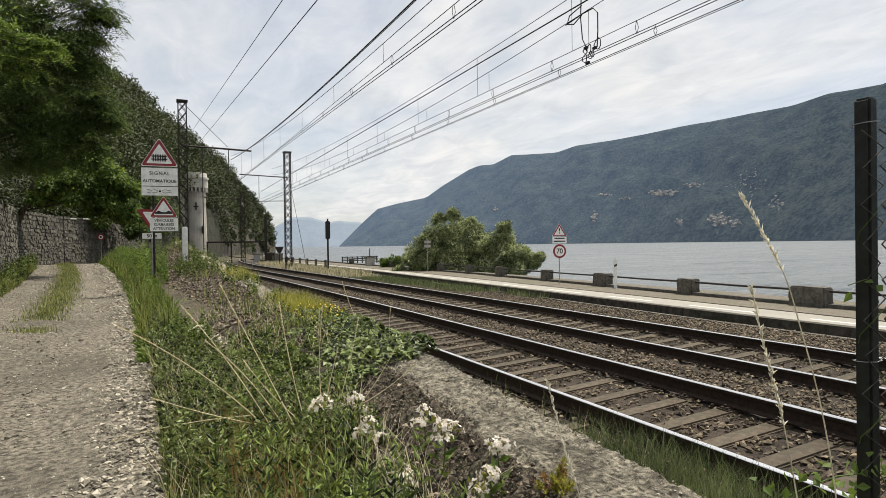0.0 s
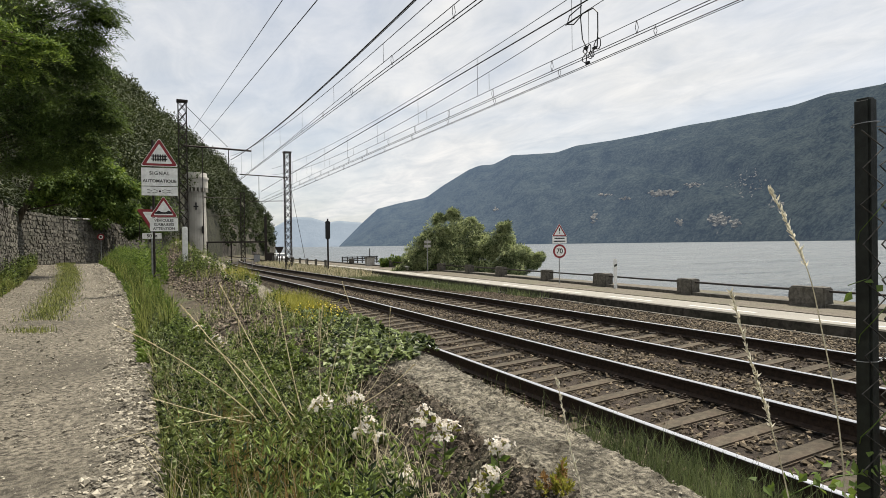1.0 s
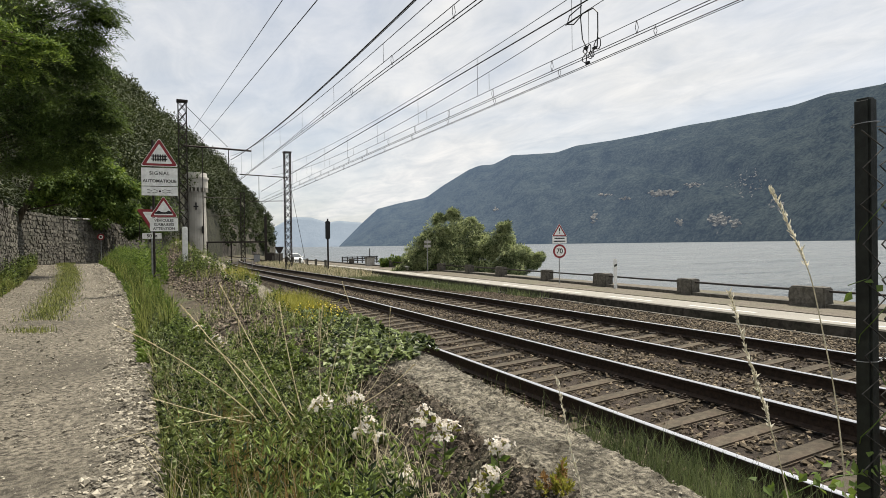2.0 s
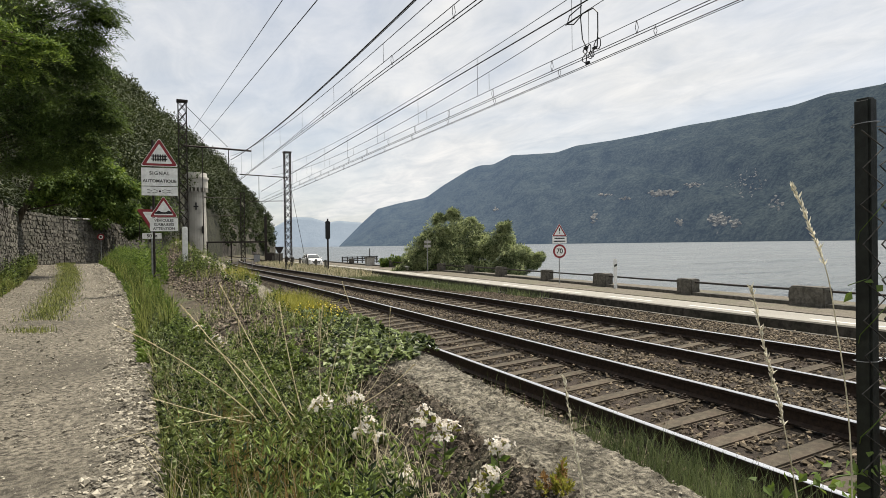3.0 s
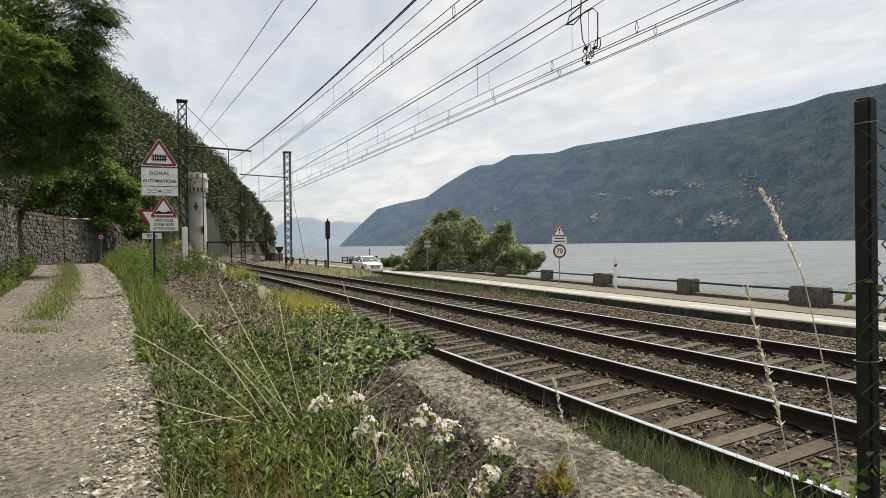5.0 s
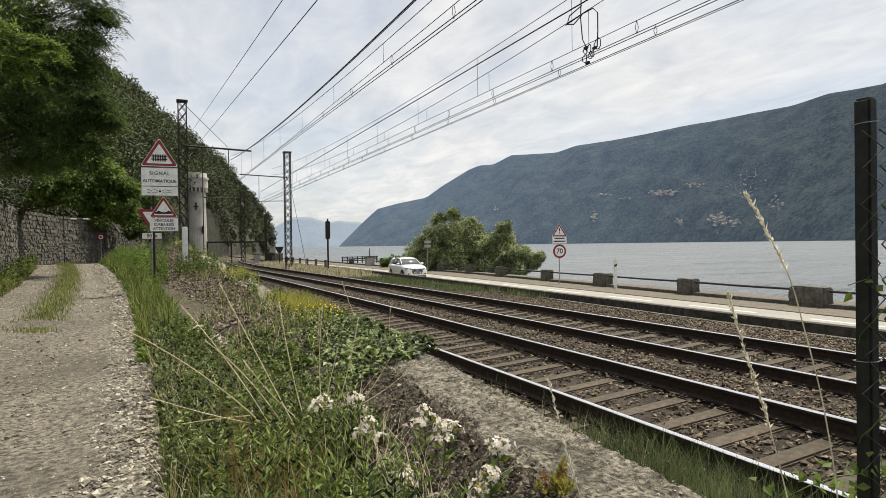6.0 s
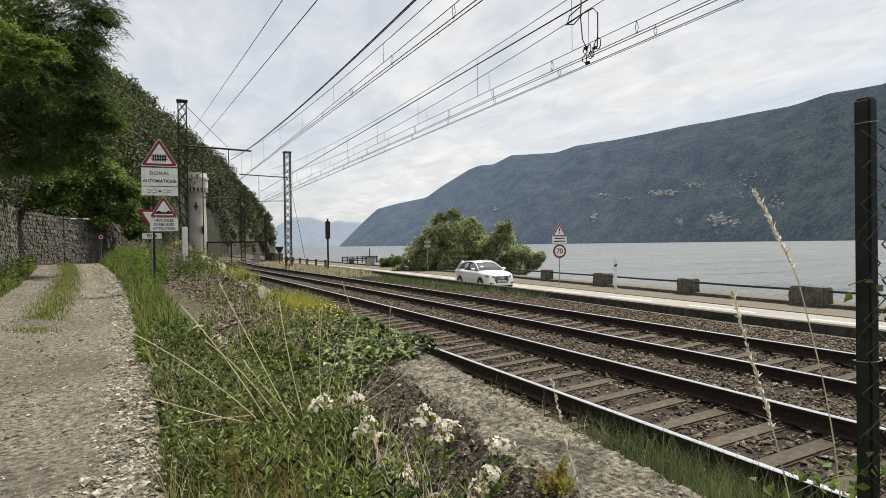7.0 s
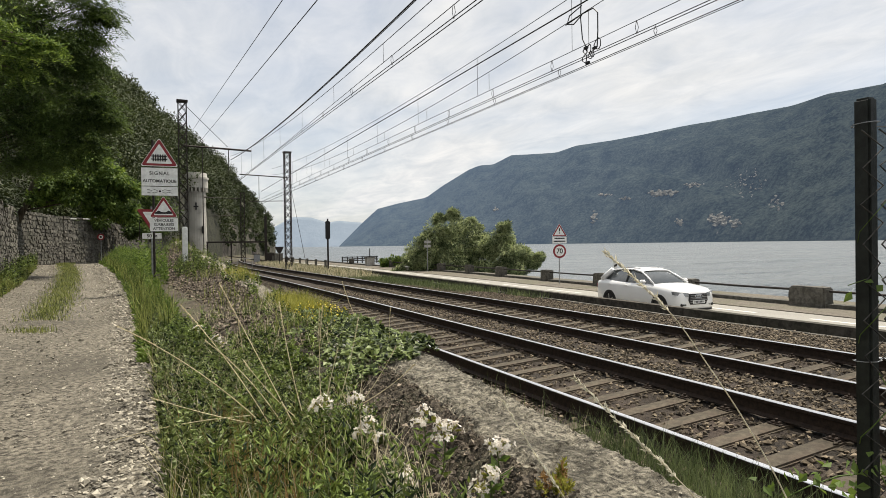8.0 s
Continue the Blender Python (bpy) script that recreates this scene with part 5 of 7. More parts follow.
def make_tower():
    """The small round stone turret by the tunnel."""
    e = empty("stone_turret", pose(5.45, 101.2, -1.0), "pale round stone turret with a corbelled crown", "tower")
    m = mat("pale_ashlar", (0.40, 0.38, 0.34), (0.62, 0.60, 0.55), 1.2, 0.9, 0, 0.5, 5, stain=(0.13, 0.125, 0.11), stain_scale=0.6, stain_amount=0.7)
    def ring_wall(name, r0, r1, z0, z1, material, label=""):
        bm = bmesh.new()
        tube(bm, [(0, 0, z0), (0, 0, z1)], r0, 28, r1)
        return part(name, bm, material, e, label, False)
    ring_wall("shaft", 1.72, 1.5, 0, 11.6, m)
    ring_wall("string_course", 1.62, 1.62, 10.7, 10.9, m)
    # dark ring added for the shade in the gaps between corbels
    ring_wall("corbel_shade", 1.53, 1.53, 11.5, 12.05, M_DARKCONC, "dark band under the crown, painted shade between the corbels")
    ring_wall("crown", 1.88, 1.88, 12.0, 13.3, m)
    ring_wall("coping", 1.98, 1.98, 13.3, 13.6, m)
    ring_wall("cap", 1.8, 1.7, 13.6, 14.3, m)
    for i in range(20):
        a = i * math.pi / 10
        bm = bmesh.new()
        box(bm, -0.13, 0.13, 1.45, 1.88, 11.35, 12.02, 0.04)
        bmesh.ops.rotate(bm, verts=bm.verts, cent=(0, 0, 0), matrix=Matrix.Rotation(a, 3, "Z"))
        part("corbel", bm, m, e)
    for zz, dx in ((8.6, 0.0), (5.0, 0.9)):
        bm = bmesh.new()
        box(bm, dx - 0.1, dx + 0.1, -1.72, -1.2, zz, zz + 1.1)
        part("slit", bm, M_BLACK, e)
    bm = bmesh.new()
    box(bm, -0.35, 0.35, -1.66, -1.3, 9.0, 9.2)
    part("slit", bm, M_BLACK, e)
    bm = bmesh.new()
    box(bm, -2.7, -1.3, -0.6, 1.2, 0, 8.5, 0.05)
    part("side_pier", bm, m, e)
    # pole carrying the line wires
    e = empty("wire_pole", pose(3.9, 60.0, 0.0), "thin pale pole beside the cliff", "pole")
    post(e, "pole", 0, -0.5, 11.6, 0.04, M_IRON, 0)


make_tower()


# ---- lakeside parapet ----
def parapet_x(y):
    return 22.45 + 0.062 * min(max(y - 15, 0), 30) + 0.004 * max(0, y - 45)


def make_parapet():
    rows = [(-14, 1.2), (-6, 1.2), (1.5, 1.2), (8.4, 1.3), (14.95, 1.45), (21.2, 0.95), (27.8, 1.2), (33.9, 0.8), (40.6, 1.0), (46.4, 0.8), (52.2, 0.9), (59, 0.9), (66, 0.9), (74, 0.9), (82, 0.9)]
    for i, (y, ln) in enumerate(rows):
        bm = bmesh.new()
        box(bm, -0.28, 0.28, -ln / 2, ln / 2, -0.1, 0.76, 0.05)
        bmesh.ops.subdivide_edges(bm, edges=[q for q in bm.edges if q.calc_length() > 0.2], cuts=3, use_grid_fill=True)
        for q in bm.verts:
            n = noise.noise_vector(q.co * 3.5 + Vector((i * 7.1, 0, 0)))
            q.co += n * 0.035
        ob = part("parapet_block", bm, M_DARKCONC, None)
        ob.matrix_basis = pose(parapet_x(y), y, ROAD_Z + 0.02, 0, 0, -2)
        tagged(ob, "rough dark weathered stone parapet block", "parapet block", "blocks of the lake parapet")
    for (ya, la), (yb, lb) in zip(rows, rows[1:]):
        a, b = ya + la / 2 - 0.1, yb - lb / 2 + 0.1
        bm = bmesh.new()
        tube(bm, [(parapet_x(a), a, -0.14), (parapet_x((a + b) / 2), (a + b) / 2, -0.155), (parapet_x(b), b, -0.14)], 0.045, 8)
        tagged(part("parapet_rail", bm, M_IRON, None), "dark iron pipe rail between the parapet blocks", "rail", "rails of the lake parapet")
    bm = bmesh.new()
    rings = []
    for y in list(np.arange(-60, 60, 2.0)) + [70, 90, 130, 200]:
        x = parapet_x(y)
        rings.append([bm.verts.new((x + a, y, ROAD_Z + b)) for a, b in ((-0.2, -0.1), (-0.2, 0.17), (0.25, 0.17), (0.25, -0.1))])
    for u, w in zip(rings, rings[1:]):
        for i in range(4):
            bm.faces.new((u[i], u[(i + 1) % 4], w[(i + 1) % 4], w[i]))
    bmesh.ops.recalc_face_normals(bm, faces=bm.faces)
    tagged(part("kerb", bm, M_DARKCONC, None), "low dark stone kerb along the lake edge", "kerb", kind="structure")
    # broken edge line
    for i in range(22):
        y = 9.6 + i * 5.1
        bm = bmesh.new()
        pts = [(18.9 + road_shift(y + q), y + q) for q in (0, 1.0, 2.1, 3.1)]
        lo = [bm.verts.new((x, q, ROAD_Z + 0.005)) for x, q in pts]
        hi = [bm.verts.new((x + 0.2, q, ROAD_Z + 0.005)) for x, q in pts]
        for k in range(3):
            bm.faces.new((lo[k], hi[k], hi[k + 1], lo[k + 1]))
        tagged(part("road_line", bm, M_PAINT, None), "white painted dash along the road's edge", "road marking", "dashes of the edge line", "structure")
    # small terrace things far along the shore
    e = empty("jetty_fence", pose(24.3, 86.0, ROAD_Z), "low dark fence at a far landing stage", "fence")
    for k in range(8):
        bm = bmesh.new()
        box(bm, k * 0.75 - 0.06, k * 0.75 + 0.06, -0.06, 0.06, 0, 1.0)
        part("fence_post", bm, M_IRON, e)
    for zz in (0.35, 0.6, 0.85):
        bm = bmesh.new()
        box(bm, -0.1, 5.4, -0.03, 0.03, zz, zz + 0.12)
        part("fence_board", bm, M_IRON, e)
    e = empty("landing_hut", pose(24.0, 72.5, ROAD_Z), "small white hut with a mast on the shore", "hut")
    bm = bmesh.new()
    box(bm, -0.5, 0.5, -0.4, 0.4, 0, 1.0, 0.03)
    part("wall", bm, M_PALECONC, e)
    bm = bmesh.new()
    box(bm, -0.6, 0.6, -0.5, 0.5, 1.0, 1.1, 0.02)
    part("roof", bm, M_DARKCONC, e)
    post(e, "mast", 0, 1.1, 2.2, 0.06, M_IRON, 0)


make_parapet()


# ---- trackside clutter in the distance ----
def make_trackside():
    for x, y, w, d, h, m, lab in ((15.0, 92.0, 1.3, 0.8, 1.6, M_IRON, "dark metal relay cabinet beside the road"), (17.2, 100.0, 2.2, 1.0, 1.4, M_DARKCONC, "low weathered concrete hut by the shore"),
                                  (12.6, 88.0, 0.8, 0.6, 1.5, M_GALV, "grey metal trackside cabinet")):
        e = empty("trackside_cabinet", pose(x, y, -0.75), lab, "cabinet", "trackside cabinets")
        bm = bmesh.new()
        box(bm, -w / 2, w / 2, -d / 2, d / 2, 0, h, 0.02)
        part("body", bm, m, e)
        bm = bmesh.new()
        box(bm, -w / 2 - 0.08, w / 2 + 0.08, -d / 2 - 0.08, d / 2 + 0.08, h, h + 0.1, 0.02)
        part("roof", bm, M_DARKCONC, e)
        bm = bmesh.new()
        box(bm, -w / 2 + 0.08, w / 2 - 0.08, -d / 2 - 0.02, -d / 2, 0.15, h - 0.1)
        part("door", bm, m, e)
    e = empty("trapezoid_sign", pose(12.5, 70.0, -0.7), "dark trapezoid track sign on a post", "track sign")
    post(e, "pole", 0, -0.2, 1.9, 0.05, M_IRON, 0.05)
    flat(e, "board", [(-0.18, 1.8), (0.18, 1.8), (0.5, 2.5), (-0.5, 2.5)], 0, M_IRON, 0.02)
    e = empty("white_railing", pose(6.3, 62.0, -0.3, 0, 0, 20), "low pale pipe railing beside the track", "railing")
    for k in range(4):
        post(e, "rail_post", k * 0.8, -0.3, 1.0, 0.025, M_GALV, 0)
    for zz in (0.55, 0.95):
        bm = bmesh.new()
        tube(bm, [(0, 0, zz), (2.4, 0, zz)], 0.025, 6)
        part("rail_bar", bm, M_PALECONC, e)
    # fence posts between track and road far off
    for i in range(9):
        bm = bmesh.new()
        box(bm, -0.09, 0.09, -0.09, 0.09, -0.2, 1.2, 0.02)
        ob = part("fence_post", bm, M_DARKCONC, None)
        ob.matrix_basis = pose(13.2 + i * 0.15, 52 + i * 4.2, -0.6, 0, 0, 0)
        tagged(ob, "short dark concrete fence post by the track", "post", "trackside fence posts")


make_trackside()


# ---- the car ----
M_CARPAINT = mat("white_car_paint", (0.83, 0.835, 0.83), (0.86, 0.86, 0.855), 2.0, 0.3, 0, 0.0, spec=0.5)
M_CARPAINT.node_tree.nodes["Principled BSDF"].inputs["Coat Weight"].default_value = 0.6
M_TYRE = mat("tyre_rubber", (0.012, 0.012, 0.012), (0.028, 0.028, 0.028), 20, 0.85, 0, 0.2)
M_ALLOY = plain("alloy_rim", (0.5, 0.51, 0.53), 0.3, 0.9)
M_GLASS = plain("dark_car_glass", (0.085, 0.095, 0.098), 0.03, 0.0, 1.0)
M_TRIM = plain("black_plastic_trim", (0.018, 0.018, 0.019), 0.55)
M_CHROME = plain("chrome", (0.72, 0.73, 0.74), 0.12, 1.0)
M_LAMP = plain("headlamp_glass", (0.28, 0.3, 0.32), 0.08, 0.2, 0.8)


def loft(bm, rings):
    rows = [[bm.verts.new(p) for p in r] for r in rings]
    for u, w in zip(rows, rows[1:]):
        for i in range(len(u) - 1):
            bm.faces.new((u[i], u[i + 1], w[i + 1], w[i]))
    return rows


def make_car():
    """Compact SUV, nose towards -y, wheels on z = 0."""
    e = empty("car", None, "white compact SUV with dark windows and a black grille", "car")
    # body: cross sections along the length; half width, sill, waist, deck height
    secs = [(-2.19, 0.62, 0.34, 0.62, 0.72), (-2.14, 0.74, 0.26, 0.66, 0.84), (-1.98, 0.84, 0.22, 0.72, 0.93), (-1.6, 0.90, 0.22, 0.80, 1.0), (-1.1, 0.915, 0.24, 0.86, 1.05), (-0.75, 0.915, 0.24, 0.88, 1.07),
            (0.2, 0.915, 0.24, 0.90, 1.08), (1.2, 0.915, 0.24, 0.93, 1.10), (1.75, 0.90, 0.26, 0.95, 1.12), (2.08, 0.86, 0.30, 0.95, 1.08), (2.19, 0.74, 0.38, 0.92, 1.0)]
    bm = bmesh.new()
    rings = []
    for y, w, s, wa, d in secs:
        half = [(0, s), (w * 0.85, s), (w * 0.97, s + 0.08), (w, (s + wa) / 2), (w * 0.99, wa), (w * 0.93, (wa + d) / 2 + 0.03), (w * 0.80, d), (w * 0.4, d + 0.02), (0, d + 0.025)]
        rings.append([(-x, y, z) for x, z in half] + [(x, y, z) for x, z in half[-2::-1]])
    rows = loft(bm, rings)
    bm.faces.new(rows[0])
    bm.faces.new(rows[-1][::-1])
    bmesh.ops.recalc_face_normals(bm, faces=bm.faces)
    body = part("body", bm, M_CARPAINT, e, "glossy white bodywork", True)
    # cabin: glazed part with a white roof
    cab = [(-0.95, 0.78, 1.05, 0.76, 1.08), (-0.2, 0.78, 1.06, 0.62, 1.47), (0.25, 0.78, 1.06, 0.60, 1.545), (0.9, 0.78, 1.07, 0.59, 1.545), (1.4, 0.76, 1.08, 0.57, 1.48), (1.92, 0.72, 1.08, 0.66, 1.13)]
    bm = bmesh.new()
    rings = [[(-wb, y, zb), (-wt, y, zt - 0.03), (-wt * 0.8, y, zt), (0, y, zt + 0.012), (wt * 0.8, y, zt), (wt, y, zt - 0.03), (wb, y, zb)] for y, wb, zb, wt, zt in cab]
    rows = loft(bm, rings)
    bm.faces.new(rows[0])
    bm.faces.new(rows[-1][::-1])
    bmesh.ops.recalc_face_normals(bm, faces=bm.faces)
    part("greenhouse", bm, M_GLASS, e, "dark tinted windscreen and side glass", True)
    # roof skin just above the glass
    bm = bmesh.new()
    rf = [(-0.22, 0.60, 1.475), (0.25, 0.61, 1.552), (0.9, 0.60, 1.553), (1.5, 0.58, 1.492), (1.72, 0.60, 1.38)]
    rows = loft(bm, [[(-w, y, z - 0.035), (-w * 0.8, y, z + 0.006), (0, y, z + 0.02), (w * 0.8, y, z + 0.006), (w, y, z - 0.035)] for y, w, z in rf])
    geo = bmesh.ops.extrude_face_region(bm, geom=list(bm.faces))
    for q in geo["geom"]:
        if isinstance(q, bmesh.types.BMVert):
            q.co.z += 0.018
    bmesh.ops.recalc_face_normals(bm, faces=bm.faces)
    part("roof", bm, M_CARPAINT, e, "glossy white roof", True)
    for s in (-1, 1):
        bm = bmesh.new()
        tube(bm, [(s * 0.79, -0.98, 1.07), (s * 0.70, -0.6, 1.28), (s * 0.625, -0.2, 1.465), (s * 0.61, 0.25, 1.54)], 0.035, 6)
        part("front_pillar", bm, M_CARPAINT, e, smooth=True)
        bm = bmesh.new()
        tube(bm, [(s * 0.60, 1.45, 1.50), (s * 0.68, 1.7, 1.3), (s * 0.76, 1.9, 1.1)], 0.1, 6)
        part("rear_pillar", bm, M_CARPAINT, e, smooth=True)
        bm = bmesh.new()
        tube(bm, [(s * 0.61, 0.42, 1.53), (s * 0.785, 0.46, 1.07)], 0.03, 6)
        part("door_pillar", bm, M_TRIM, e)
        bm = bmesh.new()
        tube(bm, [(s * 0.56, -0.05, 1.57), (s * 0.56, 0.5, 1.605), (s * 0.55, 1.4, 1.54)], 0.016, 6)
        part("roof_rail", bm, M_ALLOY, e)
        bm = bmesh.new()
        box(bm, s * 0.98 - 0.11, s * 0.98 + 0.11, -0.72, -0.58, 1.06, 1.21, 0.04)
        mir = part("side_mirror", bm, M_CARPAINT, e, smooth=True)
        bm = bmesh.new()
        box(bm, s * 0.98 - 0.09, s * 0.98 + 0.09, -0.578, -0.572, 1.075, 1.195)
        part("mirror_glass", bm, M_CHROME, mir)
        for yy in (0.25, 1.15):
            bm = bmesh.new()
            box(bm, s * 0.92 - 0.012, s * 0.92 + 0.016, yy, yy + 0.2, 0.93, 0.965, 0.008)
            part("door_handle", bm, M_CARPAINT, e)
        bm = bmesh.new()
        box(bm, s * 0.905 - 0.02, s * 0.905 + 0.02, -0.95, 0.95, 0.24, 0.33, 0.01)
        part("sill_trim", bm, M_TRIM, e)
        for yy in (-1.35, 1.3):     # dark wheel housings
            bm = bmesh.new()
            tube(bm, [(s * 0.70, yy, 0.36), (s * 0.919, yy, 0.36)], 0.375, 22)
            part("wheel_arch", bm, M_TRIM, e)
        # headlamp and fog intake
        bm = bmesh.new()
        sheet(bm, [(0.44, 0.69), (0.62, 0.68), (0.84, 0.75), (0.87, 0.86), (0.44, 0.81)] if s > 0 else [(-0.44, 0.69), (-0.44, 0.81), (-0.87, 0.86), (-0.84, 0.75), (-0.62, 0.68)], 0.12, Matrix.Translation((0, -2.235, 0)))
        for q in bm.verts:
            q.co.y += max(0, abs(q.co.x) - 0.5) * 0.6
        bmesh.ops.recalc_face_normals(bm, faces=bm.faces)
        part("headlight", bm, M_LAMP, e)
        bm = bmesh.new()
        box(bm, s * 0.6 - 0.12, s * 0.6 + 0.12, -2.19, -2.05, 0.36, 0.46, 0.02)
        part("air_intake", bm, M_TRIM, e)
        bm = bmesh.new()
        box(bm, s * 0.72 - 0.1, s * 0.72 + 0.1, 2.1, 2.2, 0.8, 0.95, 0.02)
        part("tail_light", bm, M_RED, e)
    bm = bmesh.new()
    sheet(bm, [(-0.33, 0.42), (0.33, 0.42), (0.41, 0.56), (0.38, 0.78), (-0.38, 0.78), (-0.41, 0.56)], 0.06, Matrix.Translation((0, -2.235, 0)))
    grille = part("grille", bm, M_TRIM, e, "black single-frame grille")
    for k in range(5):
        bm = bmesh.new()
        box(bm, -0.36, 0.36, -2.242, -2.23, 0.5 + k * 0.055, 0.512 + k * 0.055)
        part("grille_bar", bm, M_ALLOY, grille)
    bm = bmesh.new()
    for k in range(4):
        c = -0.105 + k * 0.07
        tube(bm, [(c + 0.05 * math.cos(i * 0.5236), -2.25, 0.70 + 0.05 * math.sin(i * 0.5236)) for i in range(13)], 0.008, 5)
    part("badge", bm, M_CHROME, grille)
    plate = flat(e, "number_plate", rect(-0.26, 0.26, 0.455, 0.565), -2.242, M_WHITE, 0.008)
    for k in range(7):
        flat(plate, "plate_bar", rect(-0.2 + k * 0.06, -0.16 + k * 0.06, 0.475, 0.545), -2.251, M_BLACK, 0.002)
    bm = bmesh.new()
    box(bm, -0.72, 0.72, -2.17, -2.0, 0.2, 0.3, 0.03)
    part("bumper_lip", bm, M_TRIM, e)
    wheels = []
    for s, yy in itertools.product((-1, 1), (-1.35, 1.3)):
        w = empty("wheel", pose(s * 0.81, yy, 0.345))
        w.parent = e
        bm = bmesh.new()
        prof = [(-0.11, 0.25), (-0.115, 0.31), (-0.09, 0.34), (0.09, 0.34), (0.115, 0.31), (0.11, 0.25)]
        rings = [[(a, r * math.cos(i * math.pi / 14), r * math.sin(i * math.pi / 14)) for i in range(28)] for a, r in prof]
        rv = [[bm.verts.new(p) for p in r] for r in rings]
        for u, v in zip(rv, rv[1:] + rv[:1]):
            for i in range(28):
                bm.faces.new((u[i], u[(i + 1) % 28], v[(i + 1) % 28], v[i]))
        bmesh.ops.recalc_face_normals(bm, faces=bm.faces)
        part("tyre", bm, M_TYRE, w, smooth=True)
        bm = bmesh.new()
        for k in range(5):
            a = k * 2 * math.pi / 5
            tube(bm, [(s * 0.09, 0, 0), (s * 0.095, 0.25 * math.cos(a), 0.25 * math.sin(a))], 0.035, 5, 0.028)
        tube(bm, [(s * 0.06, 0, 0), (s * 0.115, 0, 0)], 0.06, 12)
        tube(bm, [(0.09 * s, 0.245 * math.cos(i * 0.2618), 0.245 * math.sin(i * 0.2618)) for i in range(25)], 0.018, 5)
        part("rim", bm, M_ALLOY, w)
        wheels.append(w)
    return e, wheels


CAR, WHEELS = make_car()


# ---- plants ----
RIGHT = Vector((math.cos(radians(YAW)), -math.sin(radians(YAW)), 0))     # along the picture's width, level
AHEAD = Vector((math.sin(radians(YAW)), math.cos(radians(YAW)), 0))


def bank_point(y, k):
    """On the rubble bank: k = 0 at its foot, 1 at the cap's edge."""
    x1 = low_wall_x(y)
    ztop, foot = 0.69 + 0.052 * max(0, y - 13), path_z(y) - 0.12
    return (x1 - 0.55) - bank_width(y) * (1 - k), foot + (ztop - foot) * k ** 0.75


def make_rubble():
    rng = np.random.default_rng(31)
    n = 13000
    Y = 1.2 + 14 * rng.random(n) ** 1.6
    K = rng.random(n) ** 0.8
    P = np.array([bank_point(y, k) for y, k in zip(Y, K)])
    stone_field("rubble", P[:, 0] + rng.normal(0, 0.03, n), Y, P[:, 1] + rng.uniform(-0.03, 0.05, n), rng.uniform(0.004, 0.015, n) * (1 + 1.2 * (rng.random(n) > 0.94)), M_RUBBLE, "dark broken stones and clods on the crumbling bank", "rubble", rng, 0.8)
    Y = 7.3 + 30 * rng.random(9000) ** 1.2
    K = rng.random(9000)
    P = np.array([bank_point(y, k) for y, k in zip(Y, K)])
    stone_field("rubble", P[:, 0] + rng.normal(0, 0.05, 9000), Y, P[:, 1] + rng.uniform(-0.02, 0.03, 9000), rng.uniform(0.02, 0.06, 9000), M_RUBBLE, "dark stones and clods on the far part of the bank", "rubble", rng, 0.8)
    # loose chips on the path
    n = 28000
    Y = 1.0 + 34 * rng.random(n) ** 2.2
    U = np.where(rng.random(n) < 0.55, rng.normal(0.9, 0.11, n), rng.random(n))
    U = np.clip(U, 0.0, 1.04)
    X = np.array([path_x(y) - 3.0 for y in Y]) + U * 3.1
    Z = np.array([path_z(y) for y in Y]) + 0.002 - 0.035 * np.exp(-((U - 0.68) / 0.13) ** 2) - 0.05 * np.clip((U - 0.96) / 0.05, 0, 1)
    stone_field("path_chips", X, Y, Z, rng.uniform(0.0035, 0.013, n) * (1 + 0.7 * (U > 0.8)) * (1 + 0.9 * (rng.random(n) > 0.95)) * (1 + Y * 0.035), M_STONE_CHIP, "loose pale gravel chips along the path", "gravel", rng, 0.55)
    # crumbs on the cap
    n = 2500
    Y = 1.2 + 7 * rng.random(n)
    X = np.array([low_wall_x(y) for y in Y]) - 0.52 * rng.random(n)
    stone_field("cap_crumbs", X, Y, np.full(n, 0.695), rng.uniform(0.002, 0.008, n), M_STONE_CHIP, "small crumbs of broken concrete on the wall cap", "gravel", rng, 0.6)


M_RUBBLE = mat("dark_clod", (0.03, 0.024, 0.018), (0.23, 0.19, 0.145), 14, 0.95, 0, 0.6, island=0.75)
make_rubble()


def stuff(name, vf, material, label, category):
    return tagged(new(name, np_mesh(name, vf[0], vf[1], material)), label, category, kind="stuff")


def weeds(rng, base, h, per, L, W, bare=0.15):
    """Leafy stems: returns leaves and stems as arrays."""
    n = len(base)
    B = np.repeat(base, per, 0)
    H = np.repeat(h, per)
    lean = np.repeat(rng.normal(0, 0.13, (n, 2)), per, 0)
    t = np.tile(np.linspace(bare, 1.0, per), n) + rng.uniform(-0.03, 0.03, n * per)
    P = B + np.stack([lean[:, 0] * H * t ** 2, lean[:, 1] * H * t ** 2, H * t], 1)
    a = rng.uniform(0, 6.283, n * per)
    D = np.stack([np.cos(a), np.sin(a), rng.uniform(0.1, 0.9, n * per)], 1)
    size = (1.15 - 0.6 * t) * rng.uniform(0.7, 1.3, n * per)
    lv = leaves(P, D, L * size, W * size, 0.2, rng)
    st = blades(base, h, rng.normal(0, 0.13, (n, 2)) * h[:, None], 0.006, rng)
    return lv, st


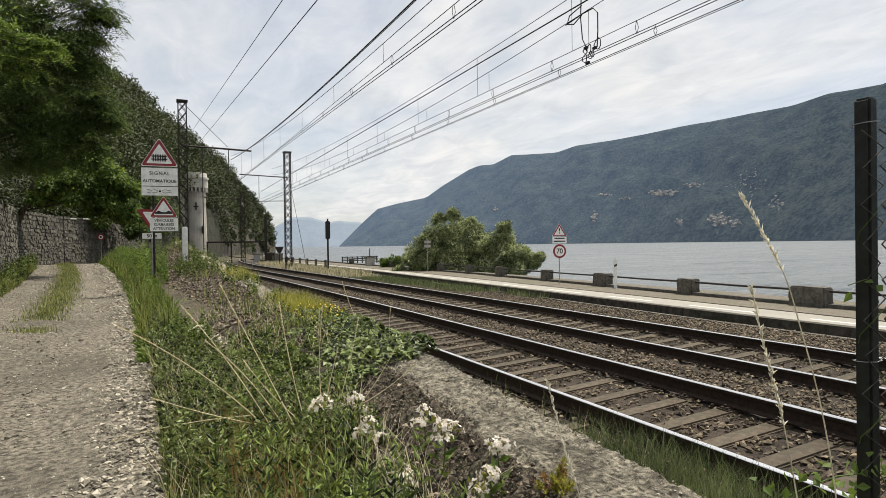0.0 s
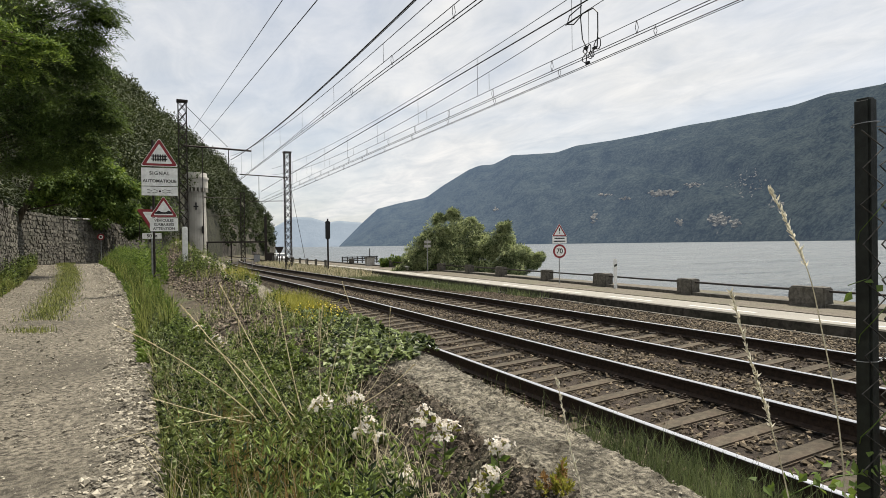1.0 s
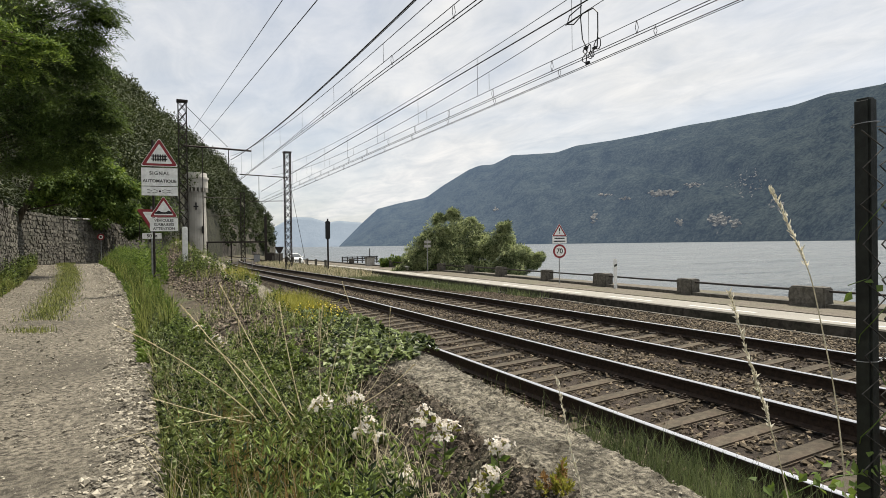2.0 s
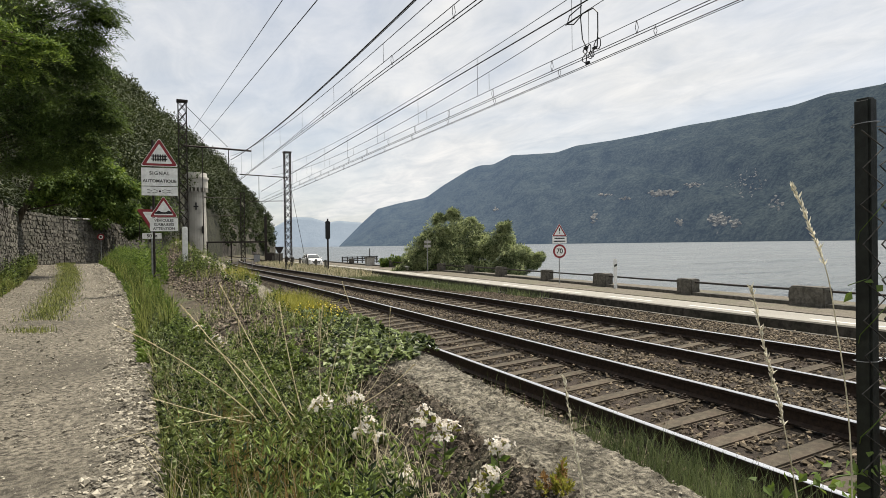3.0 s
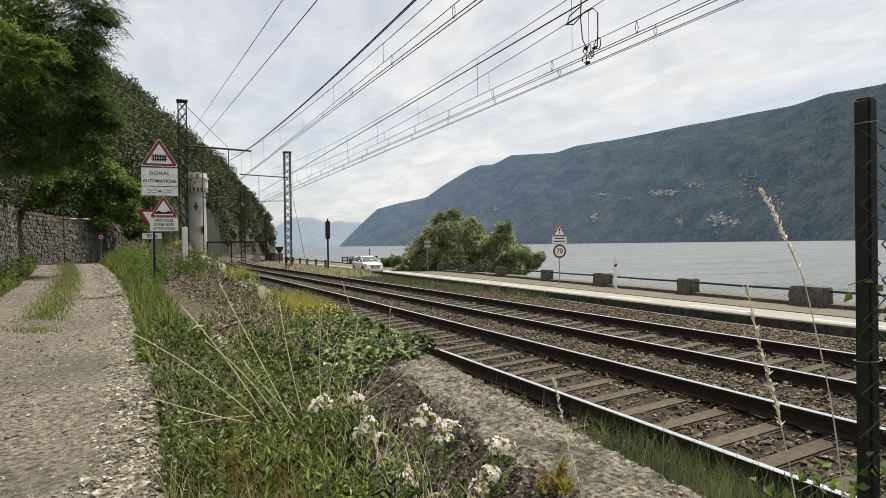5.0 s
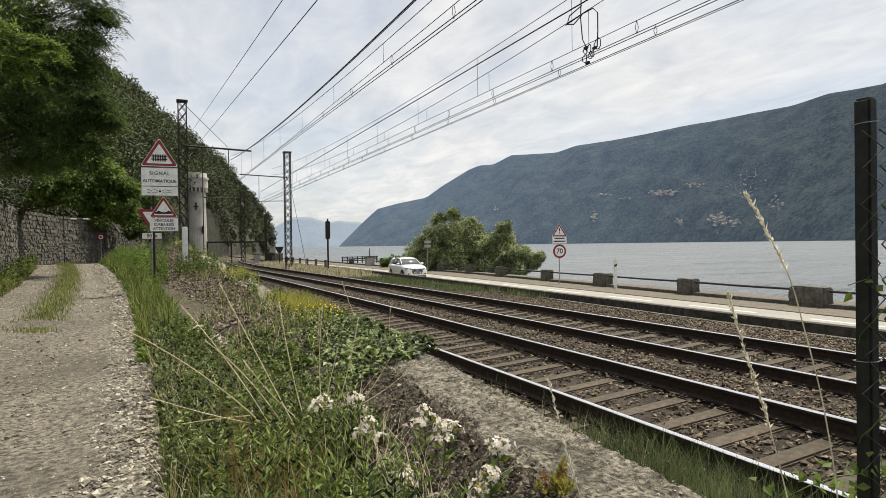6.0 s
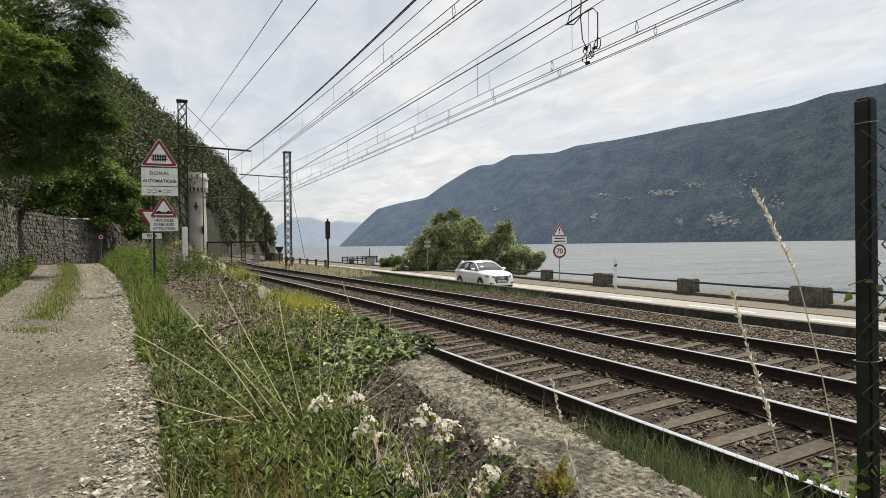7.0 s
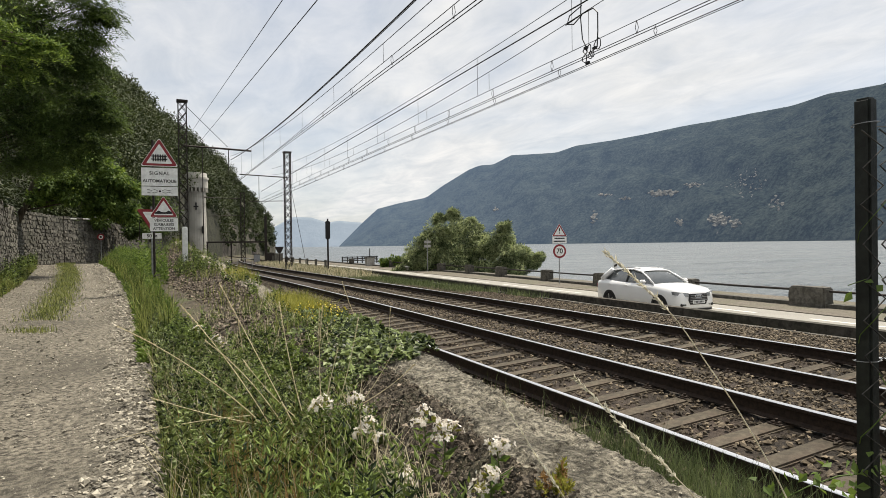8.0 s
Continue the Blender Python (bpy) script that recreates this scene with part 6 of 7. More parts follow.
def make_verge():
    rng = np.random.default_rng(41)

    def field(n, y0, y1, power, x_in, x_out, seed_x=None):
        Y = y0 + (y1 - y0) * rng.random(n) ** power
        lo = np.array([path_x(y) for y in Y]) + x_in
        hi = np.array([low_wall_x(y) for y in Y]) - x_out
        hi = np.where(Y > 8.5, np.minimum(hi, 0.35 - 0.055 * (Y - 8.5)), np.where(Y > 5, np.minimum(hi, 1.15 - 0.2 * (Y - 5)), hi))
        hi = np.maximum(hi, lo + 0.1)
        X = lo + (hi - lo) * rng.random(n)
        Z = np.empty(n)
        for i in range(n):
            k = (X[i] - (low_wall_x(Y[i]) - 0.55 - bank_width(Y[i]))) / bank_width(Y[i])
            Z[i] = path_z(Y[i]) - 0.06 if k < 0 else max(path_z(Y[i]) - 0.1, bank_point(Y[i], min(1, k))[1] - 0.03)
        return np.stack([X, Y, Z], 1)
    # leafy weeds
    b = field(1000, 2.0, 9.0, 1.3, 0.0, 1.25)
    patch = np.array([fnoise(p[0] * 1.5, p[1], 1.1, 7.0) for p in b])
    b = b[patch > -0.28]
    patch = patch[patch > -0.28]
    h = rng.uniform(0.16, 0.5, len(b)) * np.clip(0.85 + 0.9 * patch, 0.4, 1.5) * np.clip(1 - 0.45 * (b[:, 0] - 0.5), 0.5, 1.1) * np.clip((b[:, 0] - np.array([path_x(y) for y in b[:, 1]])) * 3 + 0.25, 0.3, 1)
    lv, st = weeds(rng, b, h, 26, 0.085, 0.023)
    stuff("verge_weeds", lv, M_WEED, "dense green leafy weeds between path and wall", "weeds")
    stuff("verge_stems", st, M_GRASS, "thin green stems of the roadside weeds", "weeds")
    b = field(2100, 8.0, 36.0, 1.2, -0.12, 1.35)
    h = np.clip(0.25 + 0.045 * b[:, 1], 0.3, 1.15) * rng.uniform(0.4, 1.1, len(b)) * np.clip((b[:, 0] - np.array([path_x(y) for y in b[:, 1]])) * 1.2 + 0.3, 0.3, 1) * 0.8
    lv, st = weeds(rng, b, h, 34, 0.12, 0.05)
    stuff("verge_weeds", lv, M_FRESH, "tall bright green weeds beside the path", "weeds")
    stuff("verge_stems", st, M_GRASS, "thin stems of the tall weeds", "weeds")
    n = 150
    Y = 1.9 + 3.0 * rng.random(n) ** 1.2
    X = np.array([rng.uniform(0.42, 1.12) + 0.05 * (y - 2) for y in Y])
    b = np.stack([X, Y, np.array([max(path_z(y) - 0.06, bank_point(y, min(1, max(0, (x - (low_wall_x(y) - 0.55 - bank_width(y))) / bank_width(y))))[1] - 0.04) for x, y in zip(X, Y)])], 1)
    hh = rng.uniform(0.2, 0.5, n) * np.clip(1.15 - 0.45 * (X - 0.5), 0.5, 1.1)
    per = 9
    T = np.tile(np.linspace(0.12, 1.0, per), n)
    bend = np.repeat(rng.normal(0, 0.1, (n, 2)), per, 0)
    Hh = np.repeat(hh, per)
    Q = np.repeat(b, per, 0) + np.stack([bend[:, 0] * Hh * T ** 2, bend[:, 1] * Hh * T ** 2, Hh * T], 1)
    ang = np.repeat(rng.uniform(0, 6.283, n), per) + np.tile(np.arange(per) * 1.571, n)
    D1 = np.stack([np.cos(ang), np.sin(ang), rng.uniform(0.5, 1.1, n * per)], 1)
    D2 = D1 * [-1, -1, 1]
    sz = (0.05 + 0.045 * np.sin(np.pi * np.clip(T, 0.1, 0.95)))
    up = unit(rng.normal(0, 0.3, (n * per, 3)) + [0, 0, 1])
    stuff("soapwort_shoots", join([leaves(Q, D1, sz, sz * 0.26, 0.2, rng, up), leaves(Q, D2, sz, sz * 0.26, 0.2, rng, up)]), M_WEED, "upright green shoots with paired narrow leaves", "weeds")
    stuff("soapwort_stems", blades(b, hh, bend[::per] * hh[:, None], 0.007, rng), M_WEED, "green stems of the upright shoots", "weeds")
    n = 420
    b = np.stack([rng.normal(0.55, 0.16, n), rng.uniform(3.0, 4.8, n), np.full(n, 0.3)], 1)
    stuff("dry_stems", blades(b, rng.uniform(0.25, 0.5, n), rng.normal(0, 0.06, (n, 2)), 0.005, rng), M_OCHRE, "reddish brown dry stems among the weeds", "grass")
    # straggling growth over the middle of the bank
    n = 800
    Y = rng.uniform(6.8, 11.5, n)
    K = rng.random(n)
    b = np.array([(bank_point(y, k)[0], y, bank_point(y, k)[1] - 0.03) for y, k in zip(Y, K)])
    b = b[np.array([fnoise(p[0] * 1.6, p[1] * 1.1, 0.9, 22.0) for p in b]) > -0.02]
    stuff("bank_grass", blades(b, rng.uniform(0.1, 0.36, len(b)), rng.normal(0, 0.1, (len(b), 2)), 0.007, rng), M_STRAW, "dry straggling grass over the rubble bank", "grass")
    lv, st = weeds(rng, b[::3], rng.uniform(0.1, 0.34, len(b[::3])), 18, 0.06, 0.03)
    stuff("bank_weeds", lv, M_WEED, "green weeds rooted in the rubble bank", "weeds")
    # taller clump at the bank's foot
    n = 70
    Y = rng.uniform(19, 25.5, n)
    b = np.stack([rng.uniform(-0.5, 0.25, n), Y, np.array([path_z(y) for y in Y]) - 0.05], 1)
    lv, st = weeds(rng, b, rng.uniform(0.7, 1.4, n), 40, 0.13, 0.055)
    stuff("verge_weeds", lv, M_FRESH, "tall leafy clump at the foot of the bank", "weeds")
    n = 60
    Y = rng.uniform(20, 25.6, n)
    b = np.array([(bank_point(y, k)[0], y, bank_point(y, k)[1] - 0.05) for y, k in zip(Y, rng.uniform(0.3, 0.95, n))])
    lv, st = weeds(rng, b, rng.uniform(0.3, 0.8, n), 34, 0.1, 0.04)
    stuff("bank_weeds", lv, M_WEED, "leafy weeds round the concrete post on the bank", "weeds")
    # tall weeds between the far wall and the track
    n = 230
    Y = rng.uniform(24, 46, n)
    b = np.stack([rng.uniform(1.5, 3.1, n) - 0.01 * (Y - 20), Y, np.full(n, -0.1)], 1)
    lv, st = weeds(rng, b, rng.uniform(0.5, 1.5, n), 34, 0.15, 0.06)
    stuff("trackside_weeds", lv, M_WEED, "tall straggling green weeds beside the track", "weeds")
    stuff("trackside_stems", st, M_STRAW, "dry stems of the tall trackside weeds", "weeds")
    n = 90
    Y = rng.uniform(13, 43, n)
    b = np.array([(bank_point(y, 1.0)[0] + q, y, bank_point(y, 1.0)[1] - 0.05) for y, q in zip(Y, rng.uniform(-0.3, 0.5, n))])
    lv, st = weeds(rng, b, rng.uniform(0.1, 0.4, n), 30, 0.1, 0.04)
    stuff("wall_weeds", lv, M_WEED, "straggling green weeds on the far wall top", "weeds")
    stuff("wall_weed_stems", st, M_STRAW, "dry stems on the far wall top", "weeds")
    # dark low plants by the path's edge
    b = field(2000, 4.0, 10.5, 1.0, -0.02, 1.3)
    lv, st = weeds(rng, b, rng.uniform(0.1, 0.38, len(b)), 24, 0.062, 0.042)
    stuff("nettle_patch", lv, M_IVY, "low dark green broadleaf plants at the path edge", "weeds")
    # low dark brambles creeping up the bank
    n = 800
    Y = rng.uniform(3.6, 8.6, n)
    K = rng.random(n) ** 1.4 * 0.55
    b = np.array([(bank_point(y, k)[0], y, bank_point(y, k)[1] - 0.02) for y, k in zip(Y, K)])
    b = b[np.array([fnoise(p[0] * 2, p[1] * 1.3, 0.9, 12.0) for p in b]) > -0.12]
    lv, st = weeds(rng, b, rng.uniform(0.08, 0.3, len(b)), 22, 0.062, 0.034)
    stuff("bramble_patch", lv, M_WEED, "low tangled green brambles over the rubble bank", "brambles")
    stuff("bramble_stems", st, M_STRAW, "thin dry stems among the brambles", "brambles")
    # grasses
    b = field(6500, 1.6, 10.0, 1.4, -0.05, 1.35)
    v = blades(b, rng.uniform(0.08, 0.42, len(b)), rng.normal(0, 0.09, (len(b), 2)), rng.uniform(0.004, 0.010, len(b)), rng)
    stuff("verge_grass", v, M_GRASS, "thin green and yellowing grass between path and wall", "grass")
    b = field(2600, 1.6, 8.0, 1.3, -0.05, 1.0)
    v = blades(b, rng.uniform(0.1, 0.5, len(b)), rng.normal(0, 0.14, (len(b), 2)), 0.0045, rng)
    stuff("dry_verge_grass", v, M_STRAW, "dry straw-coloured grass among the weeds", "grass")
    b = field(2600, 9.0, 36.0, 1.2, -0.15, 1.2)
    v = blades(b, rng.uniform(0.2, 0.8, len(b)), rng.normal(0, 0.15, (len(b), 2)), 0.012, rng)
    stuff("verge_grass", v, M_GRASS, "long green grass beside the path", "grass")
    # sparse growth on the bank and wall top
    n = 5000
    Y = 8 + 35 * rng.random(n)
    K = np.clip(rng.normal(0.95, 0.3, n), 0, 1.5)
    P = np.array([(bank_point(y, min(1, k))[0] + max(0, k - 1) * 1.0, y, bank_point(y, min(1, k))[1]) for y, k in zip(Y, K)])
    thin = np.array([fnoise(p[0], p[1], 0.55, 3.0) for p in P]) > 0.16
    P = P[thin]
    v = blades(P, rng.uniform(0.1, 0.45, len(P)), rng.normal(0, 0.12, (len(P), 2)), 0.011, rng)
    stuff("wall_grass", v, M_GRASS, "patchy grass on the crumbling wall", "grass")
    # bright tuft on the wall
    for y0, y1, n in ((9.8, 12.6, 2800), (17, 20, 600)):
        Y = rng.uniform(y0, y1, n)
        X = np.array([low_wall_x(y) for y in Y]) - rng.uniform(-0.15, 0.5, n)
        v = blades(np.stack([X, Y, np.array([bank_point(y, 1.0)[1] - 0.05 for y in Y])], 1), rng.uniform(0.1, 0.36, n), rng.normal(0, 0.12, (n, 2)), 0.009, rng)
        stuff("grass_tuft", v, M_TUFT, "bright yellow-green grass tuft on the wall top", "grass")
    # ivy mat over the wall
    n = 11000
    Y = rng.uniform(4.9, 9.8, n)
    U = rng.random(n)
    X = np.array([low_wall_x(y) for y in Y]) + 0.12 - U * 1.5
    lump = np.array([0.08 + 0.16 * max(0, fnoise(x, y, 1.6, 6.0)) for x, y in zip(X, Y)])
    Z = np.where(U < 0.4, 0.69, 0.69 - (U - 0.4) * 0.55) + lump * rng.random(n) ** 0.5
    edge = np.array([fnoise(x, y, 2.2, 9.0) for x, y in zip(X, Y)]) * 0.7
    keep = (Y + edge * 1.0 + (U - 0.3) * 0.9 > 5.35)
    P = np.stack([X, Y, Z], 1)[keep]
    D = unit(rng.normal(size=(len(P), 3)) * [1, 1, 0.45] + [0.1, -0.5, -0.1])
    stuff("ivy", leaves(P, D, rng.uniform(0.04, 0.09, len(P)), rng.uniform(0.035, 0.07, len(P)), 0.12, rng, unit(rng.normal(0, 0.55, (len(P), 3)) + [0, -0.4, 1])), M_IVY, "dense green ivy spilling over the low wall", "ivy")
    n = 170
    P = np.stack([rng.uniform(1.7, 2.4, n), rng.normal(8.6, 0.5, n), rng.uniform(0.8, 0.95, n)], 1)
    stuff("yellow_flowers", leaves(P, rng.normal(size=(n, 3)) + [0, 0, 1], 0.03, 0.03, 0.1, rng), M_YELLOW, "small yellow blossoms on the ivy", "flowers")
    # grass between wall and rail
    n = 26000
    Y = 0.6 + 7.5 * rng.random(n) ** 1.2
    X = rng.uniform(2.6, 4.2, n)
    dense = np.clip((5.3 - Y) / 1.2, 0.04, 1) * np.clip((4.3 - X) / 0.4, 0, 1)
    k = rng.random(n) < dense
    b = np.stack([X, Y, np.interp(X, [2.6, 3.2, 3.75, 4.3], [-0.42, -0.4, -0.25, -0.22])], 1)[k]
    v = blades(b, rng.uniform(0.18, 0.42, len(b)), rng.normal(0, 0.08, (len(b), 2)), 0.006, rng)
    stuff("trackside_grass", v, M_TRACKGRASS, "thick green grass at the foot of the wall by the rail", "grass")
    n = 900
    b = np.stack([rng.uniform(2.5, 4.1, n), rng.uniform(4, 16, n), np.full(n, -0.4)], 1)
    v = blades(b, rng.uniform(0.2, 0.5, n), rng.normal(0, 0.06, (n, 2)), 0.005, rng)
    stuff("trackside_grass", v, M_STRAW, "thin dry grass stems beside the rail", "grass")
    # far side, between ballast and road
    n = 36000
    Y = 19.5 + 60 * rng.random(n) ** 1.3
    X = rng.uniform(11.2, 14.5, n) + np.array([shift(y) * 0.5 for y in Y])
    keep = np.array([fnoise(x, y, 0.35, 1.0) for x, y in zip(X, Y)]) + np.clip((Y - 22) / 8, -0.8, 0.6) > -0.1
    b = np.stack([X, Y, np.full(n, -0.7)], 1)[keep]
    dry = (b[:, 1] > 40) & (rng.random(len(b)) < 0.6)
    for sel, m, lab in ((~dry, M_TRACKGRASS, "green grass strip between railway and road"), (dry, M_STRAW, "tall dry straw-coloured grass beside the track")):
        q = b[sel]
        v = blades(q, rng.uniform(0.25, 0.62, len(q)) * np.where(q[:, 1] > 42, 1.5, 1), rng.normal(0, 0.1, (len(q), 2)), 0.03, rng)
        stuff("strip_grass", v, m, lab, "grass")
    # the path's middle strip and its far bank
    n = 12000
    Y = 10.0 + 27.0 * rng.random(n) ** 1.1
    X = np.array([path_x(y) for y in Y]) - 1.62 + rng.normal(0, 0.19, n)
    keep = np.array([fnoise(x, y, 0.8, 5.0) for x, y in zip(X, Y)]) > (0.25 - (Y - 10.5) / 5)
    b = np.stack([X, Y, np.array([path_z(y) for y in Y]) - 0.01], 1)[keep]
    v = blades(b, rng.uniform(0.03, 0.13, len(b)), rng.normal(0, 0.04, (len(b), 2)), 0.009, rng)
    stuff("path_grass", v, M_GRASS, "low grass strip between the path's ruts", "grass")
    n = 9000
    Y = 9 + 30 * rng.random(n)
    X = np.array([rng.uniform(wall_x(y) + 0.05, path_x(y) - 2.85) if wall_x(y) + 0.1 < path_x(y) - 2.85 else path_x(y) - 2.9 for y in Y])
    b = np.stack([X, Y, np.array([path_z(y) for y in Y]) - 0.05], 1)
    v = blades(b, rng.uniform(0.1, 0.4, n), rng.normal(0, 0.1, (n, 2)), 0.014, rng)
    stuff("bank_grass", v, M_GRASS, "rough grass along the foot of the stone wall", "grass")
    b2 = b[:260]
    lv, st = weeds(rng, b2, rng.uniform(0.25, 0.7, len(b2)), 24, 0.12, 0.05)
    stuff("bank_weeds", lv, M_WEED, "green weeds along the foot of the stone wall", "weeds")


M_OCHRE = leaf_mat("ochre_bud", (0.2, 0.12, 0.05), (0.4, 0.28, 0.12), trans=0.2, scale=20)
M_TUFT = leaf_mat("yellow_green_grass", (0.16, 0.17, 0.035), (0.36, 0.36, 0.09), trans=0.4, scale=2.0)
M_YELLOW = plain("yellow_petal", (0.55, 0.45, 0.05), 0.6)
make_verge()


def culm(name, root, tip, sag, label, material, ear=0.12, r=0.0016, width=0.006, parent=None):
    """A grass stalk from root to tip (vectors), bowed by sag, with a seed head of that length."""
    root, tip = Vector(root), Vector(tip)
    e = empty(name, Matrix.Translation(root), label, "grass stalk", "seeding grass stalks")
    d = tip - root
    ln = d.length
    side = d.cross(AHEAD).normalized()
    pts = [d * t + side * sag * 4 * t * (1 - t) * ln for t in [i / 9 for i in range(10)]]
    bm = bmesh.new()
    tube(bm, pts, r, 5, r * 0.5)
    part("stem", bm, material, e)
    rng = np.random.default_rng(int(abs(root.x * 100 + tip.z * 1000)))
    n = int(ear / 0.0028)
    t = 1 - rng.random(n) * ear / ln
    P = np.array([list(d * q + side * sag * 4 * q * (1 - q) * ln) for q in t])
    D = np.array(unit(np.array([list(d.normalized())])))[0] + rng.normal(0, 0.35, (n, 3))
    v, f = leaves(P, D, rng.uniform(0.007, 0.016, n), rng.uniform(0.003, 0.0055, n) * (width / 0.006), 0.3, rng)
    put(new("seed_head", np_mesh("seed_head", v, f, material)), e)
    return e


def spot(d, right, up):
    """A place d metres ahead of the eye, right and up from its axis."""
    return Vector(EYE) + AHEAD * d + RIGHT * right + Vector((0, 0, up))


def make_stalks():
    root = spot(4.4, -0.98, -1.15)
    for a, u, sag, ear in ((-1.25, 0.62, -0.04, 0.3), (-1.05, 0.12, 0.02, 0.1), (-1.3, -0.16, -0.03, 0.06), (-0.7, 0.5, -0.05, 0.25), (-0.2, 0.75, 0.02, 0.2), (0.1, 0.72, 0.03, 0.15), (0.62, 0.4, -0.04, 0.1), (0.75, 0.25, -0.05, 0.08),
                           (-0.45, 0.35, 0.03, 0.12), (-0.85, 0.75, -0.03, 0.3), (0.35, 0.62, -0.02, 0.15), (0.3, -0.35, 0.05, 0.05), (-0.6, 0.9, 0.0, 0.3), (0.2, 0.4, 0.0, 0.1)):
        q = spot(4.4 + a * 0.2, -0.98 + a, -1.15 + u)
        culm("grass_stalk", root + Vector((a * 0.3, -0.35 * u, -0.1 + 0.08 * math.sin(a * 9))), q, sag, "dry pale grass stalk arching out of the verge", M_STRAW, ear, 0.004, 0.012)
    for d, r0, u0, r1, u1, ear in ((6.0, -1.22, -1.3, -1.23, -0.62, 0.25), (6.4, -0.58, -0.98, -0.56, -0.66, 0.15), (7.2, -1.05, -0.85, -1.2, -0.42, 0.3), (3.2, -0.42, -1.25, -0.45, -0.85, 0.02), (6.2, -2.0, -1.3, -2.1, -0.75, 0.25), (6.0, -1.75, -1.3, -1.62, -0.8, 0.2)):
        culm("grass_stalk", spot(d, r0, u0), spot(d, r1, u1), 0.02, "upright dry grass stalk with a pale seed head", M_STRAW, ear, 0.003, 0.014)


make_stalks()


def moving_stalk(root, path_pts, label, ear_from, rad, fat):
    """A stalk whose shape lies in the plane facing the eye: (right, up) pairs from its root."""
    e = empty("swaying_grass_stalk", pose(root[0], root[1], root[2], 0, 0, -YAW), label, "grass stalk", "swaying grass stalks")
    pts = [Vector((a, 0, b)) for a, b in path_pts]
    fine = []
    for i in range(len(pts) - 1):
        p0, p1, p2, p3 = pts[max(i - 1, 0)], pts[i], pts[i + 1], pts[min(i + 2, len(pts) - 1)]
        for k in range(6):
            t = k / 6
            fine.append(0.5 * ((2 * p1) + (p2 - p0) * t + (2 * p0 - 5 * p1 + 4 * p2 - p3) * t * t + (3 * p1 - p0 - 3 * p2 + p3) * t ** 3))
    fine.append(pts[-1])
    bm = bmesh.new()
    tube(bm, fine, rad, 6, rad * 0.4)
    part("stem", bm, M_PALESTRAW, e)
    rng = np.random.default_rng(77)
    n0 = int(len(fine) * ear_from)
    P, D = [], []
    for i in range(n0, len(fine) - 1):
        d = (fine[i + 1] - fine[i]).normalized()
        for k in range(9):
            P.append(list(fine[i].lerp(fine[i + 1], rng.random())))
            D.append([d.x + rng.normal(0, 0.28), rng.normal(0, 0.28), d.z + rng.normal(0, 0.28)])
    n = len(P)
    v, f = leaves(np.array(P), np.array(D), rng.uniform(0.012, 0.022, n) * fat, rng.uniform(0.003, 0.006, n) * fat, 0.3, rng)
    put(new("seed_head", np_mesh("seed_head", v, f, M_PALESTRAW)), e)
    return e


U = 1.6 / 1075
STALK_A = moving_stalk((1.637, 0.998, 0.733), [(0, -0.05), (-20 * U, 230 * U), (-50 * U, 410 * U), (-90 * U, 560 * U), (-115 * U, 640 * U), (-150 * U, 710 * U), (-193 * U, 785 * U)],
                       "tall pale grass stalk swaying close by", 0.7, 0.0023, 1.15)
STALK_B = moving_stalk((1.57, 1.03, 0.734), [(0, -0.05), (-30 * U, 200 * U), (-50 * U, 330 * U), (-68 * U, 420 * U), (-88 * U, 500 * U), (-114 * U, 623 * U)],
                       "pale seeding grass stalk swaying close by", 0.5, 0.0023, 1.2)
U = 2.2 / 1075
STALK_C = moving_stalk((1.41, 1.768, 0.70), [(0, -0.05), (-20 * U, 80 * U), (-45 * U, 160 * U), (-78 * U, 285 * U)],
                       "short pale grass stalk swaying above the wall", 0.45, 0.0024, 1.3)


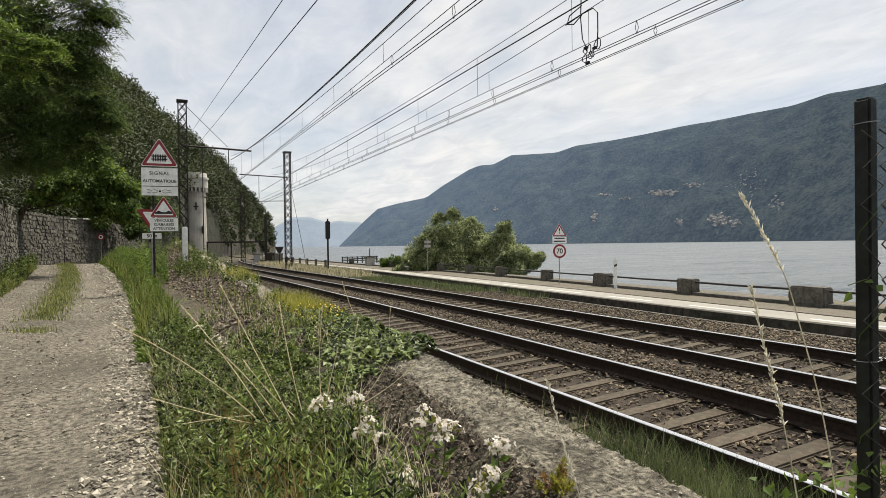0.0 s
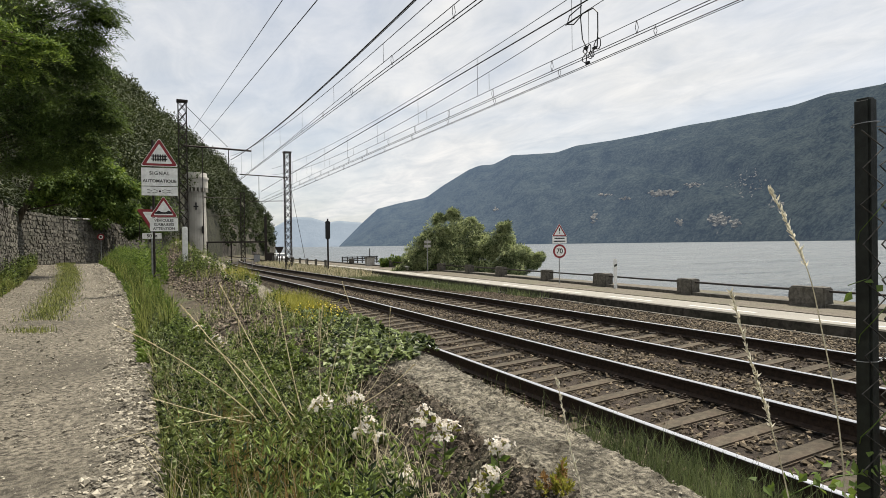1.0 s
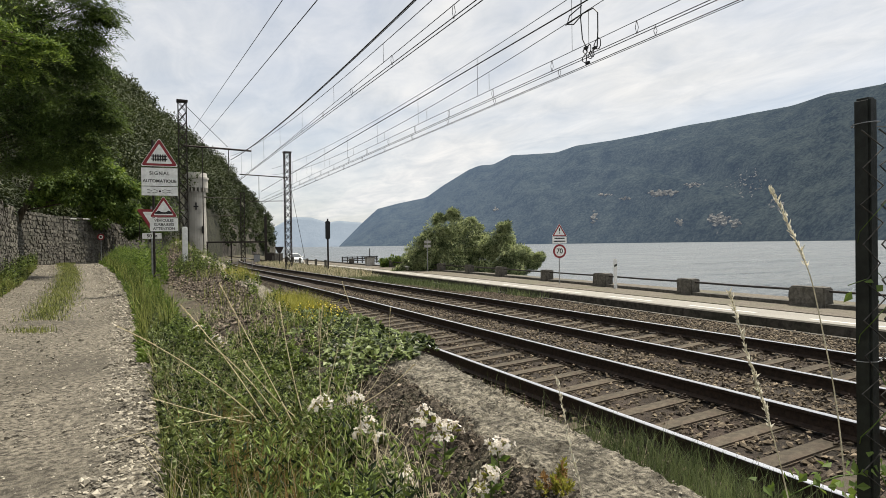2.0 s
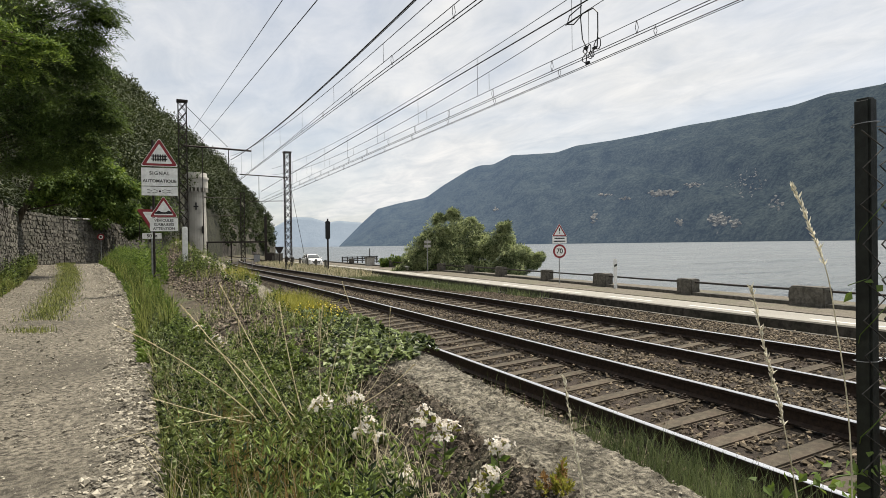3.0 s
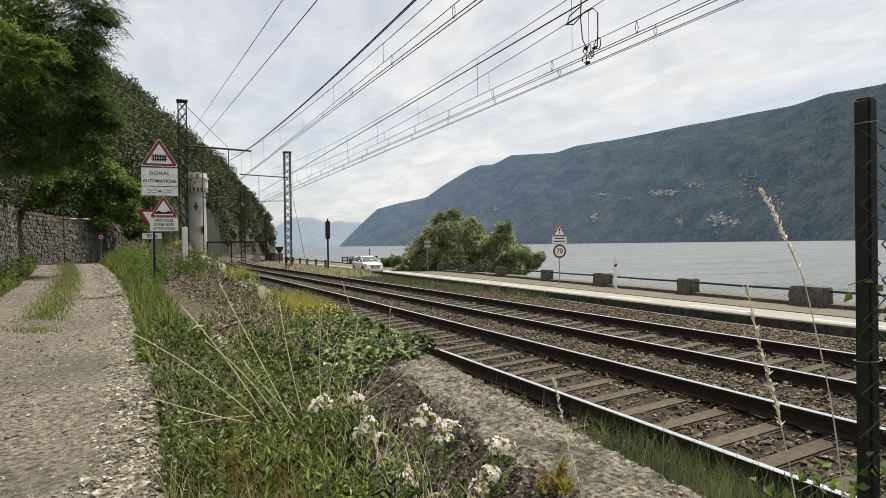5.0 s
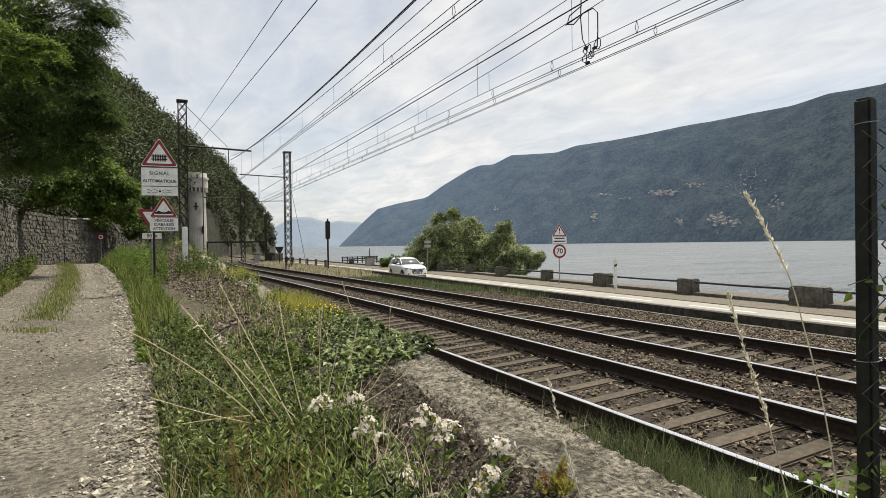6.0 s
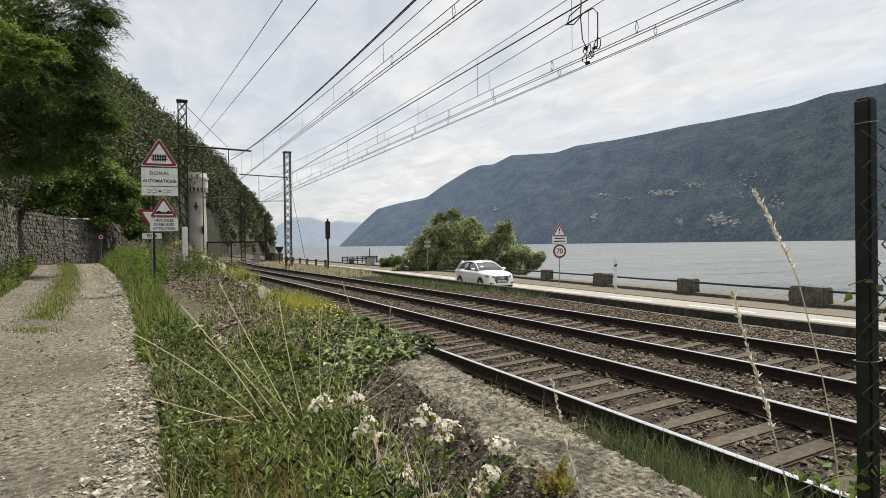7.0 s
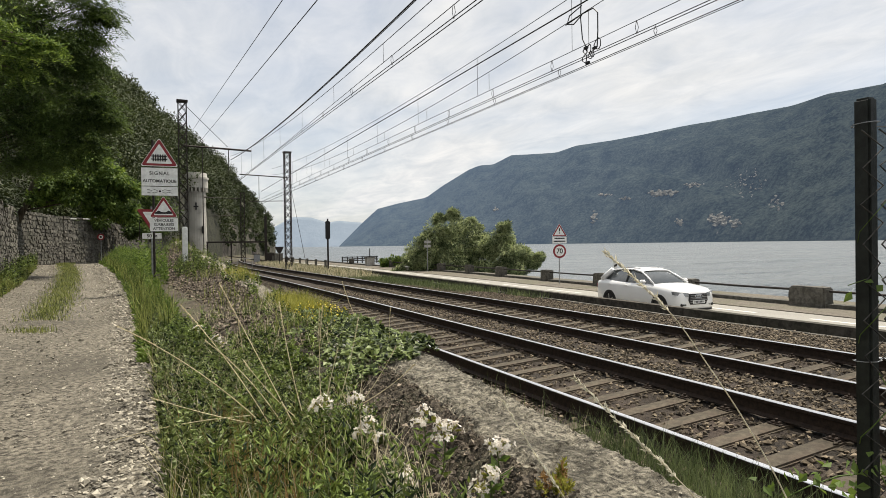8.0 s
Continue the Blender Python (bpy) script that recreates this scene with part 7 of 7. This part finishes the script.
def make_valerian():
    """White-flowered plants on the bank."""
    rng = np.random.default_rng(52)
    for x, y, z, s in ((0.75, 5.4, 0.55, 1.0), (1.0, 4.09, 0.73, 1.0), (1.2, 3.9, 0.76, 0.9), (1.15, 3.57, 0.68, 1.1), (0.85, 4.13, 0.46, 1.15), (1.4, 3.27, 0.80, 0.9), (1.4, 2.96, 0.79, 1.0),
                       (1.15, 2.96, 0.56, 1.25), (1.45, 2.51, 0.82, 0.9), (1.35, 2.41, 0.74, 0.9), (0.5, 8.2, 0.75, 1.1), (0.62, 7.6, 0.72, 1.0)):
        e = empty("valerian", pose(x, y, z), "flowering plant with cream-white clustered blossoms", "flowering plant", "white flowering plants on the bank")
        root = Vector((rng.uniform(-0.12, 0.02), rng.uniform(-0.06, 0.06), -0.42))
        bm = bmesh.new()
        tube(bm, [root, root * 0.5 + Vector((0.02, 0, 0)), Vector((0, 0, 0))], 0.005, 6, 0.003)
        part("stem", bm, M_WEED, e)
        t = np.repeat(np.linspace(0.12, 0.85, 9), 2)
        P = np.array([list(root * (1 - q)) for q in t])
        a = np.arange(len(t)) * 1.9
        D = np.stack([np.cos(a), np.sin(a), np.full(len(t), 0.5)], 1)
        v, f = leaves(P, D, 0.1 * s, 0.036 * s, 0.15, rng)
        put(new("foliage", np_mesh("foliage", v, f, M_FRESH)), e)
        # florets: five petals on a slim calyx, in two or three loose umbels
        subs = [Vector((0, 0, 0))] + [Vector((rng.uniform(-0.07, 0.07), rng.uniform(-0.05, 0.05), rng.uniform(-0.1, 0.02))) * s for _ in range(3)]
        pet, cal = [], []
        for c in subs:
            for _ in range(int(rng.integers(10, 16))):
                d = unit(np.array([rng.normal(0, 0.8), rng.normal(0, 0.8), rng.uniform(0.1, 1.0)]))
                tip = np.array(c) + d * 0.055 * s * rng.uniform(0.7, 1.15)
                cal.append((np.array(c) * 0.85 + d * 0.008, d))
                if rng.random() < 0.22:
                    continue
                side = unit(np.cross(d, [0.3, 0.1, 1.0]))
                up = np.cross(side, d)
                for k in range(5):
                    w = k * 1.2566 + rng.normal(0, 0.15)
                    pet.append((tip, side * math.cos(w) + up * math.sin(w) + d * rng.uniform(-0.25, 0.35), d))
        P, D, F = (np.array([q[i] for q in pet]) for i in range(3))
        v, f = leaves(P, D, 0.021 * s, 0.016 * s, 0.1, rng, unit(F))
        put(new("flower_head", np_mesh("flower_head", v, f, M_PETAL)), e, "cream-white petals in a loose cluster")
        P, D = (np.array([q[i] for q in cal]) for i in range(2))
        v, f = join([leaves(P, D, 0.042 * s, 0.0095, 0.35, rng), leaves(P, D, 0.04 * s, 0.0095, 0.35, rng)])
        put(new("calyx_cluster", np_mesh("calyx_cluster", v, f, M_TUFT)), e)
    # reddish stonecrop at the cap's edge
    e = empty("stonecrop", pose(1.62, 2.24, 0.70), "stubby ochre-green stonecrop on the wall edge", "plant")
    for k in range(13):
        q = Vector((rng.normal(0, 0.045), rng.normal(0, 0.045), 0))
        top = q * 1.5 + Vector((0, 0, rng.uniform(0.05, 0.1)))
        n = 34
        t = rng.random(n)
        P = np.array([list(q.lerp(top, u) - Vector((0, 0, 0.03))) for u in t])
        v, f = leaves(P, rng.normal(size=(n, 3)) * 0.7 + [0, 0, 0.9], 0.03, 0.012, 0.3, rng)
        put(new("shoot", np_mesh("shoot", v, f, M_OCHRE if k % 3 == 0 else M_TUFT)), e)


make_valerian()


# ---- fence ----
def make_fence():
    e = empty("fence", pose(2.12, 1.22, 0.66), "dark green fence post with rusty chain-link wire mesh", "fence")
    bm = bmesh.new()
    box(bm, -0.026, 0.026, -0.026, 0.026, -0.3, 1.60, 0.007)
    for q in bm.verts:
        if q.co.z > 1.5:
            q.co.x *= 0.8
            q.co.z -= abs(q.co.x) * 0.5
    p = part("post", bm, M_POST, e, "dark green painted post")
    for zz in (1.5, 0.72, 0.1):
        bm = bmesh.new()
        tube(bm, [(0.031 * math.cos(i * 0.7854 + 0.4) * 1.3, 0.031 * math.sin(i * 0.7854 + 0.4) * 1.3, zz + i * 0.002) for i in range(9)], 0.0016, 5)
        part("tie_wire", bm, M_GALV, p)
    rng = random.Random(8)
    m = mat("rusty_mesh_wire", (0.03, 0.028, 0.026), (0.10, 0.095, 0.085), 30, 0.7, 0.4, 0.1)
    pitch, rise, tall = 0.06, 0.062, 1.52
    for k in range(26):
        bm = bmesh.new()
        pts = []
        for i in range(int(tall / rise) + 1):
            a = -0.035 + k * pitch + (pitch if i % 2 else 0) + rng.gauss(0, 0.004)
            pts.append((a * RIGHT.x - 0.036 * AHEAD.x + rng.gauss(0, 0.003), a * RIGHT.y - 0.036 * AHEAD.y + 0.002 * (-1) ** i, i * rise + rng.gauss(0, 0.004)))
        tube(bm, pts, 0.0028, 4)
        part("mesh_wire", bm, m, e)
    for zz in (0.05, 0.75, 1.5):
        bm = bmesh.new()
        tube(bm, [RIGHT * q + Vector((0, 0, zz - 0.02 * math.sin(q * 2))) for q in (0.0, 0.8, 1.6)], 0.0018, 5)
        part("tension_wire", bm, m, e)
    # climbing hop on the mesh
    rng = np.random.default_rng(3)
    v = empty("climbing_vine", pose(2.12, 1.22, 0.66), "bright green climbing vine twined round the fence", "vine")
    bm = bmesh.new()
    tube(bm, [(0.045 * math.cos(i * 0.9), -0.02 + 0.045 * math.sin(i * 0.9), i * 0.048) for i in range(27)], 0.0025, 5, 0.0012)
    tube(bm, [(0.03, -0.02, 0.92), (-0.03, -0.02, 1.0), (-0.1, 0.0, 0.98)], 0.0018, 5)
    part("stem", bm, M_FRESH, v)
    P = [(-0.08, 0.0, 0.96), (-0.03, -0.03, 1.0), (0.0, -0.05, 0.98), (0.04, -0.1, 1.22), (0.06, -0.1, 1.26), (0.05, -0.12, 1.05), (0.02, -0.05, 0.5), (-0.03, -0.03, 0.44), (0.0, -0.05, 0.4), (0.02, -0.1, 0.55), (0.03, -0.14, 0.42), (0.04, -0.15, 0.62)]
    bm = bmesh.new()
    tube(bm, [RIGHT * q + Vector((0, 0, 0.14 + 0.22 * math.sin(min(1.5, 1.5 + q * 3.0)))) for q in (0.05, -0.1, -0.2, -0.3, -0.42)], 0.003, 5, 0.0015)
    tube(bm, [RIGHT * q + Vector((0, 0, -0.1 + 0.5 * (0.3 - abs(q + 0.15)))) - AHEAD * 0.04 for q in (0.1, 0.0, -0.15, -0.3, -0.4)], 0.003, 5, 0.0015)
    part("runner", bm, M_FRESH, v)
    for _ in range(60):
        q = -0.46 * rng.random() ** 1.5 + 0.08
        P.append(tuple(RIGHT * q + AHEAD * rng.uniform(-0.06, 0.06) + Vector((0, 0, 0.40 + 0.16 * q - 0.16 * rng.random() ** 2))))
    for q in P:
        d = unit(np.array([[rng.normal(-0.5, 0.5), rng.normal(-0.2, 0.5), rng.normal(-0.6, 0.4)]]))
        lv, lf = leaves(np.array([q]), d, 0.04 * rng.uniform(0.6, 1.2), 0.028, 0.12, rng)
        put(new("leaf", np_mesh("leaf", lv, lf, M_FRESH)), v)


make_fence()


# ---- stones of the retaining wall, nearest stretch ----
def make_wall_stones():
    rng = random.Random(19)
    shapes = []
    for k in range(8):
        bm = bmesh.new()
        box(bm, -0.10, 0.045, -0.5, 0.5, -0.5, 0.5, 0.0)
        bmesh.ops.bevel(bm, geom=list(bm.edges), offset=0.04, segments=1, affect="EDGES")
        for q in bm.verts:
            q.co += Vector((rng.uniform(-0.03, 0.03) if q.co.x > 0 else 0, rng.uniform(-0.08, 0.08), rng.uniform(-0.08, 0.08)))
        shapes.append(bm_mesh("stone", bm, M_WALLSTONE))
    # along the wall's line
    length = [0.0]
    for (xa, ya), (xb, yb) in zip(WALL_PTS, WALL_PTS[1:]):
        length.append(length[-1] + math.hypot(xb - xa, yb - ya))
    PX, PY = [p[0] for p in WALL_PTS], [p[1] for p in WALL_PTS]
    near, rest = [], []
    z = 0.35
    while z < 3.85:
        h = rng.uniform(0.11, 0.24)
        s = 30.0
        while s < 72.0:
            w = rng.uniform(0.15, 0.42)
            near.append((s + w / 2, z + h / 2, w, h))
            s += w + 0.025
        z += h + 0.02
    rng.shuffle(near)
    near.sort(key=lambda q: abs(q[0] - 50))
    bm_rest = []
    for i, (s, z, w, h) in enumerate(near):
        x, y = float(np.interp(s, length, PX)), float(np.interp(s, length, PY))
        x2, y2 = float(np.interp(s + 0.3, length, PX)), float(np.interp(s + 0.3, length, PY))
        ang = math.atan2(-(x2 - x), (y2 - y))
        back = 0.06 + 0.39 * (z + 0.5) / 4.5
        z += rng.uniform(-0.03, 0.03)
        back += rng.uniform(-0.025, 0.025)
        m = Matrix.Translation((x - back * math.cos(ang), y - back * math.sin(ang), z)) @ Matrix.Rotation(ang, 4, "Z") @ Matrix.Rotation(radians(-5), 4, "Y") @ Matrix.Rotation(rng.uniform(-0.14, 0.14), 4, "X") @ Matrix.Diagonal((1, w, h, 1))
        if i < 300:
            ob = new("stone", shapes[i % 8])
            ob.parent = WALL_WEST
            ob.matrix_basis = m
        else:
            bm_rest.append((shapes[i % 8], m))
    vs, fs, o = [], [], 0
    for me, m in bm_rest:
        vs += [m @ q.co for q in me.vertices]
        fs += [[j + o for j in p.vertices] for p in me.polygons]
        o += len(me.vertices)
    if vs:
        me = bpy.data.meshes.new("stonework")
        me.from_pydata(vs, [], fs)
        me.materials.append(M_WALLSTONE)
        tagged(new("stonework", me), "rough grey stones set in the old wall", kind="stuff").parent = WALL_WEST


make_wall_stones()


# ---- what moves ----
CAR_ROWS = [(0.0, 106.5), (2.0, 86.5), (4.0, 65.4), (4.5, 60.0), (5.0, 54.6), (5.4, 50.4), (5.8, 46.2), (6.0, 43.9), (6.25, 40.9), (6.5, 37.7), (6.75, 34.3), (7.0, 30.9), (7.25, 27.5), (7.5, 24.1), (7.75, 20.6), (8.0, 17.15)]


def car_y(t):
    return float(np.interp(t, [a for a, b in CAR_ROWS], [b for a, b in CAR_ROWS]))


def lane_x(y):
    return 16.45 + road_shift(y)


SWAY_A = [(0.0, -1.0), (0.1, 0.2), (0.2, 1.8), (0.3, 3.3), (0.4, 2.1), (0.5, 0.2), (0.6, -1.9), (0.8, -3.3), (1.0, -4.7), (1.1, -5.7), (1.2, -4.7), (1.3, -3.5), (1.5, -1.2), (1.7, -2.0), (2.0, -4.8), (2.4, -1.3), (2.8, -4.4), (2.9, -5.3), (3.0, -7.5), (3.1, -10.4), (3.3, -12.2), (3.4, -11.1), (3.6, -7.5), (3.8, -4.7), (3.9, -5.1), (4.0, -6.9), (4.1, -10.8), (4.3, -8.8), (4.5, -6.4), (4.7, -6.7), (5.1, -3.0), (5.5, -4.5), (5.8, -1.9), (6.0, -1.6), (6.2, -4.7), (6.5, -3.9), (6.8, -2.7), (7.0, -2.7), (7.2, -1.4), (7.3, 0.8), (7.5, 4.4), (7.6, 4.1), (7.8, 7.7), (8.0, 17.5)]
SWAY_B = [(0.0, 0.0), (0.1, 6.5), (0.2, 13.0), (0.4, 12.2), (0.5, 10.8), (0.6, 8.1), (0.7, 6.6), (0.9, 5.7), (1.0, 3.3), (1.2, 2.1), (1.3, 2.4), (1.5, 5.7), (1.7, 6.2), (2.1, 3.0), (2.4, 4.0), (2.8, 0.3), (3.0, 0.0),
          (3.1, -2.4), (3.2, -7.7), (3.3, -9.7), (3.4, -10.6), (3.6, -5.3), (3.8, -0.9), (3.9, 0.5), (4.1, -2.4), (4.3, -5.3), (4.5, -4.2), (4.7, -1.8), (5.2, 2.0), (5.8, 5.0), (6.0, 3.8), (6.4, 5.2), (6.6, 4.2), (7.0, 3.1),
          (7.2, 1.5), (7.3, 5.7), (7.4, 10.5), (7.5, 17.1), (7.6, 17.6), (7.8, 20.0), (8.0, 32.0)]


def motions():
    for stalk, table, k in ((STALK_A, SWAY_A, 1.0), (STALK_B, SWAY_B, 1.0), (STALK_C, SWAY_A, 0.9)):
        at = stalk.matrix_basis.copy()
        walk(stalk, [(t, at @ Matrix.Rotation(radians(-a * k), 4, "Y")) for t, a in table])
    rows = []
    for t, y in CAR_ROWS:
        dx = lane_x(y - 1) - lane_x(y + 1)
        rows.append((t, pose(lane_x(y), y, ROAD_Z, 0, 0, math.degrees(math.atan2(dx, 2.0)))))
    walk(CAR, rows)
    for w in WHEELS:
        loc = w.matrix_basis.translation.copy()
        walk(w, [(k / FPS, Matrix.Translation(loc) @ Matrix.Rotation((106.5 - car_y(k / FPS)) / 0.34, 4, "X")) for k in range(0, 241)])


motions()
